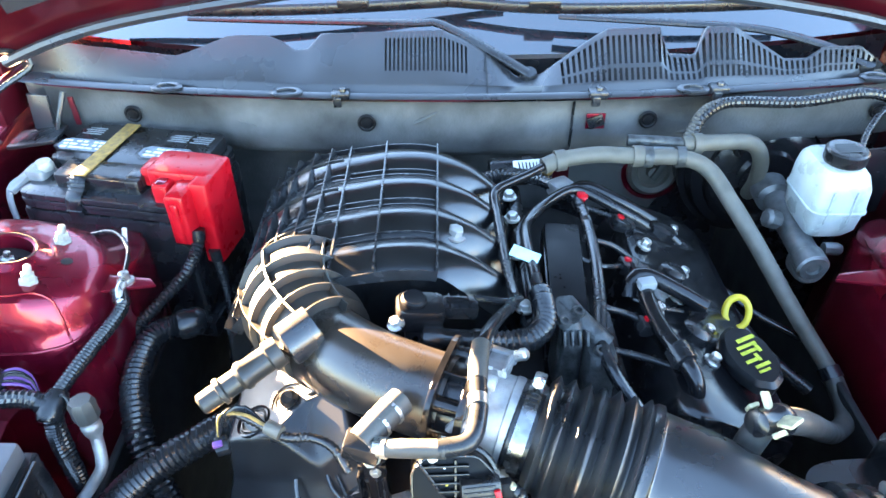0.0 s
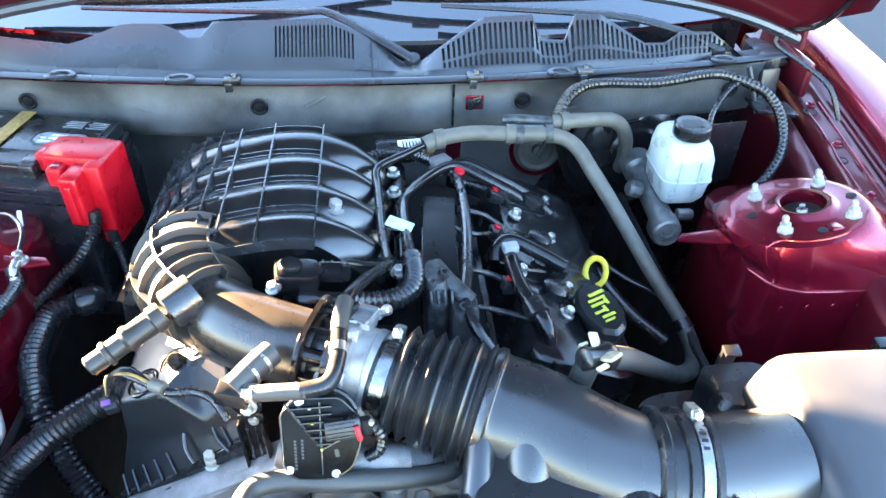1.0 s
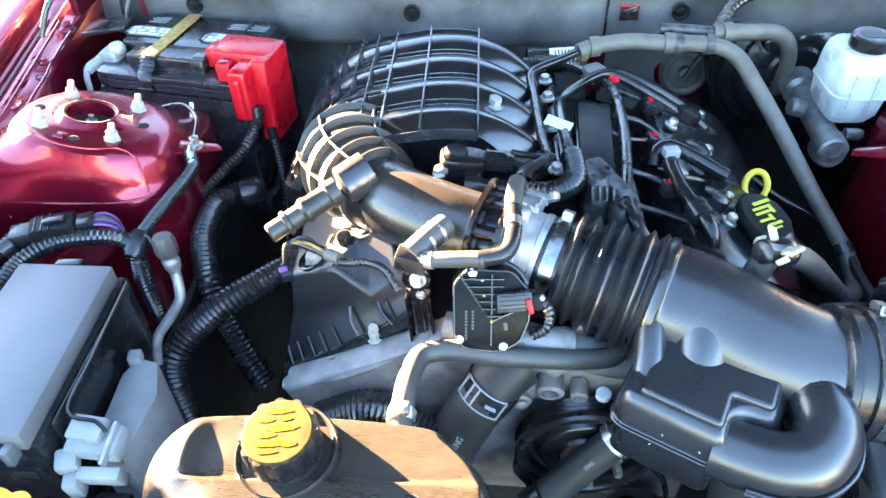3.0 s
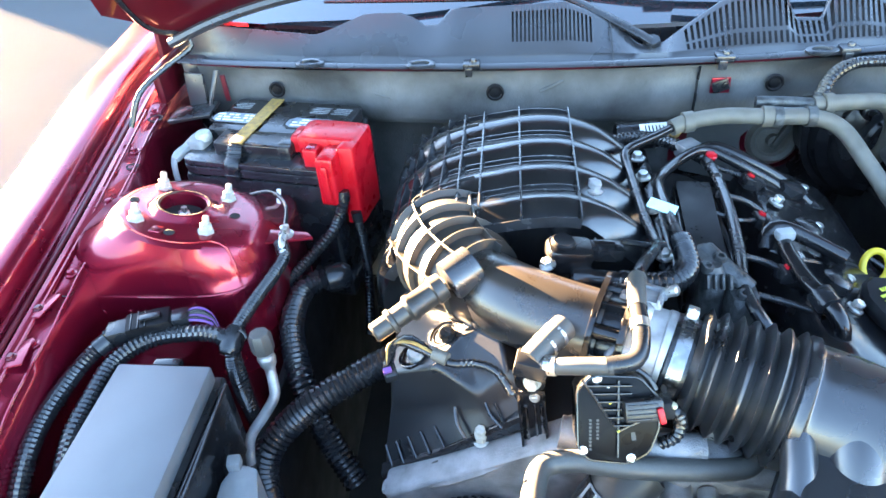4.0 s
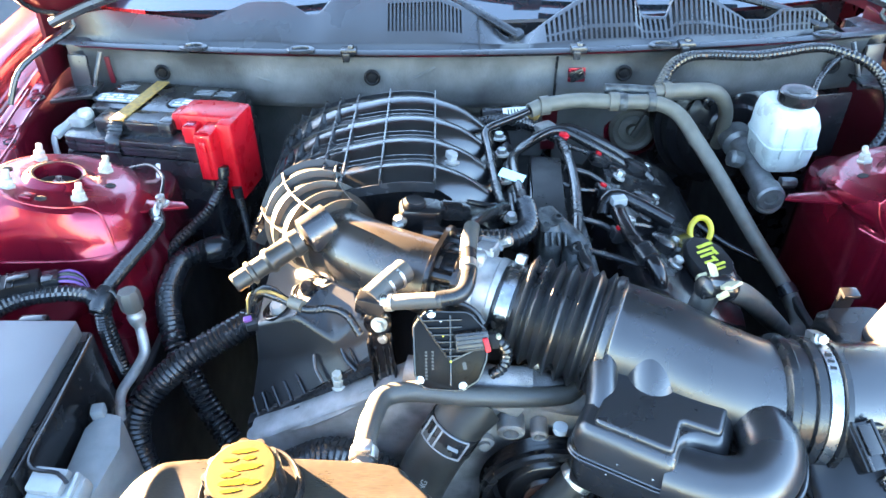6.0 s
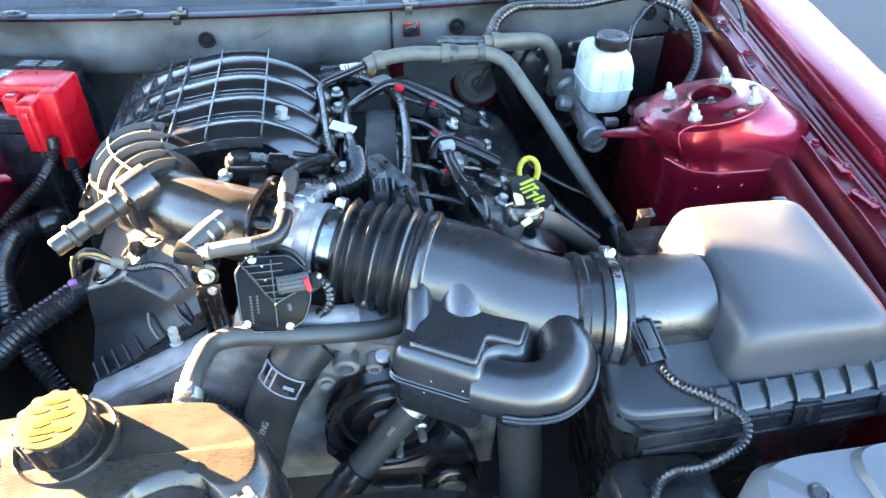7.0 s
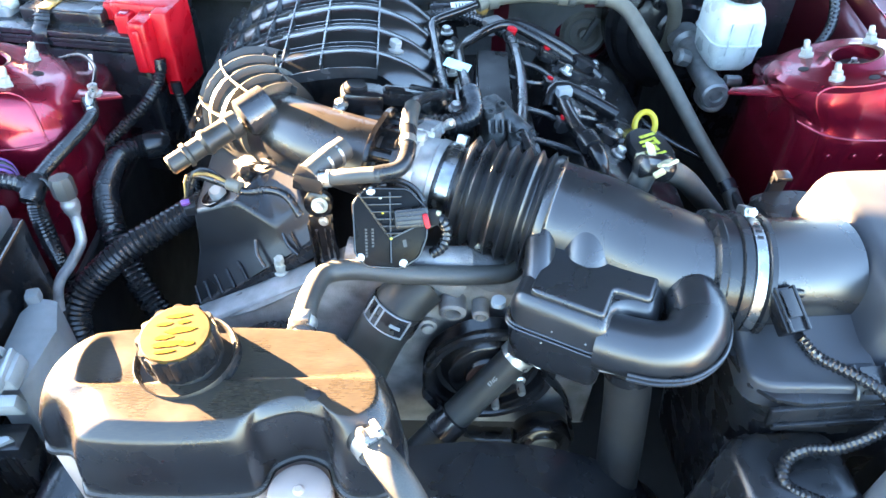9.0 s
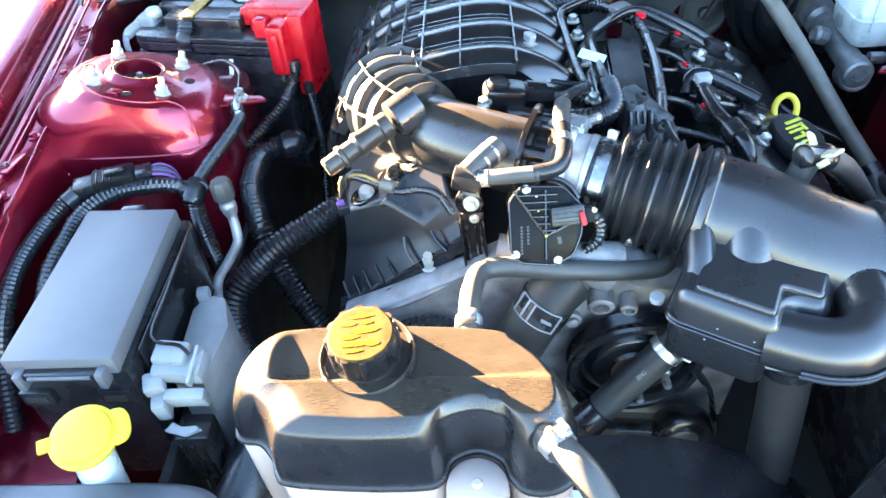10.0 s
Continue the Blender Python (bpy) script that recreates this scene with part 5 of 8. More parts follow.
part("tube_body", b, M["duct"], duct, "smooth satin black duct", 60)


def band(th, m, r, w, label):
    cl = part("hose_clamp", lathe([(r, -w / 2), (r + 0.0012, -w / 2), (r + 0.0012, w / 2), (r, w / 2)], m, 48), M["steel"], th, label)
    v = m.to_3x3().inverted() @ Vector((0.0, -0.5, 0.8))
    f0 = math.degrees(math.atan2(v.y, v.x))
    part("clamp_screw", box((0.010, 0.022, 0.011), m @ Matrix.Rotation(radians(f0 - 62), 4, "Z") @ pose(r + 0.004, 0, 0), 0.002), M["zinc"], cl)
    part("screw_head", lathe([(0.0045, 0), (0.0045, 0.006), (0.0, 0.0065)], m @ Matrix.Rotation(radians(f0 - 62), 4, "Z") @ pose(r + 0.005, 0.011, 0, -90), 6), M["zinc"], cl)
    for k in range(3):
        part("band_slot", box((0.0008, 0.0030, w * 0.55), m @ Matrix.Rotation(radians(f0 - 34 + 7 * k), 4, "Z") @ pose(r + 0.0013, 0, 0), 0), M["void"], cl)
    return cl


q, d, s, u = fr[int(0.02 * span)]
band(duct, along(q, q + d), 0.0445, 0.013, "bright steel band clamp at the throttle")
part("cuff", lathe([(0.042, -0.012), (0.044, -0.010), (0.044, 0.014), (0.048, 0.018)], along(q, q + d), 40), M["rubber"], duct)
q, d, s, u = fr[span]
mcl = along(q, q + d)
part("cuff", lathe([(0.056, -0.030), (0.062, -0.026), (0.063, -0.020), (0.0595, -0.017), (0.0595, -0.006), (0.063, -0.004), (0.063, 0.004), (0.060, 0.006), (0.060, 0.018), (0.0635, 0.020), (0.0635, 0.025), (0.058, 0.027)], mcl, 48), M["rubber"], duct, "stepped rubber cuff")
band(duct, mcl @ pose(0, 0, 0.012), 0.0603, 0.010, "bright steel band clamp at the air box")

# ---- air filter box ----
ab = thing("air_filter_box", (0.45, 0.40, 0.60), "satin black plastic air filter box with ribbed rim", "air filter box")
part("neck", tube([(0.283, 0.413, 0.860), (0.34, 0.413, 0.860), (0.386, 0.415, 0.858)], lambda t: 0.055 + 0.001 * t * t, 40, 0.01), M["duct"], ab, "round outlet neck")
lid_levels = [(0.472, 0.414, 0.820, 0.099, 0.106, 10), (0.473, 0.414, 0.842, 0.095, 0.103, 10), (0.473, 0.414, 0.880, 0.086, 0.099, 11), (0.472, 0.414, 0.899, 0.081, 0.096, 11), (0.472, 0.415, 0.9085, 0.077, 0.092, 10), (0.472, 0.416, 0.9135, 0.070, 0.085, 9), (0.472, 0.417, 0.9150, 0.060, 0.075, 9), (0.472, 0.417, 0.9155, 0.02, 0.03, 6)]
b = bmesh.new()
skin(b, [rring(*q[:5], q[5], 72) for q in lid_levels])
for v in b.verts:
    if v.co.z > 0.85:
        k = (v.co.z - 0.85) / 0.068
        v.co.z += k * (0.10 * (v.co.y - 0.43) - 0.03 * abs(v.co.x - 0.455))
part("lid", b, M["box_lid"], ab, "domed grey-black lid, paler for its sky sheen")
part("rear_housing", stack([(0.393, 0.515, 0.70, 0.040, 0.038, 5), (0.393, 0.515, 0.852, 0.039, 0.036, 5), (0.393, 0.515, 0.862, 0.032, 0.029, 4)]), M["black"], ab, "black rear corner of the housing")
for x in (0.382, 0.556):
    clp_ = part("spring_catch", box((0.018, 0.006, 0.048), pose(x, 0.546, 0.862, 6), 0.002), M["black"], ab, "black spring catch")
    part("catch_hook", box((0.018, 0.014, 0.005), pose(x, 0.541, 0.885, 6), 0.0015), M["black"], clp_)
RIM = [(0.268, 0.300), (0.262, 0.340), (0.268, 0.385), (0.295, 0.402), (0.36, 0.404), (0.37, 0.52), (0.40, 0.535), (0.56, 0.535), (0.588, 0.50), (0.592, 0.33), (0.580, 0.292), (0.555, 0.284), (0.31, 0.276), (0.285, 0.282)]
b = prism(RIM, 0.826, 0.832, bevel=0.002)
rim = part("rim", b, M["black"], ab, "flat flange round the lid")
SHELF = rounded([(0.262, 0.290), (0.388, 0.284), (0.392, 0.388), (0.276, 0.392)], 0.030, 8)
b = bmesh.new()
skin(b, [[Vector((x, y, z)) for x, y in grow(SHELF, d)] for z, d in ((0.812, 0.0), (0.836, 0.0), (0.8395, -0.0012), (0.8410, -0.0035), (0.8412, -0.006))])
part("side_shelf", b, M["box_lid"], ab, "flat shelf with rounded outline", 50)
b = bmesh.new()
skin(b, [[Vector((0.330 + 0.5 * d, 0.292 + 0.094 * t, 0.8405 + 0.024 * t ** 1.5 - d)) for t in (0.2, 0.4, 0.6, 0.8, 1.0)] for d in (0.012, 0.004, 0.0012, 0.0)] + [[Vector((x, 0.292 + 0.094 * t, 0.8405 + 0.024 * t ** 1.5)) for t in (0.2, 0.4, 0.6, 0.8, 1.0)] for x in (0.345, 0.365, 0.385)], closed=False)
part("side_step", b, M["box_lid"], ab, "sloping web up to the neck", 50)
for k in range(8):
    x = 0.358 + 0.0298 * k
    b = bmesh.new()
    pr = [(0.302, 0.832), (0.302, 0.852), (0.294, 0.848), (0.282, 0.838), (0.2755, 0.826), (0.2755, 0.806), (0.290, 0.806)]
    skin(b, [[Vector((x - 0.0013, y + 0.0017 * k, z)) for y, z in pr], [Vector((x + 0.0013, y + 0.0017 * k, z)) for y, z in pr]])
    part("rim_rib", b, M["black"], rim)
b = bmesh.new()
skin(b, [[Vector((x, y + 0.0585 * (x - 0.372), z)) for y, z in ((0.304, 0.846), (0.286, 0.836), (0.280, 0.826), (0.279, 0.806), (0.292, 0.806))] for x in (0.366, 0.582)])
part("rim_panel", b, M["black"], rim, "slanted panel behind the ribs")
part("rim_lip", box((0.31, 0.006, 0.022), pose(0.435, 0.282, 0.815, 0, 0, 2.2), 0.002), M["black"], rim)
part("rim_lip", box((0.30, 0.004, 0.006), pose(0.435, 0.277, 0.806, 0, 0, 2.2), 0.001), M["black"], rim)
for x in (0.455, 0.548):
    c = part("clip_window", box((0.030, 0.006, 0.024), pose(x, 0.279, 0.824, -14), 0.002), M["gloss"], rim)
    part("clip_bar", box((0.004, 0.004, 0.020), pose(x, 0.275, 0.824, -14), 0.001), M["black"], c)
part("body", stack([(0.43, 0.42, 0.50, 0.115, 0.10, 7), (0.43, 0.415, 0.70, 0.135, 0.115, 7), (0.43, 0.41, 0.80, 0.152, 0.125, 7), (0.43, 0.41, 0.826, 0.155, 0.128, 7)]), M["black"], ab, "black lower housing")
scoop = part("inlet_scoop", stack([(0.318, 0.238, 0.50, 0.075, 0.062, 6), (0.316, 0.240, 0.70, 0.066, 0.056, 6), (0.314, 0.245, 0.752, 0.055, 0.050, 6), (0.314, 0.247, 0.764, 0.050, 0.046, 5), (0.314, 0.248, 0.768, 0.043, 0.040, 5), (0.314, 0.248, 0.7685, 0.030, 0.028, 5)]), M["black"], ab, "lower inlet scoop")
for k in range(4):
    part("scoop_rib", box((0.006, 0.003, 0.12), pose(0.252, 0.212 + 0.022 * k, 0.70, 0, 9, 0), 0.001), M["black"], scoop)
# flow sensor and its lead
sens = thing("air_flow_sensor", (0.305, 0.352, 0.85), "black air flow sensor with pale clip", "sensor")
part("plate", box((0.040, 0.014, 0.008), pose(0.307, 0.366, 0.882, -20, 0, -6), 0.003), M["gloss"], sens)
part("body", box((0.026, 0.042, 0.016), pose(0.306, 0.346, 0.876, 28, 0, 12), 0.003), M["gloss"], sens)
for dx in (-0.009, 0.009):
    part("body_rail", box((0.003, 0.042, 0.004), pose(0.306, 0.346, 0.876, 28, 0, 12) @ pose(dx, 0, 0.009), 0.001), M["black"], sens)
part("window", box((0.012, 0.026, 0.002), pose(0.305, 0.344, 0.889, 28, 0, 12), 0.0005), M["black"], sens)
part("clip", lathe([(0.008, 0), (0.009, 0.006), (0.006, 0.010), (0.0, 0.011)], pose(0.287, 0.372, 0.884, -20), 14), M["label"], sens, "white plastic clip")
lead = [(0.312, 0.322, 0.866), (0.325, 0.306, 0.858), (0.36, 0.286, 0.850), (0.382, 0.272, 0.838), (0.378, 0.258, 0.82), (0.345, 0.252, 0.80), (0.315, 0.256, 0.79), (0.298, 0.250, 0.78), (0.298, 0.235, 0.768), (0.33, 0.216, 0.765), (0.37, 0.20, 0.76)]
part("lead", tube(lead, 0.0062, 10, ridge=0.22, pitch=0.0045), M["loom"], sens, "corrugated wiring loom")

# ---- resonator ----
res = thing("air_resonator", (0.14, 0.35, 0.80), "black moulded air resonator beside the intake duct", "resonator")
RM = Matrix.Rotation(radians(-30), 4, "Z")
LSHAPE = [(-0.139, 0.345), (-0.040, 0.345), (-0.043, 0.384), (-0.009, 0.386), (-0.011, 0.440), (-0.141, 0.440)]
base = rounded(LSHAPE, 0.0165, 7)


def shell(levels, outline=base):
    """A moulded body: the outline grown or shrunk level by level."""
    b = bmesh.new()
    skin(b, [[RM @ Vector((x, y, z)) for x, y in grow(outline, d)] for z, d in levels])
    return b


chamber = part("chamber", shell([(0.848, 0.001), (0.860, 0.0), (0.8695, -0.0012), (0.8745, -0.0030), (0.8785, -0.0052), (0.8812, -0.0076), (0.8826, -0.0098), (0.8828, -0.0108)]), M["duct"], res, "rounded box chamber", 60)
part("lower_half", shell([(0.795, -0.006), (0.800, -0.003), (0.8445, -0.0015)]), M["duct"], res, "lower half of the box", 60)
for z0, z1, g_ in ((0.8440, 0.8470, 0.0032), (0.8484, 0.8510, 0.0024)):
    part("seam_flange", shell([(z0, g_ - 0.0008), (z0 + 0.0008, g_), (z1 - 0.0008, g_), (z1, g_ - 0.0008)]), M["duct"], chamber)
PAD = rounded([(-0.1205, 0.3575), (-0.0515, 0.3575), (-0.0535, 0.3945), (-0.0200, 0.3965), (-0.0215, 0.4300), (-0.1235, 0.4300)], 0.0055, 5)
part("raised_pad", shell([(0.8800, 0.0016), (0.8850, 0.0012), (0.8872, 0.0002), (0.8881, -0.0012), (0.8885, -0.0026), (0.8886, -0.0034)], PAD), M["duct"], chamber, "", 60)
for x, y in ((-0.092, 0.3445), (-0.060, 0.3445), (-0.100, 0.3450)):
    part("pip", lathe([(0.0011, 0), (0.0008, 0.0008), (0.0, 0.001)], RM @ pose(x, y, 0.858 - (0.02 if x == -0.100 else 0), 80), 8), M["grey"], chamber)
part("front_wing", tube([(0.096, 0.466, 0.899), (0.0935, 0.438, 0.891), (0.089, 0.411, 0.880), (0.085, 0.392, 0.869)], 0.0145, 24), M["duct"], chamber, "round boss towards the duct", 50)
part("stub", tube([(0.146, 0.466, 0.905), (0.1415, 0.440, 0.891), (0.1385, 0.423, 0.880), (0.137, 0.414, 0.870)], 0.0262, 36), M["duct"], res, "round stub into the duct", 50)
part("stub_bead", lathe([(0.0260, -0.0014), (0.0275, 0.0), (0.0260, 0.0014)], along((0.1415, 0.4400, 0.8910), (0.146, 0.466, 0.905)), 40), M["duct"], res)
part("moulding_tab", box((0.026, 0.010, 0.012), pose(0.150, 0.330, 0.822, 20, -10, -24), 0.004), M["grey"], res, "pale moulding tab under the seam")
part("elbow", tube([(0.226, 0.425, 0.850), (0.228, 0.402, 0.868), (0.229, 0.372, 0.870), (0.226, 0.342, 0.866), (0.208, 0.322, 0.860), (0.184, 0.320, 0.856), (0.160, 0.330, 0.852), (0.138, 0.342, 0.850)], 0.0275, 28, 0.006), M["duct"], res, "curved black elbow")
AX = [(0.226, 0.425, 0.850), (0.228, 0.402, 0.868), (0.229, 0.372, 0.870), (0.226, 0.342, 0.866), (0.208, 0.322, 0.860), (0.184, 0.320, 0.856), (0.160, 0.330, 0.852)]
b = bmesh.new()
for lift, r_ in ((-0.004, 0.0300), (-0.010, 0.0295)):
    line = []
    for q, d, s_, u_ in frames(spline(AX, 0.006))[4:]:
        o = d.cross(Vector((0, 0, 1))).normalized()
        if o.dot(q - Vector((0.19, 0.385, q.z))) < 0:
            o = -o
        line.append(q + o * r_ + Vector((0, 0, lift)))
    tube(line[::3], 0.0022, 8, 0.006, bm=b)
part("seam", b, M["duct"], res)
# pale tip modelled in place of a sun glint on the chamber edge
part("glint_tip", lathe([(0.007, 0), (0.007, 0.006), (0.0, 0.007)], pose(0.050, 0.392, 0.846), 12), M["grey"], res)

# ---- coolant expansion tank ----
deg = thing("coolant_tank", (-0.19, 0.26, 0.60), "dusty black coolant expansion tank with translucent base", "coolant tank")
LOW = [(-0.285, 0.224), (-0.225, 0.219), (-0.172, 0.219), (-0.157, 0.225), (-0.149, 0.243), (-0.127, 0.252), (-0.105, 0.243), (-0.097, 0.225), (-0.086, 0.214), (-0.066, 0.213), (-0.048, 0.224), (-0.042, 0.25), (-0.052, 0.29), (-0.078, 0.322), (-0.105, 0.340), (-0.20, 0.346), (-0.29, 0.346), (-0.325, 0.335), (-0.343, 0.305), (-0.340, 0.270), (-0.318, 0.263), (-0.303, 0.247), (-0.297, 0.232)]
HIGH = [(-0.278, 0.232), (-0.225, 0.226), (-0.178, 0.227), (-0.164, 0.232), (-0.152, 0.242), (-0.127, 0.249), (-0.104, 0.243), (-0.093, 0.233), (-0.083, 0.227), (-0.069, 0.227), (-0.055, 0.239), (-0.053, 0.262), (-0.064, 0.290), (-0.088, 0.315), (-0.108, 0.329), (-0.20, 0.337), (-0.285, 0.337), (-0.311, 0.328), (-0.324, 0.303), (-0.320, 0.280), (-0.308, 0.268), (-0.296, 0.256), (-0.289, 0.244)]


def tank_ring(k, z):
    """A smooth closed outline of the tank between its low (0) and high (1) shapes."""
    p = [Vector((x0 + (x1 - x0) * k, y0 + (y1 - y0) * k, z)) for (x0, y0), (x1, y1) in zip(LOW, HIGH)]
    out = []
    for i in range(len(p)):
        a, b_, c, d = p[i - 1], p[i], p[(i + 1) % len(p)], p[(i + 2) % len(p)]
        for j in range(6):
            t = j / 6
            out.append(0.5 * (2 * b_ + (c - a) * t + (2 * a - 5 * b_ + 4 * c - d) * t * t + (3 * b_ - a - 3 * c + d) * t ** 3))
    return out


def tank_top(x, y):
    """Relief of the tank's top: raised shoulder and a raised front pad with a crisp rear edge."""
    shoulder = 0.0065 * math.exp(-((x + 0.302) / 0.010) ** 2) * min(1.0, max(0.0, (y - 0.262) / 0.02))
    pad = 0.0045 * min(1.0, max(0.0, (0.279 - y) / 0.004))
    return shoulder + pad


b = bmesh.new()
rings = [tank_ring(k, z) for k, z in ((0.0, 0.812), (0.02, 0.826), (0.09, 0.840), (0.22, 0.853), (0.42, 0.864), (0.66, 0.8725), (0.86, 0.8775), (1.0, 0.8802))]
mid = Vector((-0.135, 0.315, 0))
for j in range(1, 48):
    sc = 1 - j / 48
    ring = []
    for p in tank_ring(1.0, 0.0):
        q = mid + (p - mid) * sc
        q.z = 0.8802 + 0.0054 * math.sin(math.pi / 2 * min(1.0, (1 - sc) * 7)) + tank_top(q.x, q.y) * min(1.0, (1 - sc) * 8)
        ring.append(q)
    rings.append(ring)
skin(b, rings)
top = part("upper_shell", b, M["wiped"], deg, "dusty black upper shell", 60)
seam = tank_ring(0.0, 0.8135)
part("seam_bead", tube(seam + seam[:1], 0.0032, 8, 0.004), M["wiped"], top)
b = bmesh.new()
skin(b, [tank_ring(k, z) for k, z in ((0.22, 0.60), (0.12, 0.70), (0.05, 0.79), (0.03, 0.811))])
part("lower_tank", b, M["coolant"], deg, "stained translucent lower tank", 60)
mc = pose(-0.216, 0.300, 0.882, 4, -3, 0)
part("collar", lathe([(0.0425, 0), (0.0415, 0.010), (0.0400, 0.0125), (0.0385, 0.012), (0.0365, 0.008), (0.030, 0.008), (0.028, 0.012), (0.026, 0.016)], mc, 48), M["dusty"], deg, "raised collar")
cp = part("cap", lathe([(0.0275, 0.010), (0.0282, 0.012), (0.0286, 0.034), (0.0282, 0.0375), (0.0272, 0.0392), (0.0, 0.0395)], mc, 48), M["dusty"], deg, "ribbed black pressure cap with worn yellow print")
part("cap_face", lathe([(0.0279, 0.0378), (0.0274, 0.0395), (0.0262, 0.0401), (0.0, 0.0402)], mc, 40), M["cap_face"], cp, "worn yellow cap face", 25)
for k in range(12):
    a_ = radians(30 * k + 8)
    part("grip_rib", lathe([(0.0050, 0.014), (0.0054, 0.017), (0.0054, 0.0365), (0.0046, 0.0392), (0.0, 0.0394)], mc @ pose(0.0258 * math.cos(a_), 0.0258 * math.sin(a_), 0), 10), M["dusty"], cp)
rnd = random.Random(4)
for dx, dy, w, h in ((0.002, 0.017, 0.020, 0.004), (-0.009, 0.010, 0.013, 0.003), (0.006, 0.010, 0.010, 0.0035), (0.004, 0.002, 0.024, 0.0055), (-0.008, -0.003, 0.014, 0.004), (-0.004, -0.010, 0.024, 0.0055), (0.010, -0.012, 0.012, 0.004), (-0.006, -0.017, 0.016, 0.003)):
    ol = [(dx + w / 2 * math.cos(a) * rnd.uniform(0.88, 1.10), dy + h / 2 * math.sin(a) * rnd.uniform(0.85, 1.2)) for a in [2 * math.pi * k / 17 for k in range(17)]]
    part("print_patch", prism(ol, 0.0398, 0.04045, mc @ Matrix.Rotation(radians(6), 4, "Z"), 0), M["yellow_print"], cp)
part("vent_nipple", lathe([(0.011, 0), (0.012, 0.014), (0.009, 0.016), (0.008, 0.03)], along((-0.078, 0.232, 0.868), (-0.060, 0.205, 0.895)), 16), M["dusty"], deg)
part("vent_hose", tube([(-0.072, 0.222, 0.884), (-0.060, 0.200, 0.896), (-0.045, 0.180, 0.893), (-0.032, 0.160, 0.875), (-0.028, 0.145, 0.845), (-0.028, 0.14, 0.78)], 0.0115, 14), M["hose"], deg, "pale grey vent hose")
cl = part("spring_clip", lathe([(0.0125, -0.006), (0.0138, -0.006), (0.0138, 0.006), (0.0125, 0.006)], along((-0.066, 0.211, 0.892), (-0.045, 0.18, 0.893)), 20), M["zinc"], deg, "zinc spring clip")
for dx in (-0.006, 0.006):
    part("clip_ear", box((0.005, 0.009, 0.011), along((-0.066, 0.211, 0.892), (-0.045, 0.18, 0.893)) @ pose(dx, 0.0165, 0, 0, 0, dx * 2500), 0.0015), M["zinc"], cl)
part("clip_bridge", box((0.016, 0.003, 0.004), along((-0.066, 0.211, 0.892), (-0.045, 0.18, 0.893)) @ pose(0, 0.0150, 0.006), 0.001), M["zinc"], cl)
part("filler_boss", lathe([(0.027, 0), (0.027, 0.118), (0.0255, 0.125), (0.020, 0.1285), (0.005, 0.1295), (0.003, 0.132), (0.0, 0.132)], pose(-0.127, 0.219, 0.69), 36), M["coolant"], deg, "round translucent boss")
part("dowel", lathe([(0.006, 0), (0.006, 0.003), (0.003, 0.004), (0.0, 0.004)], pose(-0.112, 0.259, 0.888), 14), M["void"], deg)
part("warning_label", box((0.05, 0.030, 0.0008), pose(-0.115, 0.150, 0.72, 60), 0), M["orange"], deg)
# hose into the tank, with clip
hose = thing("coolant_hose", (-0.03, 0.43, 0.80), "dusty grey coolant hose bent down into the tank", "hose")
part("hose", tube([(0.085, 0.475, 0.838), (0.075, 0.458, 0.830), (0.05, 0.447, 0.832), (-0.03, 0.437, 0.845), (-0.090, 0.437, 0.853), (-0.118, 0.428, 0.856), (-0.127, 0.400, 0.862), (-0.130, 0.370, 0.868), (-0.131, 0.345, 0.866), (-0.131, 0.335, 0.862)], 0.0105, 16), M["hose"], hose)
for at, to in (((-0.131, 0.350, 0.867), (-0.130, 0.370, 0.868)),):
    c = part("spring_clip", lathe([(0.0115, -0.006), (0.0128, -0.006), (0.0128, 0.006), (0.0115, 0.006)], along(at, to), 20), M["zinc"], hose, "zinc spring clip")
    part("clip_ear", box((0.016, 0.008, 0.012), along(at, to) @ pose(0, 0.014, 0), 0.002), M["zinc"], c)
part("end_clip", lathe([(0.0115, -0.005), (0.013, -0.005), (0.013, 0.005), (0.0115, 0.005)], along((0.040, 0.482, 0.850), (0.07, 0.478, 0.845)), 16), M["zinc"], hose)
part("return_hose", tube([(0.035, 0.484, 0.852), (0.065, 0.474, 0.846), (0.085, 0.466, 0.838), (0.088, 0.458, 0.825)], 0.009, 12), M["rubber"], hose)
# big lower hoses
h2 = thing("radiator_hose", (-0.08, 0.44, 0.60), "thick black radiator hose with white-printed clamp", "hose")
part("hose", tube([(-0.020, 0.468, 0.805), (-0.040, 0.455, 0.792), (-0.058, 0.443, 0.772), (-0.074, 0.437, 0.742), (-0.090, 0.433, 0.70), (-0.11, 0.41, 0.65), (-0.15, 0.37, 0.62)], 0.029, 24), M["dark_hose"], h2)
mm_ = along((-0.052, 0.447, 0.779), (-0.070, 0.438, 0.749))
c = part("hose_clamp", lathe([(0.0292, -0.012), (0.0304, -0.012), (0.0304, 0.012), (0.0292, 0.012)], mm_, 32), M["black"], h2)
vf = mm_.to_3x3().inverted() @ Vector((0.0, -0.45, 0.75))
face = math.atan2(vf.y, vf.x)


def on_hose(a_, z, r=0.0308):
    """A point of the clamp: degrees from its face, height along the hose."""
    a_ = face + radians(a_)
    return mm_ @ Vector((r * math.cos(a_), r * math.sin(a_), z))


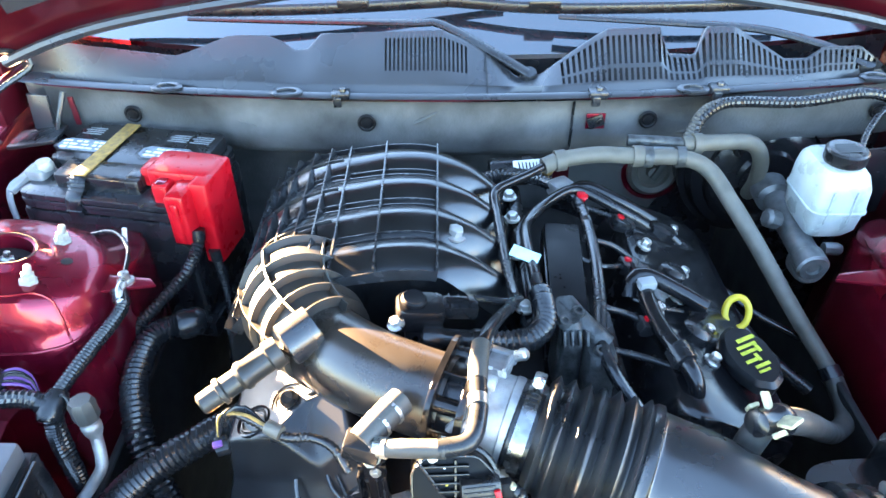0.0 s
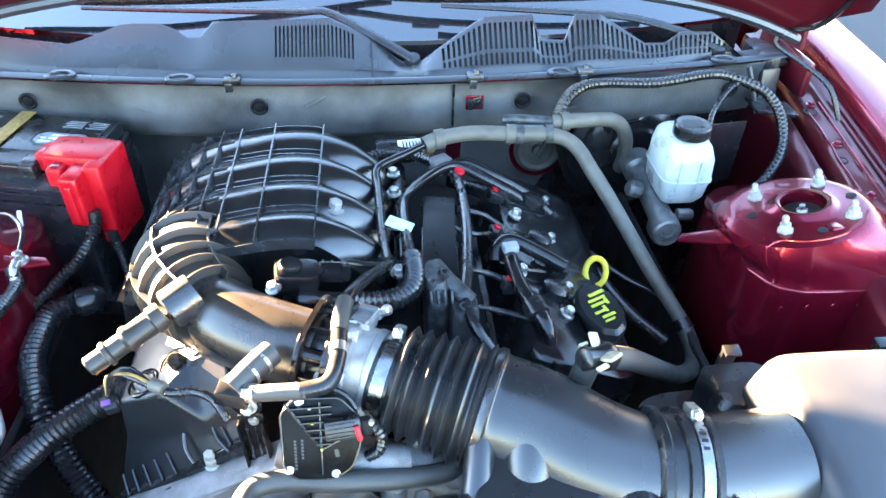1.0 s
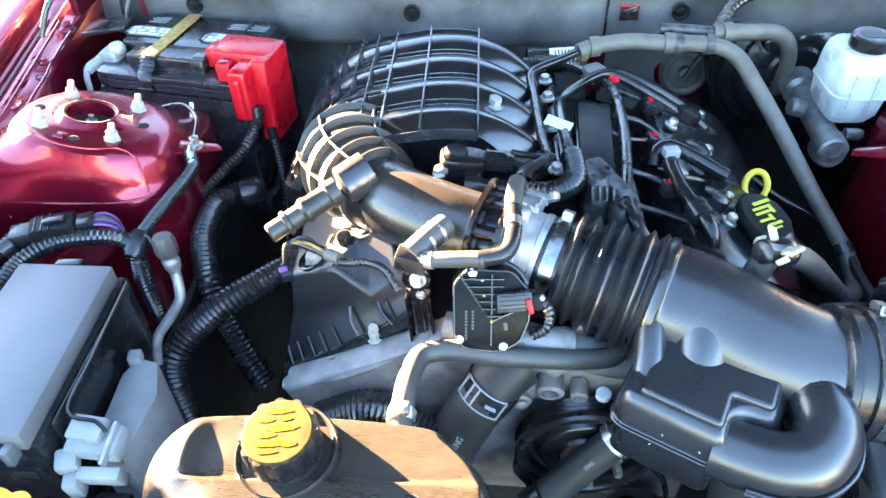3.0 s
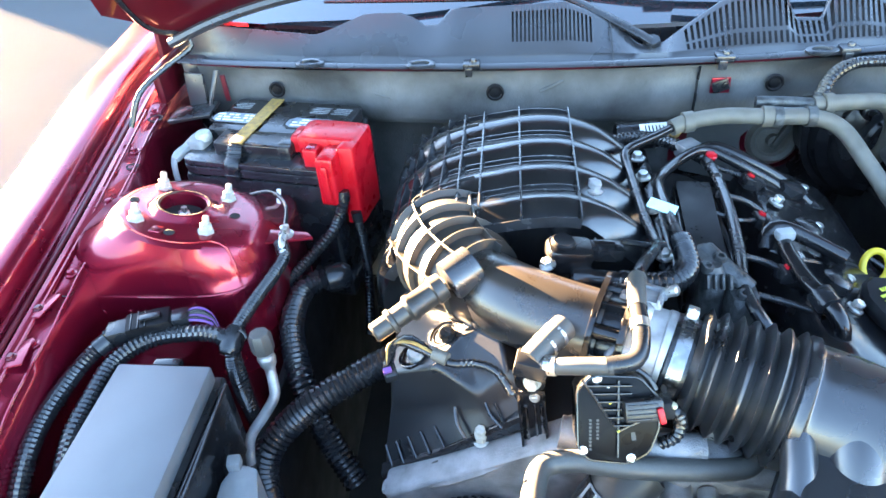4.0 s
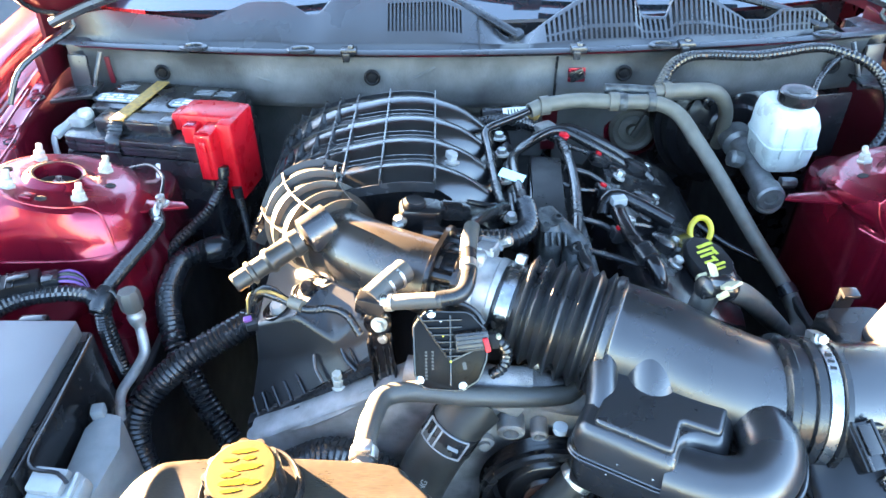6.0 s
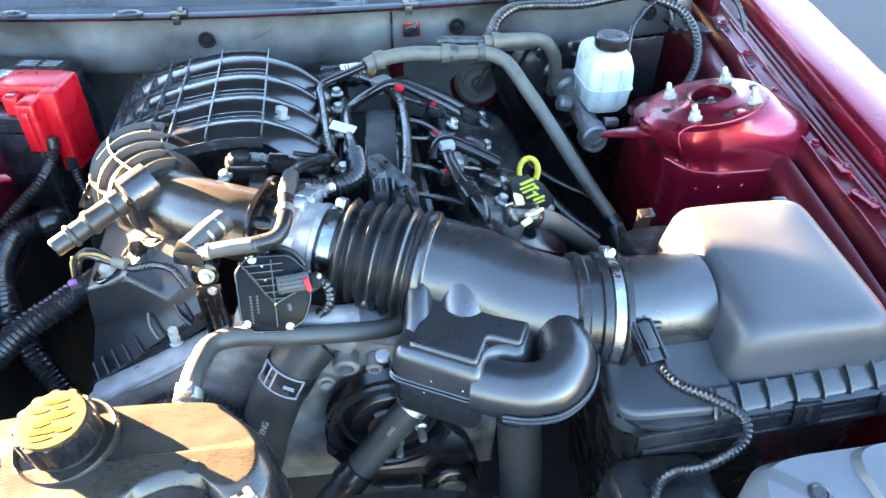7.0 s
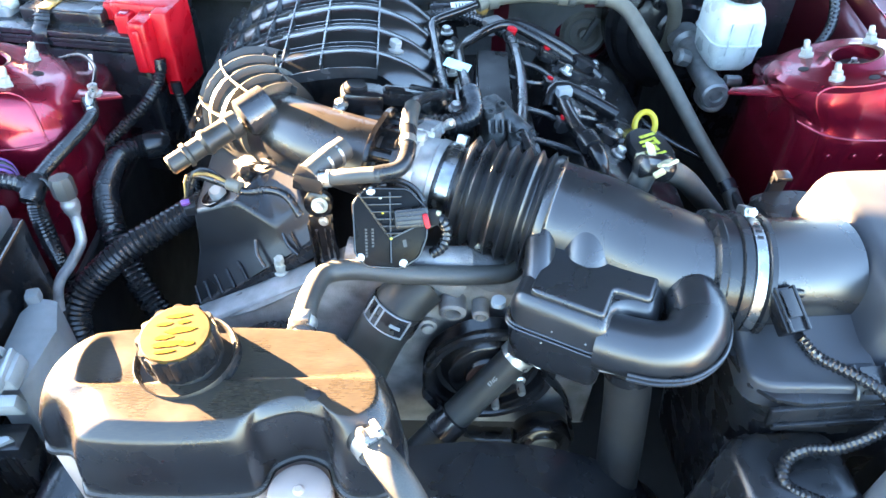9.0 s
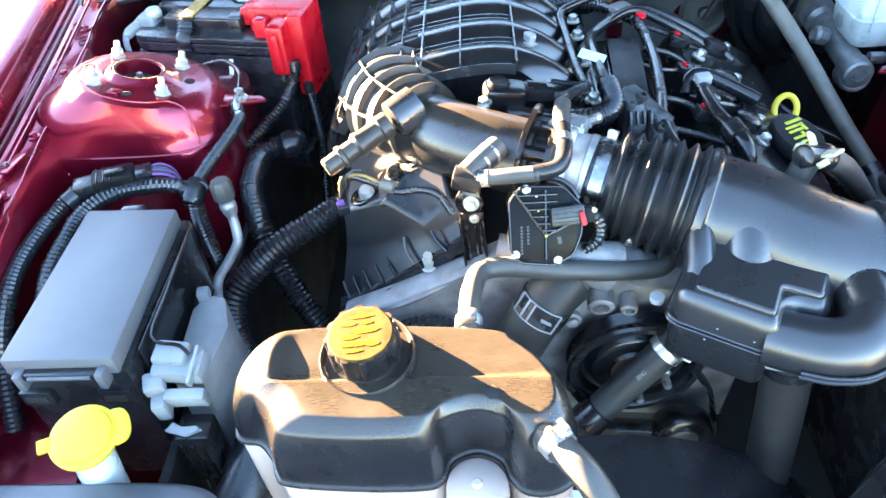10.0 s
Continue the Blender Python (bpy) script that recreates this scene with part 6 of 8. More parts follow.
for z in (-0.0115, 0.0115):
    part("white_line", tube([on_hose(a_, z) for a_ in range(-50, 51, 10)], 0.0016, 6, 0.006, flat=0.5), M["grey"], c, "white painted line")
for a_ in (-50, 10, 26, 50):
    part("white_line", tube([on_hose(a_, z) for z in (-0.0115, 0.0, 0.0115)], 0.0016, 6, 0.006, flat=0.5), M["grey"], c)
part("white_mark", tube([on_hose(a_, 0.0) for a_ in (-36, -26, -14)], 0.0035, 6, 0.006, flat=0.3), M["grey"], c)
part("sleeve", tube([(-0.115, 0.425, 0.715), (-0.15, 0.44, 0.735), (-0.19, 0.45, 0.735), (-0.24, 0.45, 0.71)], 0.022, 16, ridge=0.12, pitch=0.006), M["loom"], h2, "ribbed woven sleeve")
h3 = thing("bypass_hose", (0.04, 0.40, 0.60), "dusty black bypass hose below the resonator", "hose")
part("hose", tube([(0.112, 0.436, 0.762), (0.0805, 0.421, 0.727), (0.046, 0.410, 0.688), (0.012, 0.398, 0.650), (-0.04, 0.376, 0.600)], 0.0180, 22), M["dark_hose"], h3)
mcp = along((0.0835, 0.4225, 0.7305), (0.060, 0.4145, 0.704))
clip_ = part("spring_clip", lathe([(0.0185, -0.005), (0.0200, -0.005), (0.0200, 0.005), (0.0185, 0.005)], mcp, 24), M["zinc"], h3, "zinc spring clip with bent ears")
for a_, w_ in ((250, 0.016), (300, 0.020), (275, 0.010)):
    part("clip_ear", box((0.012, w_, 0.0025), mcp @ Matrix.Rotation(radians(a_), 4, "Z") @ pose(0.0245, 0, 0.004 - 0.0002 * (a_ - 250), 0, 25, a_ - 270), 0.0006), M["zinc"], clip_)
part("cuff", lathe([(0.0185, -0.014), (0.0215, -0.012), (0.0215, 0.012), (0.0185, 0.014)], along((0.006, 0.396, 0.644), (-0.04, 0.376, 0.600)), 24), M["gloss"], h3)
h4 = thing("upper_radiator_hose", (0.20, 0.34, 0.48), "thick black rubber radiator hose below the resonator", "hose")
part("hose", tube([(0.192, 0.385, 0.78), (0.199, 0.372, 0.70), (0.204, 0.355, 0.60), (0.208, 0.33, 0.48)], 0.0250, 24), M["void"], h4)
part("hose_clamp", lathe([(0.0252, -0.006), (0.0264, -0.006), (0.0264, 0.006), (0.0252, 0.006)], along((0.1942, 0.381, 0.755), (0.199, 0.372, 0.70)), 32), M["black"], h4)

def lettering(text, size, m, material, parent, name="lettering"):
    """Raised letters from the built-in font."""
    cu = bpy.data.curves.new("letters", "FONT")
    cu.body, cu.size, cu.extrude = text, size, 0.0003
    cu.align_x, cu.align_y = "CENTER", "CENTER"
    ob = bpy.data.objects.new("letters", cu)
    me = bpy.data.meshes.new_from_object(ob)
    b = bmesh.new()
    b.from_mesh(me)
    b.transform(m)
    bpy.data.objects.remove(ob)
    bpy.data.meshes.remove(me)
    bpy.data.curves.remove(cu)
    return part(name, b, material, parent)


def on_side(a, b, t, r, face_):
    """A pose on the outside of a straight hose stretch, x along it, z outwards."""
    a, b, f = Vector(a), Vector(b), Vector(face_)
    d = (b - a).normalized()
    z = (f - d * f.dot(d)).normalized()
    y = z.cross(d)
    m = Matrix((d, y, z)).transposed().to_4x4()
    return Matrix.Translation(a.lerp(b, t) + z * r) @ m


lettering("ENG", 0.010, on_side((-0.090, 0.433, 0.70), (-0.070, 0.4385, 0.75), 0.62, 0.0296, (0.0, -0.75, 0.66)), M["grey"], h2)
lettering("ENG", 0.0065, on_side((0.046, 0.410, 0.688), (0.0805, 0.421, 0.727), 0.42, 0.0183, (0.0, -0.6, 0.8)), M["grey"], h3)

# fan shroud
b = bmesh.new()
rings = []
for i in range(25):
    a = radians(20 + 140 * i / 24)
    cxv, szv = math.cos(a), math.sin(a)
    r0 = 0.30
    rings.append([Vector((0.02 + r0 * cxv * k, y, 0.36 + r0 * szv * k)) for k, y in ((1.0, 0.36), (1.02, 0.335), (1.02, 0.26), (1.08, 0.22), (1.10, 0.12))])
skin(b, rings, closed=False)
bmesh.ops.solidify(b, geom=b.faces[:], thickness=0.004)
shroud = thing("fan_shroud", (0.02, 0.25, 0.40), "black plastic radiator fan shroud", "fan shroud")
part("arch", b, M["duct"], shroud)
part("top_plate", prism([(-0.42, 0.10), (0.50, 0.10), (0.50, 0.20), (0.32, 0.225), (-0.30, 0.225), (-0.42, 0.20)], 0.655, 0.665, bevel=0.003), M["duct"], shroud)
part("label_plate", prism([(-0.075, 0.22), (0.03, 0.22), (0.035, 0.30), (-0.06, 0.305)], 0.655, 0.663, bevel=0.002), M["duct"], shroud)
part("warning_label", box((0.058, 0.045, 0.0006), pose(-0.018, 0.270, 0.664, 0), 0), M["label"], shroud, "white warning label")
part("label_mark", box((0.014, 0.012, 0.0006), pose(-0.008, 0.281, 0.665), 0), M["signal_red"], shroud)
part("label_mark", box((0.014, 0.010, 0.0006), pose(-0.008, 0.265, 0.665), 0), M["black"], shroud)
part("orange_panel", box((0.014, 0.045, 0.0006), pose(-0.055, 0.270, 0.6645), 0), M["orange"], shroud)


# ---- battery ----
bat = thing("battery", (-0.51, 0.97, 0.70), "black car battery with silver labels and brown hold-down strap", "battery")
BT = Matrix.Translation((-0.520, 0.899, 0)) @ Matrix.Rotation(radians(-11), 4, "Z")


def slab(x0, x1, y0, y1, z0, z1, power=12, round_=0.004, bm=None, m=BT):
    """A block with rounded corners and a rolled top edge."""
    cx, cy, hx_, hy_ = (x0 + x1) / 2, (y0 + y1) / 2, (x1 - x0) / 2, (y1 - y0) / 2
    return stack([(cx, cy, z0, hx_, hy_, power), (cx, cy, z1 - round_, hx_, hy_, power), (cx, cy, z1 - round_ * 0.3, hx_ - round_ * 0.3, hy_ - round_ * 0.3, power), (cx, cy, z1, hx_ - round_, hy_ - round_, power)], m, bm, 64)


part("case", slab(-0.118, 0.118, 0.003, 0.172, 0.70, 0.876), M["black"], bat, "black case, half hidden by its jacket")
part("jacket", slab(-0.124, 0.124, -0.003, 0.176, 0.70, 0.868, 14, 0.006), M["rubber"], bat, "soft black insulating jacket")
for z0, z1, g_ in ((0.870, 0.8765, 0.0), (0.878, 0.8835, 0.001), (0.885, 0.8925, 0.0)):
    part("rim", slab(-0.121 - g_, 0.121 + g_, -0.001 - g_, 0.174, z0, z1, 14, 0.0016), M["satin"], bat)
lid = part("lid", slab(-0.108, 0.112, 0.062, 0.170, 0.890, 0.911, 14, 0.003), M["black"], bat, "raised black lid")
part("front_lid", slab(-0.073, 0.052, 0.021, 0.066, 0.890, 0.913, 14, 0.003), M["black"], bat)
part("vent_plug", slab(0.030, 0.050, 0.030, 0.062, 0.9125, 0.9140, 8, 0.001), M["gloss"], bat)
for x, y in ((-0.076, 0.102), (0.052, 0.100)):
    oct_ = [(x + sx * u, y + sy * v) for sx, sy, u, v in ((-1, -1, 0.032, 0.019), (1, -1, 0.032, 0.019), (1, -1, 0.043, 0.009), (1, 1, 0.043, 0.009), (1, 1, 0.032, 0.019), (-1, 1, 0.032, 0.019), (-1, 1, 0.043, 0.009), (-1, -1, 0.043, 0.009))]
    part("label_frame", prism(oct_, 0.9112, 0.9120, BT, 0), M["gloss"], lid)
    small = [(x + (px - x) * 0.90, y + (py - y) * 0.82) for px, py in oct_]
    lab = part("label", prism(small, 0.9121, 0.9126, BT, 0), M["label_grey"], lid, "silver label with rubbed print")
    rnd = random.Random(int(x * 1000))
    for k in range(3):
        for j in range(5):
            if rnd.random() < 0.8:
                part("print_bar", box((rnd.uniform(0.006, 0.014), rnd.uniform(0.003, 0.0055), 0.0003), BT @ pose(x - 0.028 + 0.014 * j + rnd.uniform(-0.003, 0.003), y + 0.008 - 0.0085 * k, 0.9128), 0), M["label"], lab)
for x0 in (-0.085, 0.050, 0.085):
    for k in range(4):
        part("print_bar", box((0.030 - 0.003 * (k % 2), 0.0022, 0.0004), BT @ pose(x0 + (0.002 if k % 2 else 0), 0.136 + 0.0055 * k, 0.9113), 0), M["grey"], lid)
part("strap", box((0.022, 0.145, 0.0025), BT @ pose(-0.034, 0.0945, 0.9145), 0.001), M["tan"], bat, "worn brown plastic hold-down strap")
part("strap_web", tube([BT @ Vector(q) for q in ((-0.034, 0.030, 0.914), (-0.034, 0.019, 0.910), (-0.034, 0.012, 0.900), (-0.034, 0.001, 0.894), (-0.034, -0.004, 0.885), (-0.034, -0.005, 0.866))], 0.0115, 10, 0.003, flat=0.14), M["rubber"], bat, "ribbed black webbing")
for k in range(9):
    t = k / 8
    part("web_rib", box((0.0235, 0.0022, 0.0018), BT @ pose(-0.034, 0.0165 - 0.0225 * t, 0.9125 - 0.037 * t, -52), 0.0004), M["black"], bat)
neg = part("negative_clamp", slab(-0.128, -0.098, 0.030, 0.062, 0.890, 0.906, 5, 0.004), M["grey"], bat, "pale oxidised terminal clamp")
part("clamp_post", lathe([(0.012, 0), (0.0125, 0.006), (0.010, 0.012), (0.0, 0.013)], BT @ pose(-0.104, 0.048, 0.902), 16), M["stud"], neg)
part("clamp_wing", box((0.014, 0.052, 0.009), BT @ pose(-0.128, 0.030, 0.894, 18, 0, -18), 0.003), M["grey"], neg)
part("lead", tube([BT @ Vector(q) for q in ((-0.128, 0.030, 0.896), (-0.1365, 0.016, 0.892), (-0.1385, 0.006, 0.880), (-0.137, 0.000, 0.850), (-0.137, 0.000, 0.82))], 0.0062, 10, flat=0.6), M["grey"], neg, "pale grounding strap")
red = part("positive_cover", slab(0.060, 0.152, 0.030, 0.090, 0.890, 0.928, 7, 0.006), M["signal_red"], bat, "bright red terminal cover")
for name, dims in (("cover_nose", (0.045, 0.075, 0.040, 0.078, 0.897, 0.922, 5, 0.005)), ("cover_flank", (0.130, 0.156, 0.012, 0.090, 0.800, 0.926, 8, 0.005)), ("cover_leg", (0.106, 0.134, -0.012, 0.040, 0.846, 0.920, 8, 0.007)), ("leg_rib", (0.114, 0.126, -0.016, 0.010, 0.852, 0.910, 5, 0.006))):
    part(name, slab(*dims), M["signal_red"], red)
part("cover_latch", slab(0.078, 0.101, 0.010, 0.036, 0.882, 0.919, 6, 0.004), M["signal_red"], red)
part("latch_slot", slab(0.083, 0.096, 0.014, 0.030, 0.9185, 0.9200, 6, 0.0005), M["red"], red)
part("tray", box((0.27, 0.20, 0.03), BT @ pose(0, 0.085, 0.69), 0.006), M["black"], bat)

# cable from the battery and the looms beside it
def loom(name, pts, r, label, ridge=0.16, pitch=0.0055, mat="loom", cat="wiring loom", group="wiring looms"):
    th = thing(name, pts[0], label, cat, group)
    part("conduit", tube(pts, r, 14, 0.006, ridge, pitch), M[mat], th, "", 18)
    a, b = Vector(pts[0]), Vector(pts[1])
    part("end_tape", tube([a - (b - a) * 0.05, a + (b - a).normalized() * 0.014], r * 1.06, 14), M["rubber"], th, "black cloth tape")
    return th


loom("battery_cable", [(-0.386, 0.874, 0.862), (-0.386, 0.870, 0.848), (-0.393, 0.854, 0.830), (-0.402, 0.830, 0.818), (-0.428, 0.802, 0.800), (-0.451, 0.776, 0.785), (-0.468, 0.755, 0.765), (-0.475, 0.73, 0.72)], 0.0088, "black corrugated battery cable hanging from the red cover")
loom("battery_cable", [(-0.374, 0.882, 0.82), (-0.370, 0.88, 0.76), (-0.368, 0.865, 0.70), (-0.372, 0.835, 0.62)], 0.0075, "thick black corrugated cable dropping beside the battery")
loom("ground_cable", [(-0.440, 0.742, 0.872), (-0.433, 0.727, 0.862), (-0.440, 0.700, 0.855), (-0.450, 0.672, 0.850), (-0.460, 0.635, 0.846), (-0.467, 0.606, 0.840), (-0.469, 0.590, 0.820), (-0.466, 0.580, 0.78), (-0.458, 0.575, 0.70)], 0.0085, "black corrugated lead beside the strut tower", 0.14, 0.004)
big = thing("large_loom", (-0.42, 0.68, 0.70), "wide black corrugated loom going down behind the engine", "wiring loom", "wiring looms")
part("conduit", tube([(-0.395, 0.785, 0.775), (-0.412, 0.782, 0.775), (-0.432, 0.765, 0.774), (-0.438, 0.735, 0.770), (-0.433, 0.688, 0.765), (-0.413, 0.634, 0.75), (-0.398, 0.608, 0.725), (-0.375, 0.58, 0.69), (-0.34, 0.55, 0.64)], 0.0170, 18, ridge=0.15, pitch=0.0068), M["loom"], big, "", 18)
part("taped_end", lathe([(0.019, 0), (0.020, 0.004), (0.020, 0.022), (0.017, 0.028), (0.012, 0.034)], along((-0.404, 0.784, 0.775), (-0.36, 0.80, 0.775)), 18), M["rubber"], big, "taped loom end")
frl = thing("front_loom", (-0.36, 0.57, 0.70), "black corrugated loom curving below the valve cover", "wiring loom", "wiring looms")
part("conduit", tube([(-0.229, 0.619, 0.828), (-0.265, 0.610, 0.813), (-0.297, 0.604, 0.798), (-0.328, 0.595, 0.784), (-0.372, 0.576, 0.766), (-0.412, 0.557, 0.738), (-0.434, 0.535, 0.715), (-0.440, 0.518, 0.68), (-0.43, 0.50, 0.62)], 0.0180, 18, ridge=0.15, pitch=0.0065), M["loom"], frl, "", 18)
part("tape_wrap", tube([(-0.236, 0.617, 0.825), (-0.255, 0.612, 0.817)], 0.0185, 14), M["rubber"], frl)
loom("side_loom", [(-0.467, 0.600, 0.838), (-0.490, 0.603, 0.846), (-0.517, 0.600, 0.849), (-0.557, 0.591, 0.848), (-0.587, 0.560, 0.845), (-0.594, 0.512, 0.84), (-0.596, 0.459, 0.83), (-0.593, 0.41, 0.80), (-0.585, 0.36, 0.76)], 0.0105, "black corrugated loom along the fuse box")
loom("side_loom", [(-0.604, 0.583, 0.853), (-0.616, 0.570, 0.848), (-0.628, 0.542, 0.842), (-0.634, 0.486, 0.838), (-0.629, 0.434, 0.83), (-0.622, 0.38, 0.80), (-0.615, 0.33, 0.74)], 0.0105, "black corrugated loom along the inner apron")
loom("branch_loom", [(-0.470, 0.598, 0.832), (-0.466, 0.590, 0.80), (-0.462, 0.582, 0.76), (-0.455, 0.57, 0.70)], 0.0090, "black taped loom branch going down", 0.10)
con = thing("harness_connector", (-0.565, 0.605, 0.83), "black harness connector with purple and grey wires", "connector")
mk = pose(-0.562, 0.606, 0.856, 0, 0, 20)
part("shell", box((0.050, 0.030, 0.024), mk, 0.004), M["matt"], con)
part("shell_half", box((0.026, 0.025, 0.020), mk @ pose(-0.034, 0, -0.001), 0.003), M["black"], con)
part("shell_end", box((0.022, 0.022, 0.018), mk @ pose(0.034, 0, -0.001), 0.003), M["black"], con)
part("latch", box((0.024, 0.010, 0.005), mk @ pose(0.004, -0.002, 0.0145), 0.002), M["gloss"], con)
for k in range(3):
    part("shell_groove", box((0.0016, 0.030, 0.003), mk @ pose(-0.018 + 0.008 * k, 0, 0.0115), 0.0005), M["gloss"], con)
for k, mt in enumerate(("purple", "black", "purple", "hose", "black", "purple")):
    j = 0.0035 * (k - 2.5)
    part("wire", tube([mk @ Vector((0.043, j, 0.002)), mk @ Vector((0.054, j * 1.3, 0.001)), mk @ Vector((0.068, j - 0.008, -0.004)), (-0.480, 0.604 + 0.3 * j, 0.842)], 0.0017, 6), M[mt], con)
    if k % 2 == 0:
        part("wire", tube([mk @ Vector((-0.046, j, 0)), mk @ Vector((-0.052, j * 1.2, 0.001)), (-0.606, 0.582 + 0.5 * j, 0.853)], 0.0019, 6), M["tan"] if k == 2 else M[mt], con)
tape = thing("taped_junction", (-0.468, 0.600, 0.82), "black cloth-taped junction of the wiring looms", "wiring junction")
part("wrap", lathe([(0.010, -0.016), (0.0135, -0.010), (0.014, 0.008), (0.010, 0.018)], along((-0.468, 0.600, 0.836), (-0.464, 0.622, 0.846)), 14, wave=0.05, waves=5), M["rubber"], tape)
part("tail", tube([(-0.472, 0.602, 0.842), (-0.455, 0.606, 0.848), (-0.448, 0.60, 0.842)], 0.0022, 6), M["rubber"], tape)
# grounding lug by the tower
lug = thing("ground_lug", (-0.440, 0.755, 0.87), "pale crimped ground lug on the strut tower tab", "ground lug")
part("eyelet", lathe([(0.010, 0), (0.010, 0.003), (0.006, 0.004), (0.006, 0.014), (0.004, 0.015)], pose(-0.436, 0.757, 0.872), 12), M["zinc"], lug)
part("crimp", tube([(-0.436, 0.75, 0.877), (-0.437, 0.738, 0.875), (-0.434, 0.728, 0.866)], 0.0055, 10), M["zinc"], lug)
part("lead", tube([(-0.438, 0.765, 0.880), (-0.445, 0.800, 0.888), (-0.475, 0.835, 0.888), (-0.52, 0.845, 0.875)], 0.003, 8), M["rubber"], lug)
solo("cable_tie", box((0.006, 0.004, 0.035), pose(-0.475, 0.855, 0.862, 0, 12, 10), 0.0015), M["label"], "white nylon cable tie", "cable tie")

# ---- air conditioning line ----
acl = thing("refrigerant_line", (-0.41, 0.56, 0.70), "bare aluminium refrigerant line with grey service cap", "pipe")
part("pipe", tube([(-0.4245, 0.585, 0.842), (-0.421, 0.579, 0.815), (-0.4165, 0.566, 0.795), (-0.418, 0.560, 0.785), (-0.432, 0.550, 0.765), (-0.446, 0.536, 0.748), (-0.449, 0.522, 0.725), (-0.448, 0.51, 0.68)], lambda t: 0.0095 if t < 0.13 else 0.0062, 14), M["alu"], acl, "bright aluminium pipe")
part("crimp", lathe([(0.0098, 0), (0.0104, 0.002), (0.0104, 0.006), (0.0092, 0.008)], along((-0.4225, 0.5815, 0.825), (-0.4245, 0.585, 0.842)), 16), M["alu"], acl)
part("service_cap", lathe([(0.012, 0), (0.0132, 0.004), (0.0132, 0.022), (0.011, 0.026), (0.0, 0.027)], along((-0.424, 0.584, 0.838), (-0.4275, 0.590, 0.90)), 8), M["hose"], acl, "grey hexagonal cap")

# ---- fuse box ----
fb = thing("fuse_box", (-0.51, 0.43, 0.60), "black fuse box with smooth grey lid", "fuse box")
part("lid", prism([(-0.566, 0.322), (-0.458, 0.322), (-0.461, 0.535), (-0.566, 0.538)], 0.842, 0.866, bevel=0.004), M["lid"], fb, "smooth grey-black lid")
part("base", prism([(-0.572, 0.324), (-0.452, 0.324), (-0.452, 0.540), (-0.572, 0.542)], 0.66, 0.845, bevel=0.005), M["black"], fb, "black base")
part("side_rail", box((0.004, 0.17, 0.10), pose(-0.446, 0.43, 0.80), 0.0015), M["gloss"], fb)
part("rail_edge", tube([(-0.443, 0.52, 0.855), (-0.440, 0.42, 0.853), (-0.438, 0.360, 0.850), (-0.41, 0.352, 0.846), (-0.40, 0.345, 0.840)], 0.002, 6), M["gloss"], fb)
part("latch", box((0.075, 0.010, 0.008), pose(-0.51, 0.318, 0.850), 0.002), M["black"], fb)
part("latch_slot", box((0.06, 0.004, 0.003), pose(-0.51, 0.3125, 0.851), 0.0005), M["lid"], fb)
part("back_clip", box((0.030, 0.010, 0.012), pose(-0.515, 0.545, 0.856), 0.002), M["gloss"], fb)
for x in (-0.550, -0.472):
    fc_ = part("front_clip", box((0.032, 0.008, 0.020), pose(x, 0.3205, 0.812), 0.002), M["black"], fb)
    part("clip_slot", box((0.022, 0.003, 0.009), pose(x, 0.3165, 0.812), 0.001), M["void"], fc_)
for x in (-0.549, -0.471):
    part("latch_arm", box((0.008, 0.014, 0.020), pose(x, 0.3165, 0.846), 0.002), M["lid"], fb)
part("side_clip", box((0.006, 0.020, 0.030), pose(-0.449, 0.46, 0.825), 0.002), M["black"], fb)
# pale grey bracket and connector block beside it
br = thing("grey_connector_block", (-0.40, 0.40, 0.66), "pale grey plastic connector block beside the fuse box", "connector")
part("fin", prism([(-0.436, 0.352), (-0.400, 0.345), (-0.392, 0.420), (-0.406, 0.462), (-0.430, 0.468), (-0.440, 0.445)], 0.66, 0.795, bevel=0.006), M["grey"], br)
part("fin_tip", box((0.014, 0.014, 0.014), pose(-0.430, 0.463, 0.799, 0, 0, 10), 0.003), M["grey"], br)
head = part("head", box((0.050, 0.030, 0.022), pose(-0.414, 0.346, 0.822, 12, 0, -4), 0.005), M["grey"], br)
part("head_step", box((0.034, 0.024, 0.012), pose(-0.420, 0.350, 0.836, 12, 0, -8), 0.004), M["grey"], head)
part("head_rib", box((0.004, 0.040, 0.010), pose(-0.396, 0.338, 0.832, 14, 0, -4), 0.0015), M["grey"], head)
part("ear", box((0.020, 0.020, 0.016), pose(-0.438, 0.330, 0.815, 12, 0, 18), 0.004), M["grey"], br)
part("ear", box((0.014, 0.016, 0.030), pose(-0.434, 0.318, 0.793, 10, 0, 12), 0.004), M["grey"], br)
part("front_face", box((0.040, 0.012, 0.024), pose(-0.408, 0.324, 0.800, 16), 0.003), M["grey"], br)
part("head_bolt", lathe([(0.008, 0), (0.008, 0.003), (0.005, 0.004), (0.0, 0.005)], pose(-0.412, 0.344, 0.835, 12), 12), M["grey"], br)
part("plug", box((0.034, 0.030, 0.08), pose(-0.405, 0.308, 0.735), 0.004), M["black"], br)
part("plug_tab", prism([(-0.018, -0.004), (0.004, -0.007), (0.017, 0.002), (0.012, 0.005), (-0.002, 0.001), (-0.012, 0.006)], 0, 0.010, pose(-0.412, 0.304, 0.772, 20, 0, -8), 0.001), M["grey"], br, "bent pale locking tab")
for k in range(3):
    part("plug_rib", box((0.003, 0.003, 0.060), pose(-0.416 + 0.010 * k, 0.2925, 0.735), 0.001), M["gloss"], br)
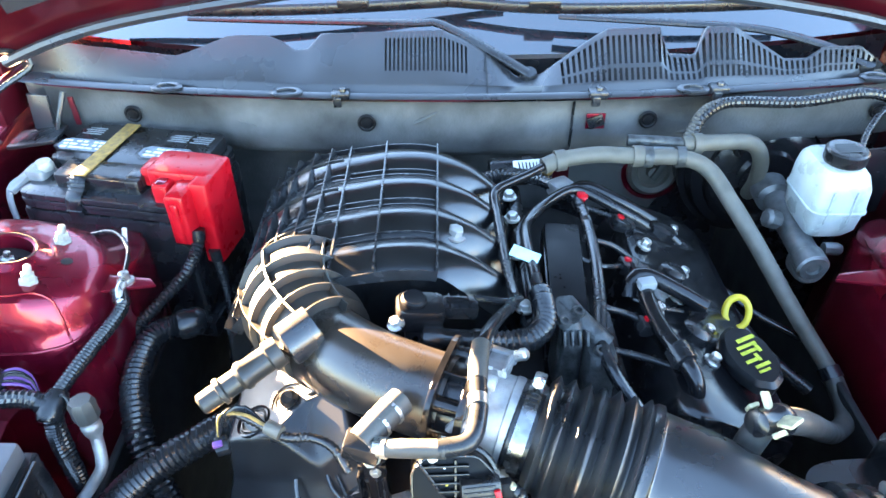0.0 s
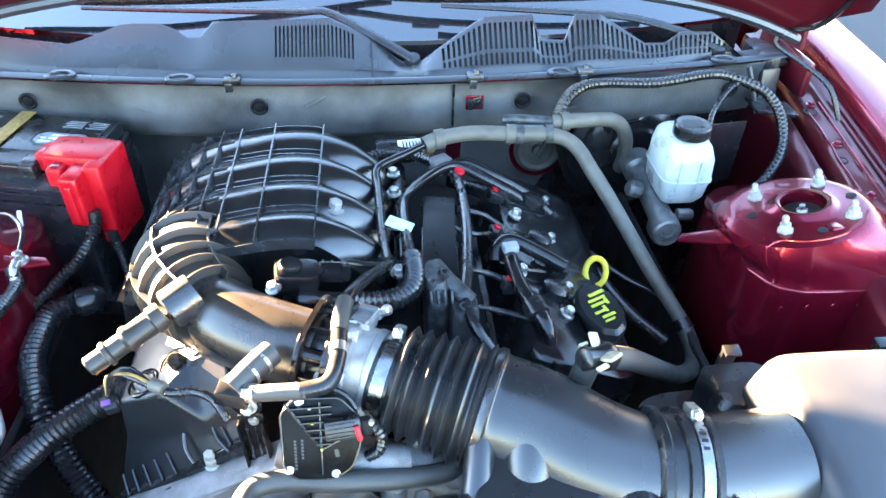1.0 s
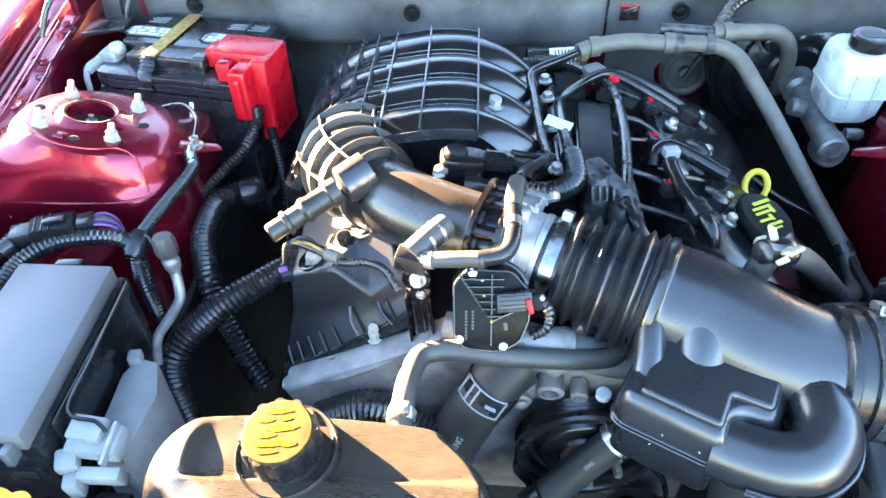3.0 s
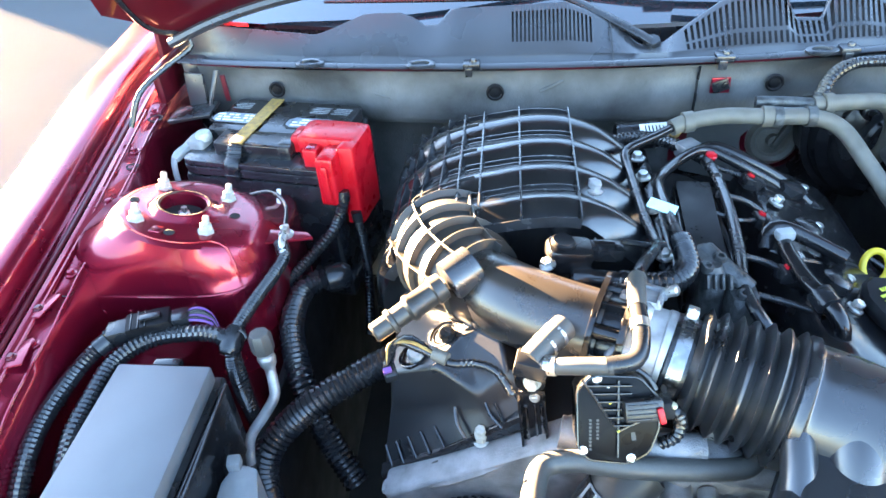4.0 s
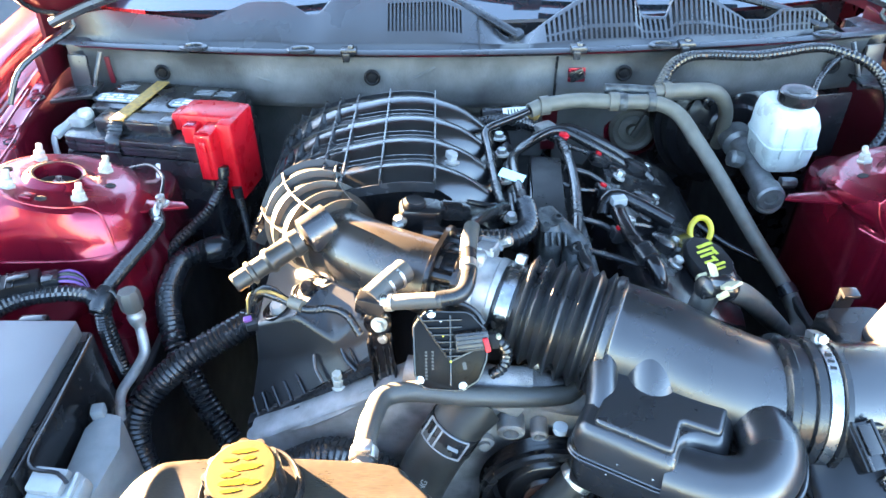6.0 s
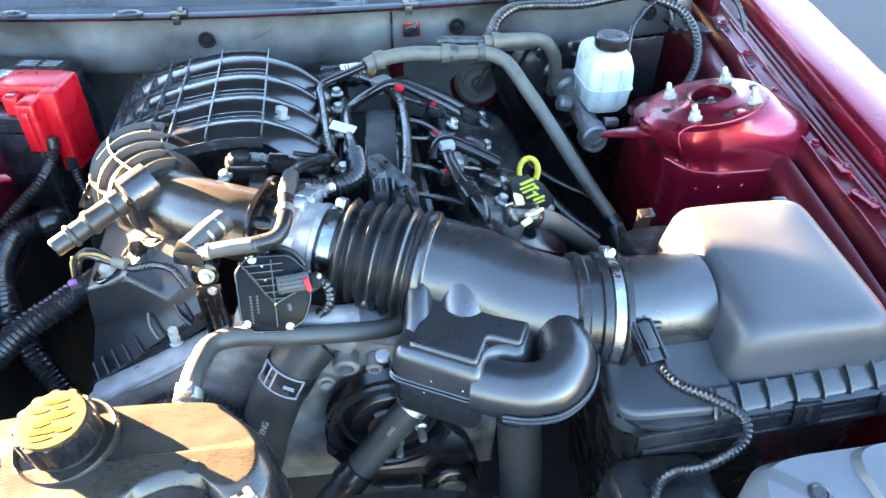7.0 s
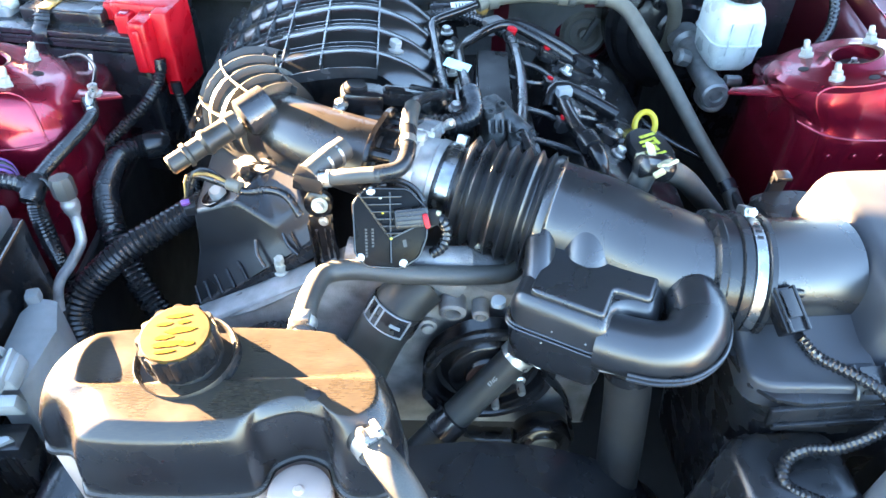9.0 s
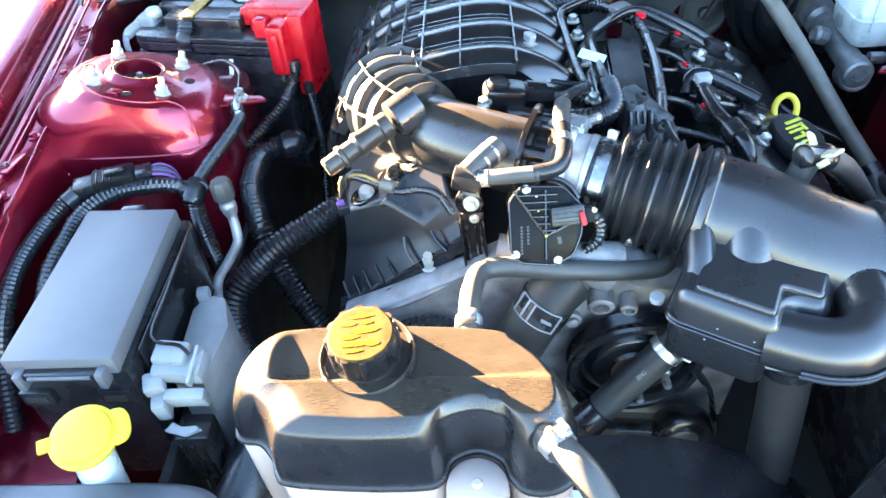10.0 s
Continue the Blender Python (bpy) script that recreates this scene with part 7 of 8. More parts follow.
for k in range(5):
    part("wire", tube([(-0.415 + 0.006 * k, 0.300, 0.70), (-0.413 + 0.005 * k, 0.295, 0.66), (-0.405 + 0.003 * k, 0.29, 0.58)], 0.0022, 6), M["black"], br)
solo("filler_pipe", tube([(-0.335, 0.36, 0.74), (-0.352, 0.31, 0.72), (-0.368, 0.265, 0.70), (-0.385, 0.21, 0.68)], 0.030, 20), M["rubber"], "thick black rubber pipe behind the tank", "pipe")

# ---- washer bottle ----
wb = thing("washer_bottle", (-0.462, 0.255, 0.60), "yellow-capped washer bottle neck", "washer bottle")
part("neck", lathe([(0.019, 0), (0.0185, 0.05), (0.0180, 0.052), (0.0180, 0.11), (0.017, 0.115)], along((-0.478, 0.246, 0.718), (-0.469, 0.259, 0.843)), 28), M["white"], wb, "translucent white neck")
mw = along((-0.470, 0.259, 0.833), (-0.464, 0.245, 0.90))
part("cap", lathe([(0.0275, 0), (0.0295, 0.003), (0.0295, 0.007), (0.0255, 0.0085), (0.0245, 0.011), (0.020, 0.0125), (0.0, 0.013)], mw, 40), M["yellow"], wb, "bright yellow snap cap")
part("cap_tab", box((0.012, 0.013, 0.005), mw @ pose(-0.0325, 0.004, 0.006), 0.002), M["yellow"], wb)
part("cap_hinge", stack([(0.026, 0, 0.003, 0.013, 0.017, 2.6), (0.026, 0, 0.0062, 0.013, 0.017, 2.6), (0.025, 0, 0.0072, 0.011, 0.015, 2.6)], mw), M["yellow"], wb)

# ---- front sight shields ----
def shield(at, levels, rib, label):
    """A plastic cover panel with its raised rib and push pins."""
    th = thing("sight_shield", at, label, "cover panel", "front cover panels")
    part("panel", stack(levels, n=64), M["lid"], th, "grey-black grained panel", 50)
    part("raised_rib", stack(rib, n=64), M["lid"], th)
    x, y, z = levels[-1][:3]
    for dx, dy in ((-0.09, 0.09), (0.08, 0.095)):
        part("push_pin", lathe([(0.010, 0), (0.0105, 0.002), (0.007, 0.003), (0.006, 0.002), (0.0, 0.002)], pose(x + dx, y + dy, z - 0.0022), 20), M["black"], th)
    return th


shield((-0.50, 0.11, 0.72), [(-0.50, 0.11, 0.72, 0.16, 0.135, 6), (-0.50, 0.11, 0.785, 0.158, 0.133, 6), (-0.50, 0.11, 0.797, 0.150, 0.125, 5), (-0.50, 0.11, 0.80, 0.11, 0.09, 4)],
       [(-0.56, 0.09, 0.795, 0.070, 0.10, 7), (-0.56, 0.09, 0.806, 0.066, 0.095, 7), (-0.56, 0.09, 0.808, 0.05, 0.08, 5)], "grey-black plastic front cover panel by the washer bottle")
shield((0.50, 0.10, 0.72), [(0.50, 0.10, 0.72, 0.145, 0.140, 8), (0.50, 0.10, 0.815, 0.142, 0.138, 8), (0.50, 0.10, 0.832, 0.134, 0.130, 7), (0.50, 0.10, 0.836, 0.09, 0.09, 5)],
       [(0.545, 0.11, 0.83, 0.095, 0.122, 8), (0.545, 0.11, 0.842, 0.088, 0.115, 8), (0.545, 0.11, 0.845, 0.06, 0.08, 5)], "grey-black plastic front cover panel before the air box")

# ---- brake master cylinder and booster ----
bk = thing("brake_booster", (0.41, 1.10, 0.66), "glossy black brake booster on the firewall", "brake booster")
mb = along((0.455, 1.185, 0.800), (0.458, 1.0, 0.81))
part("drum", lathe([(0.118, 0), (0.122, 0.01), (0.122, 0.05), (0.127, 0.054), (0.127, 0.062), (0.118, 0.066), (0.112, 0.085), (0.086, 0.098), (0.080, 0.104), (0.05, 0.108), (0.045, 0.114), (0.0, 0.115)], mb, 56), M["booster"], bk, "glossy black pressed drum")
for k in range(3):
    part("drum_bead", lathe([(0.06 + 0.016 * k, 0.1005 - 0.003 * k), (0.062 + 0.016 * k, 0.108 - 0.003 * k), (0.065 + 0.016 * k, 0.1005 - 0.003 * k)], mb, 48), M["booster"], bk)
part("check_valve", lathe([(0.012, 0), (0.012, 0.02), (0.007, 0.022), (0.007, 0.04)], mb @ pose(-0.055, 0.055, 0.095), 16), M["black"], bk)
bm_ = thing("brake_master_cylinder", (0.45, 0.93, 0.78), "white brake fluid reservoir on an alloy master cylinder", "brake reservoir")
part("cylinder", lathe([(0.026, 0), (0.026, 0.03), (0.018, 0.035), (0.018, 0.16), (0.021, 0.163), (0.021, 0.185), (0.018, 0.188), (0.010, 0.188), (0.009, 0.184), (0.0, 0.184)], along((0.437, 1.03, 0.822), (0.432, 0.84, 0.812)), 32), M["brake_alloy"], bm_, "cast alloy cylinder")
lugm = along((0.436, 0.866, 0.800), (0.434, 0.80, 0.822))
lug_ = part("cylinder_lug", lathe([(0.020, -0.02), (0.023, 0.0), (0.023, 0.010), (0.020, 0.013), (0.0, 0.013)], lugm, 28), M["brake_alloy"], bm_, "round alloy end cap")
for k in range(3):
    part("lug_hole", lathe([(0.0035, 0), (0.0035, 0.0006), (0.0, 0.0006)], lugm @ pose(0.011 * math.cos(2.1 * k), 0.011 * math.sin(2.1 * k), 0.0130), 12), M["void"], lug_)
part("valve_block", lathe([(0.012, 0), (0.014, 0.004), (0.014, 0.018), (0.009, 0.022), (0.0, 0.022)], along((0.412, 0.93, 0.83), (0.37, 0.925, 0.845)), 8), M["brake_alloy"], bm_)
part("outlet", lathe([(0.009, 0), (0.009, 0.02), (0.006, 0.024), (0.0, 0.024)], along((0.455, 0.875, 0.822), (0.50, 0.872, 0.822)), 8), M["brake_alloy"], bm_)
b = stack([(0.462, 0.925, 0.832, 0.028, 0.036, 5), (0.462, 0.925, 0.846, 0.035, 0.044, 6), (0.462, 0.925, 0.872, 0.037, 0.046, 6), (0.462, 0.925, 0.8735, 0.0395, 0.0485, 6), (0.462, 0.925, 0.8765, 0.0395, 0.0485, 6), (0.462, 0.925, 0.878, 0.038, 0.047, 6), (0.462, 0.926, 0.908, 0.0365, 0.046, 6), (0.461, 0.928, 0.924, 0.033, 0.043, 5), (0.460, 0.928, 0.932, 0.027, 0.036, 4.5), (0.459, 0.928, 0.934, 0.015, 0.02, 4)])
part("reservoir", b, M["white"], bm_, "translucent white reservoir")
for dx, dy in ((-0.018, -0.0475), (0.012, -0.0475), (0.0375, -0.015), (0.0375, 0.02)):
    part("reservoir_rib", box((0.003, 0.003, 0.050), pose(0.462 + dx, 0.925 + dy, 0.885), 0.0012), M["white"], bm_)
part("reservoir_neck", lathe([(0.0235, 0), (0.0235, 0.014)], pose(0.464, 0.918, 0.928), 32), M["white"], bm_)
cp = part("reservoir_cap", lathe([(0.0255, 0.0), (0.0265, 0.003), (0.0265, 0.016), (0.024, 0.0185), (0.0, 0.019)], pose(0.464, 0.918, 0.934), 48, wave=0.012, waves=24), M["black"], bm_, "ribbed black screw cap with moulded text")
for k in range(5):
    part("print_bar", box((0.034 - 0.004 * abs(k - 2), 0.0022, 0.0008), pose(0.464, 0.928 - 0.005 * k, 0.9535), 0), M["satin"], cp)
part("heat_shield", box((0.075, 0.003, 0.11), pose(0.545, 0.975, 0.865, 0, 0, 8), 0.001), M["gloss"], bm_, "flat dark shield plate")
# looms above the booster
loom("cowl_loom", [(0.285, 0.985, 0.925), (0.297, 1.005, 0.948), (0.325, 1.022, 0.962), (0.36, 1.03, 0.964), (0.45, 1.04, 0.958), (0.54, 1.05, 0.966), (0.58, 1.04, 0.962), (0.625, 1.02, 0.945), (0.645, 0.99, 0.915), (0.64, 0.955, 0.875), (0.61, 0.93, 0.84), (0.57, 0.92, 0.80)], 0.0085, "black wiring loom along the cowl edge", 0.12, 0.007)
loom("branch_loom", [(0.585, 1.04, 0.960), (0.555, 1.02, 0.945), (0.525, 0.985, 0.93), (0.515, 0.96, 0.90), (0.515, 0.945, 0.86)], 0.005, "thin black loom branch behind the reservoir")
loom("pale_loom", [(0.272, 0.975, 0.92), (0.285, 0.995, 0.94), (0.305, 1.015, 0.958), (0.33, 1.025, 0.965)], 0.0075, "pale corrugated conduit rising to the cowl", 0.2, 0.005, "hose")
# firewall grommet
gr = thing("firewall_grommet", (0.306, 1.17, 0.72), "round pale firewall grommet with red painted rim", "grommet")
mg = along((0.306, 1.180, 0.760), (0.306, 1.0, 0.788))
part("rim", lathe([(0.052, 0), (0.054, 0.003), (0.047, 0.005), (0.045, 0.002)], mg, 40), M["red"], gr, "bare red paint ring")
part("plug", lathe([(0.045, 0), (0.045, 0.006), (0.038, 0.012), (0.030, 0.010), (0.026, 0.004), (0.012, 0.006), (0.010, 0.016), (0.0, 0.017)], mg, 40), M["heater"], gr, "pale grey rubber plug")
part("plug_bar", box((0.012, 0.05, 0.010), mg @ pose(0.01, 0.01, 0.016, 0, 0, -30), 0.004), M["hose"], gr)

# ---- heater hoses ----
hh = thing("heater_hose", (0.25, 0.95, 0.70), "pale grey heater hoses joined by a clip above the engine", "hose")
part("hose", tube([(0.075, 0.942, 0.914), (0.10, 0.951, 0.919), (0.15, 0.957, 0.923), (0.213, 0.956, 0.920), (0.265, 0.952, 0.920), (0.300, 0.940, 0.908), (0.325, 0.90, 0.880), (0.355, 0.86, 0.840), (0.40, 0.80, 0.775), (0.438, 0.755, 0.725), (0.447, 0.735, 0.712)], lambda t: 0.0115 - 0.001 * t, 16), M["heater"], hh, "pale grey rubber hose")
part("lower_hose", tube([(0.442, 0.747, 0.718), (0.45, 0.715, 0.70), (0.438, 0.68, 0.70), (0.40, 0.645, 0.725), (0.34, 0.59, 0.80), (0.27, 0.535, 0.885), (0.235, 0.515, 0.915)], 0.0122, 16), M["hose"], hh, "dark grey lower hose")
part("hose_band", lathe([(0.0124, -0.008), (0.0137, -0.008), (0.0137, 0.008), (0.0124, 0.008)], along((0.443, 0.745, 0.717), (0.449, 0.725, 0.706)), 20), M["black"], hh)
part("second_hose", tube([(0.27, 0.978, 0.926), (0.32, 0.985, 0.925), (0.375, 1.0, 0.915), (0.405, 1.015, 0.88), (0.418, 1.035, 0.83), (0.425, 1.06, 0.79)], 0.0115, 16), M["heater"], hh)
part("pipe_end", tube([(0.195, 0.984, 0.930), (0.235, 0.982, 0.929), (0.28, 0.979, 0.926)], 0.008, 12), M["darkcast"], hh)
clp = part("joining_clip", box((0.055, 0.040, 0.012), pose(0.240, 0.968, 0.920, -10, 0, -4), 0.004), M["grey"], hh, "pale moulded double clip")
for x in (0.218, 0.262):
    part("clip_band", lathe([(0.0128, -0.006), (0.0145, -0.006), (0.0145, 0.006), (0.0128, 0.006)], along((x, 0.955, 0.920), (x + 0.05, 0.953, 0.920)), 20), M["darkcast"], clp)
for at, to in (((0.098, 0.950, 0.9185), (0.15, 0.957, 0.923)), ((0.205, 0.957, 0.9205), (0.25, 0.955, 0.92)), ((0.29, 0.980, 0.926), (0.33, 0.986, 0.924))):
    part("spring_clip", lathe([(0.0130, -0.007), (0.0146, -0.007), (0.0146, 0.007), (0.0130, 0.007)], along(at, to), 20), M["heater"], hh)
qc = part("quick_connector", lathe([(0.012, 0), (0.0145, 0.004), (0.0145, 0.014), (0.012, 0.018), (0.012, 0.04), (0.009, 0.042)], along((0.236, 0.516, 0.915), (0.195, 0.498, 0.932)), 20), M["black"], hh, "black quick connector with cracked pale clip wings")
for s in (-1, 1):
    part("wing", box((0.020, 0.004, 0.018), along((0.225, 0.511, 0.920), (0.195, 0.498, 0.932)) @ pose(0.011 * s, 0.011, 0.008, 20 * s, 0, 35 * s), 0.002), M["old_clip"], qc)
    part("wing_tip", box((0.012, 0.004, 0.010), along((0.225, 0.511, 0.920), (0.195, 0.498, 0.932)) @ pose(0.016 * s, 0.002, 0.016, 0, 30 * s, 70), 0.0015), M["old_clip"], qc)
part("drop_pipe", tube([(0.212, 0.506, 0.926), (0.205, 0.503, 0.905), (0.203, 0.506, 0.875), (0.205, 0.52, 0.83)], 0.0125, 14), M["hose"], hh)

# ---- metal pipes, breather hose and looms over the engine ----
mp_ = thing("coolant_pipe", (0.01, 0.75, 0.80), "black steel coolant pipe along the runner ends", "pipe")
part("pipe", tube([(0.080, 0.944, 0.9155), (0.05, 0.920, 0.914), (0.012, 0.893, 0.912), (0.004, 0.878, 0.910), (0.006, 0.84, 0.906), (0.010, 0.74, 0.906), (0.014, 0.68, 0.912), (0.008, 0.655, 0.925), (-0.010, 0.61, 0.948), (-0.024, 0.575, 0.962), (-0.030, 0.555, 0.964)], 0.0062, 12), M["gloss"], mp_, "black enamelled steel pipe")
part("hose", tube([(-0.029, 0.560, 0.964), (-0.033, 0.53, 0.964), (-0.034, 0.49, 0.960), (-0.042, 0.465, 0.956), (-0.066, 0.461, 0.952)], 0.0078, 16), M["rubber"], mp_, "black rubber hose bent over the throttle")
part("sleeve", tube([(-0.060, 0.4605, 0.9525), (-0.095, 0.466, 0.946), (-0.120, 0.472, 0.940)], 0.0078, 16), M["hose"], mp_, "grey dusty sleeve")
part("upper_sleeve", tube([(-0.0285, 0.562, 0.964), (-0.032, 0.540, 0.9642), (-0.0335, 0.520, 0.963)], 0.0086, 16), M["hose"], mp_)
part("fitting", box((0.030, 0.020, 0.018), pose(-0.128, 0.474, 0.938, 0, 10, -10), 0.003), M["black"], mp_)
part("cross_hose", tube([(-0.130, 0.476, 0.940), (-0.112, 0.498, 0.944), (-0.098, 0.515, 0.945)], 0.0125, 18), M["hose"], mp_)
for t_ in (0.45, 0.75):
    c0, c1 = Vector((-0.130, 0.476, 0.940)), Vector((-0.098, 0.515, 0.945))
    part("hose_band", lathe([(0.0126, -0.002), (0.0133, -0.0015), (0.0133, 0.0015), (0.0126, 0.002)], along(c0.lerp(c1, t_), c1 + (c1 - c0)), 20), M["zinc"], mp_)
for at, to in (((-0.034, 0.50, 0.961), (-0.034, 0.45, 0.958)), ((-0.112, 0.470, 0.942), (-0.13, 0.474, 0.939))):
    part("pipe_clip", lathe([(0.0078, -0.005), (0.0088, -0.005), (0.0088, 0.005), (0.0078, 0.005)], along(at, to), 16), M["zinc"], mp_)
stn = thing("bracket_post", (-0.125, 0.49, 0.76), "glossy black steel bracket post with alloy bolt", "bracket")
mpst = along((-0.119, 0.484, 0.768), (-0.130, 0.507, 0.905))
fr_ = mpst.to_3x3().inverted() @ Vector((-0.1, -0.85, 0.5))
mpst = mpst @ Matrix.Rotation(math.atan2(fr_.x, -fr_.y), 4, "Z")
b = box((0.026, 0.004, 0.105), mpst @ pose(0, 0.003, 0.052), 0.0012)
lathe([(0.015, -0.004), (0.015, 0.003), (0.0135, 0.004), (0.0, 0.004)], mpst @ pose(0, 0.003, 0.118, 90), 24, b)
part("post", b, M["gloss"], stn)
for sx in (-0.0122, 0.0122):
    part("post_flange", box((0.0026, 0.010, 0.098), mpst @ pose(sx, -0.002, 0.050), 0.0010), M["gloss"], stn)
for sx, w in ((-0.0068, 0.0034), (0.0022, 0.0022), (0.0082, 0.0026)):
    part("post_flute", tube([mpst @ Vector((sx, 0.0004, 0.030)), mpst @ Vector((sx, 0.0004, 0.088))], w / 2, 8, 0.06), M["steel"], stn, "bright worn flute")
bolt(mpst @ Vector((0.002, -0.001, 0.118)), mpst.to_3x3() @ Vector((0, -1, 0)), 0.0058, 0.009, "stud", parent=stn)
bolt(mpst @ Vector((0.003, 0.0, 0.098)), mpst.to_3x3() @ Vector((0, -1, 0)), 0.0036, 0.004, "zinc", parent=stn)
bolt(mpst @ Vector((0.0, 0.0, 0.010)), mpst.to_3x3() @ Vector((0, -1, 0)), 0.0065, 0.008, "stud", parent=stn)

brh = thing("breather_hose", (0.03, 0.68, 0.85), "black breather hose with corrugated bend and pale blue tag", "hose")
part("connector", lathe([(0.012, 0), (0.015, 0.003), (0.015, 0.02), (0.012, 0.024), (0.012, 0.05), (0.014, 0.052), (0.014, 0.06)], along((-0.085, 0.622, 0.912), (0.0, 0.618, 0.905)), 20), M["gloss"], brh)
part("corrugated_bend", tube([(-0.028, 0.620, 0.908), (0.0, 0.620, 0.905), (0.025, 0.628, 0.903), (0.043, 0.652, 0.902), (0.045, 0.685, 0.903), (0.043, 0.70, 0.904)], 0.0135, 16, ridge=0.16, pitch=0.006), M["loom"], brh, "corrugated black hose")
part("pipe", tube([(0.043, 0.695, 0.904), (0.040, 0.73, 0.905), (0.038, 0.80, 0.902), (0.045, 0.84, 0.897), (0.075, 0.885, 0.894), (0.108, 0.912, 0.895), (0.130, 0.912, 0.892), (0.165, 0.898, 0.878), (0.22, 0.890, 0.845), (0.27, 0.884, 0.80), (0.295, 0.87, 0.77)], 0.0072, 12), M["gloss"], brh, "glossy black pipe")
part("tag", box((0.034, 0.017, 0.0012), pose(0.032, 0.752, 0.913, 10, 8, -25), 0.0003), M["cyan"], brh, "pale blue paper tag")
pv = thing("breather_pipe", (0.18, 0.66, 0.80), "glossy black breather pipe over the valve cover", "pipe")
part("pipe", tube([(0.155, 0.735, 0.86), (0.160, 0.752, 0.873), (0.175, 0.758, 0.877), (0.205, 0.747, 0.868), (0.245, 0.728, 0.852)], 0.0095, 14), M["gloss"], pv)
part("lower_pipe", tube([(0.172, 0.742, 0.876), (0.170, 0.715, 0.874), (0.176, 0.665, 0.872), (0.188, 0.632, 0.869), (0.196, 0.608, 0.860), (0.196, 0.596, 0.835), (0.190, 0.585, 0.80)], 0.0098, 14), M["gloss"], pv)
part("union", lathe([(0.014, 0), (0.014, 0.02), (0.011, 0.022)], along((0.183, 0.645, 0.871), (0.191, 0.622, 0.866)), 16), M["rubber"], pv)
part("pale_clip", box((0.020, 0.014, 0.012), pose(0.171, 0.732, 0.885, 0, 0, 10), 0.003), M["grey"], pv)

plate = thing("ignition_cover", (0.09, 0.82, 0.78), "flat matt black cover plate between the cylinder banks", "cover")
part("plate", prism([(0.056, 0.675), (0.096, 0.672), (0.112, 0.850), (0.068, 0.856)], 0.872, 0.884, bevel=0.003), M["matt"], plate)
part("skirt", prism([(0.054, 0.675), (0.100, 0.672), (0.116, 0.852), (0.066, 0.858)], 0.78, 0.872, bevel=0.003), M["black"], plate)
loom("coil_loom", [(0.118, 0.90, 0.885), (0.122, 0.86, 0.885), (0.120, 0.78, 0.885), (0.112, 0.70, 0.883), (0.104, 0.645, 0.880), (0.112, 0.605, 0.872), (0.135, 0.575, 0.85)], 0.0075, "black taped loom along the coils", 0.06, 0.006)
loom("rear_loom", [(-0.02, 0.945, 0.885), (0.02, 0.958, 0.892), (0.06, 0.955, 0.890), (0.09, 0.94, 0.885), (0.125, 0.905, 0.882)], 0.010, "black corrugated loom behind the runners", 0.16, 0.006)
rail = thing("fuel_rail", (0.04, 0.85, 0.82), "dark fuel rail with plated bolts beside the runners", "fuel rail")
part("rail", tube([(0.035, 0.66, 0.868), (0.035, 0.95, 0.868)], 0.012, 12), M["gloss"], rail)
for y in (0.695, 0.79, 0.865, 0.915):
    bolt((0.028, y, 0.882), (0, 0, 1), 0.007, 0.010, parent=rail)
br2 = thing("alloy_bracket", (0.075, 0.665, 0.80), "rough weathered alloy bracket behind the bellows", "bracket")
part("arm", stack([(0.072, 0.665, 0.82, 0.016, 0.030, 4), (0.072, 0.668, 0.885, 0.015, 0.028, 4), (0.070, 0.672, 0.902, 0.012, 0.022, 3)]), M["darkcast"], br2)
part("arm", stack([(0.102, 0.640, 0.81, 0.018, 0.024, 4), (0.102, 0.640, 0.872, 0.017, 0.022, 4), (0.102, 0.640, 0.880, 0.014, 0.018, 3)]), M["darkcast"], br2)
for x, y, z in ((0.064, 0.655, 0.900), (0.080, 0.668, 0.902), (0.100, 0.632, 0.880)):
    part("cast_boss", lathe([(0.0075, 0), (0.008, 0.004), (0.006, 0.008), (0.0035, 0.008), (0.003, 0.003), (0.0, 0.003)], pose(x, y, z - 0.003, 12, 8), 12), M["darkcast"], br2)
for k in range(4):
    part("cast_fin", box((0.003, 0.030, 0.016), pose(0.062 + 0.008 * k, 0.650, 0.885, -30, 0, 6), 0.001), M["darkcast"], br2)
part("bridge", tube([(0.070, 0.69, 0.895), (0.085, 0.665, 0.890), (0.110, 0.645, 0.875)], 0.012, 10), M["darkcast"], br2)
vlv = thing("purge_valve", (0.04, 0.965, 0.87), "black vapour valve with white barcode label", "valve")
part("body", lathe([(0.018, 0), (0.020, 0.004), (0.020, 0.06), (0.015, 0.065), (0.008, 0.066), (0.008, 0.08)], along((0.005, 0.978, 0.882), (0.11, 0.988, 0.882)), 20), M["black"], vlv)
part("label", box((0.040, 0.026, 0.001), pose(0.058, 0.966, 0.897, 30, 0, 8), 0.0003), M["label"], vlv, "white barcode label")
for k in range(6):
    part("print_bar", box((0.0015, 0.018, 0.0006), pose(0.046 + 0.005 * k, 0.964, 0.8985, 30, 0, 8), 0), M["black"], vlv)
part("cap", lathe([(0.010, 0), (0.010, 0.02), (0.0, 0.021)], along((0.084, 0.965, 0.895), (0.090, 0.955, 0.915)), 14), M["tan"], vlv)
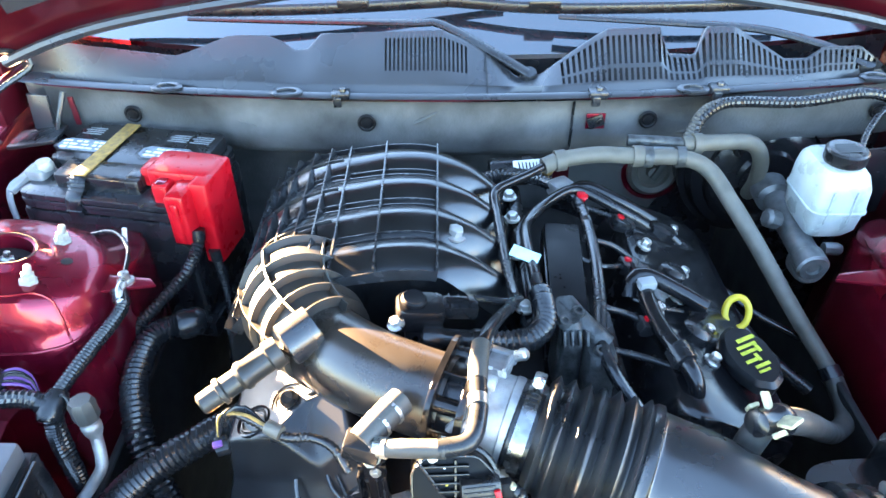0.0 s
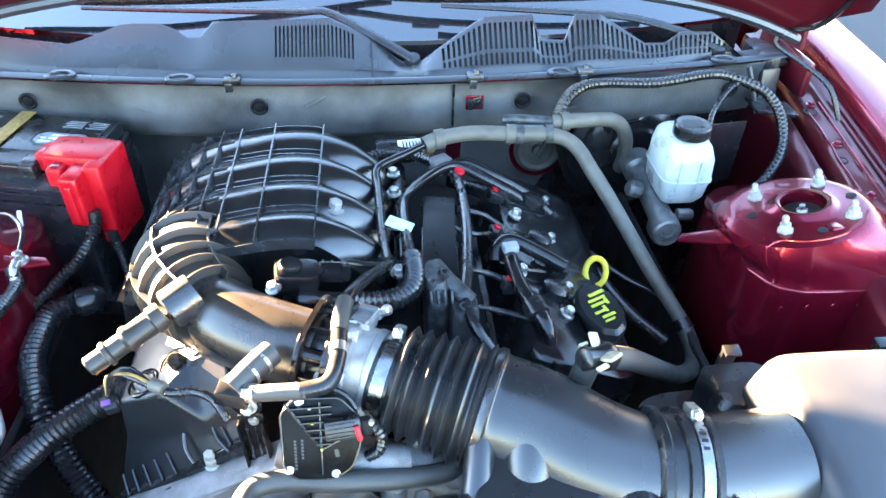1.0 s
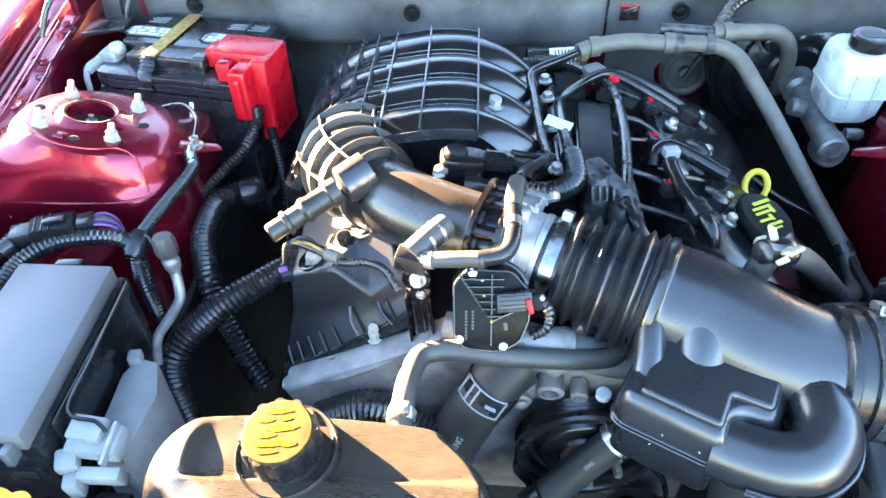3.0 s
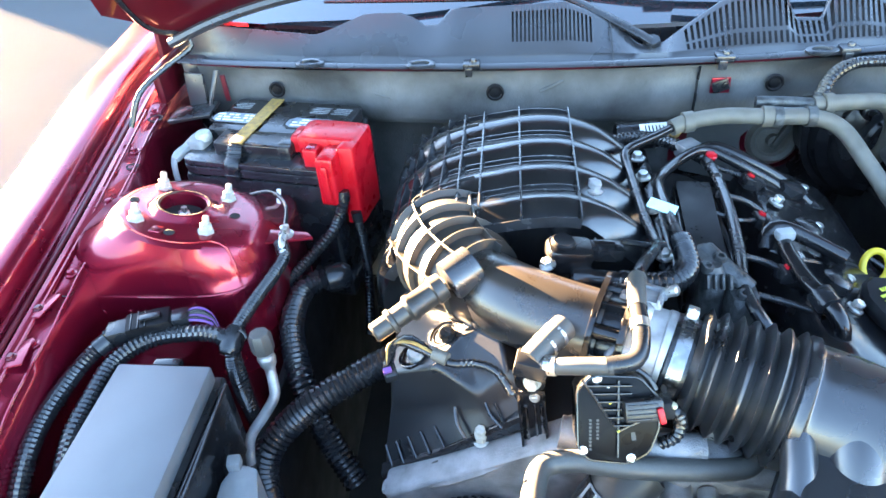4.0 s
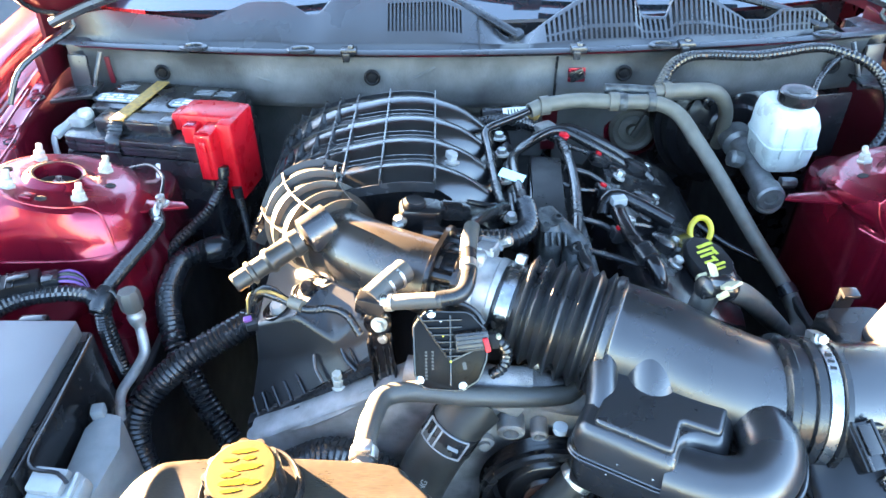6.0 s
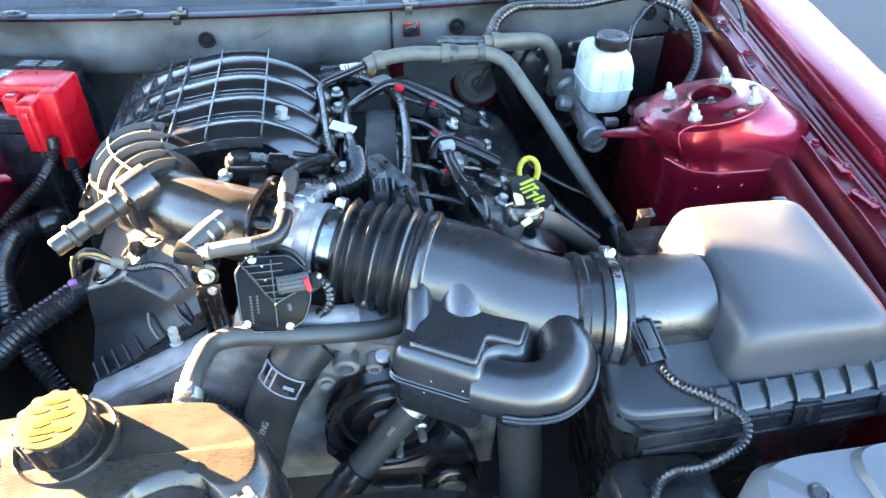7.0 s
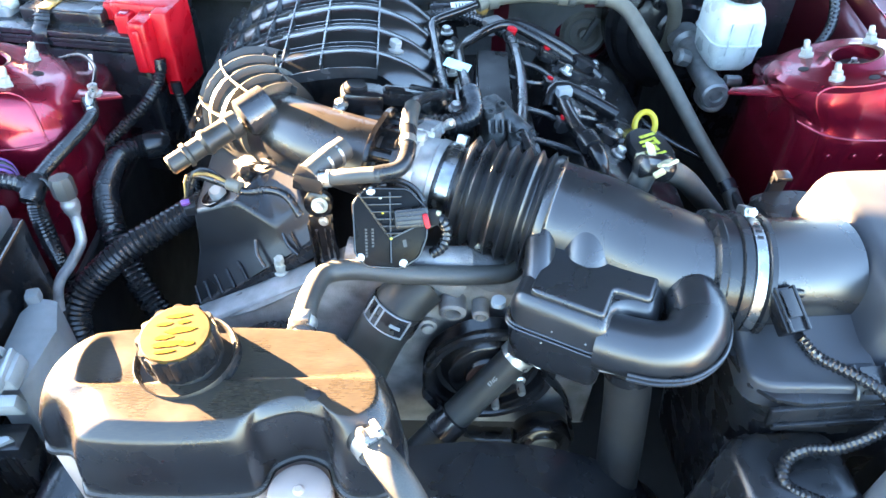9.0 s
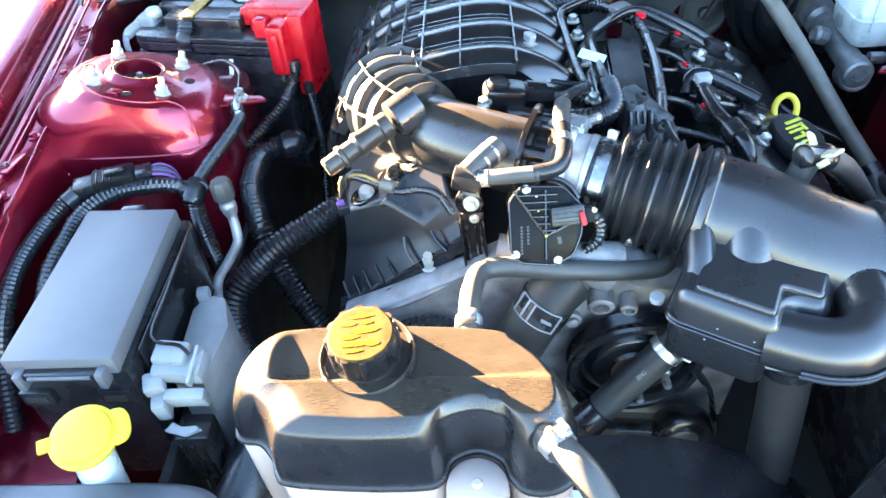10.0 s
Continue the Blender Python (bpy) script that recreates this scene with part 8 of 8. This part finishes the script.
# injector lead on the near bank
inj = thing("injector_lead", (-0.23, 0.53, 0.86), "grey and black injector leads with purple plug", "wiring")
part("lead", tube([(-0.275, 0.545, 0.862), (-0.262, 0.548, 0.890), (-0.235, 0.535, 0.893), (-0.205, 0.520, 0.890), (-0.180, 0.515, 0.895), (-0.160, 0.505, 0.895), (-0.145, 0.49, 0.88)], 0.0048, 10, ridge=0.2, pitch=0.005), M["loom"], inj)
part("plug", box((0.013, 0.016, 0.016), pose(-0.270, 0.532, 0.862, 20, 0, 20), 0.003), M["black"], inj)
part("plug_lock", box((0.009, 0.006, 0.005), pose(-0.271, 0.526, 0.872, 20, 0, 20), 0.0015), M["purple"], inj, "purple locking tab")
part("sleeve", tube([(-0.222, 0.528, 0.895), (-0.208, 0.521, 0.894)], 0.0068, 12), M["heater"], inj)
for k in range(3):
    part("wire", tube([(-0.272, 0.535, 0.872), (-0.268 + 0.004 * k, 0.54, 0.895 + 0.003 * k), (-0.245, 0.538 + 0.004 * k, 0.900), (-0.222, 0.528, 0.895)], 0.0018, 6), M["tan"] if k == 0 else M["black"], inj)

# ---- small parts over the driver-side bank ----
fl_ = thing("fuel_line", (0.17, 0.90, 0.80), "glossy black fuel line with plastic couplings", "pipe")
part("line", tube([(0.112, 0.925, 0.886), (0.135, 0.928, 0.890), (0.175, 0.912, 0.878), (0.225, 0.902, 0.850), (0.262, 0.890, 0.820)], 0.0085, 12), M["gloss"], fl_)
part("coupling", box((0.026, 0.018, 0.018), pose(0.272, 0.888, 0.812, 0, 35, -10), 0.004), M["black"], fl_)
part("coupling", box((0.020, 0.016, 0.020), pose(0.285, 0.872, 0.80, 0, 30, -30), 0.004), M["black"], fl_)
part("long_line", tube([(0.268, 0.885, 0.806), (0.30, 0.862, 0.785), (0.36, 0.82, 0.755), (0.42, 0.79, 0.735)], 0.0055, 10), M["gloss"], fl_, "thin line to the apron")
part("lower_line", tube([(0.275, 0.868, 0.80), (0.32, 0.82, 0.765), (0.37, 0.775, 0.72), (0.42, 0.74, 0.69)], 0.009, 12), M["rubber"], fl_, "black rubber hose")
part("red_cap", lathe([(0.007, 0), (0.008, 0.010), (0.005, 0.012), (0.0, 0.012)], along((0.122, 0.905, 0.884), (0.128, 0.898, 0.91)), 14), M["signal_red"], fl_, "small red cap")
part("rail_union", box((0.030, 0.026, 0.022), pose(0.100, 0.935, 0.884, 0, 0, 30), 0.005), M["alu"], fl_)
for (x, y, z, a) in ((0.235, 0.735, 0.838, 20), (0.245, 0.700, 0.828, 60), (0.180, 0.785, 0.858, -20), (0.262, 0.760, 0.815, 10)):
    plg = thing("wiring_plug", (x, y, z - 0.01), "small black wiring plug on the valve cover", "connector", "wiring plugs")
    part("shell", box((0.030, 0.018, 0.016), pose(x, y, z, 0, 24, a), 0.003), M["black"], plg)
    part("collar", box((0.010, 0.022, 0.019), pose(x - 0.012 * math.cos(radians(a)), y - 0.012 * math.sin(radians(a)), z + 0.004, 0, 24, a), 0.002), M["gloss"], plg)
    part("lead", tube([(x - 0.016 * math.cos(radians(a)), y - 0.016 * math.sin(radians(a)), z + 0.006), (x - 0.05, y - 0.01, z + 0.018), (x - 0.075, y, z + 0.022)], 0.0028, 6), M["loom"], plg)
for (x, y, z) in ((0.196, 0.838, 0.856), (0.215, 0.745, 0.850), (0.182, 0.715, 0.858), (0.232, 0.655, 0.838)):
    bolt((x, y, z), (0.4, 0, 0.9), 0.0065, 0.012)
for pts in ([(0.115, 0.82, 0.884), (0.15, 0.815, 0.875), (0.175, 0.80, 0.862)], [(0.118, 0.89, 0.884), (0.15, 0.892, 0.872), (0.18, 0.888, 0.86)], [(0.108, 0.70, 0.882), (0.145, 0.695, 0.872), (0.165, 0.692, 0.858)], [(0.10, 0.64, 0.878), (0.15, 0.64, 0.862), (0.215, 0.632, 0.84)]):
    loom("coil_lead", pts, 0.0042, "thin black corrugated coil lead", 0.15, 0.003, group="coil leads")
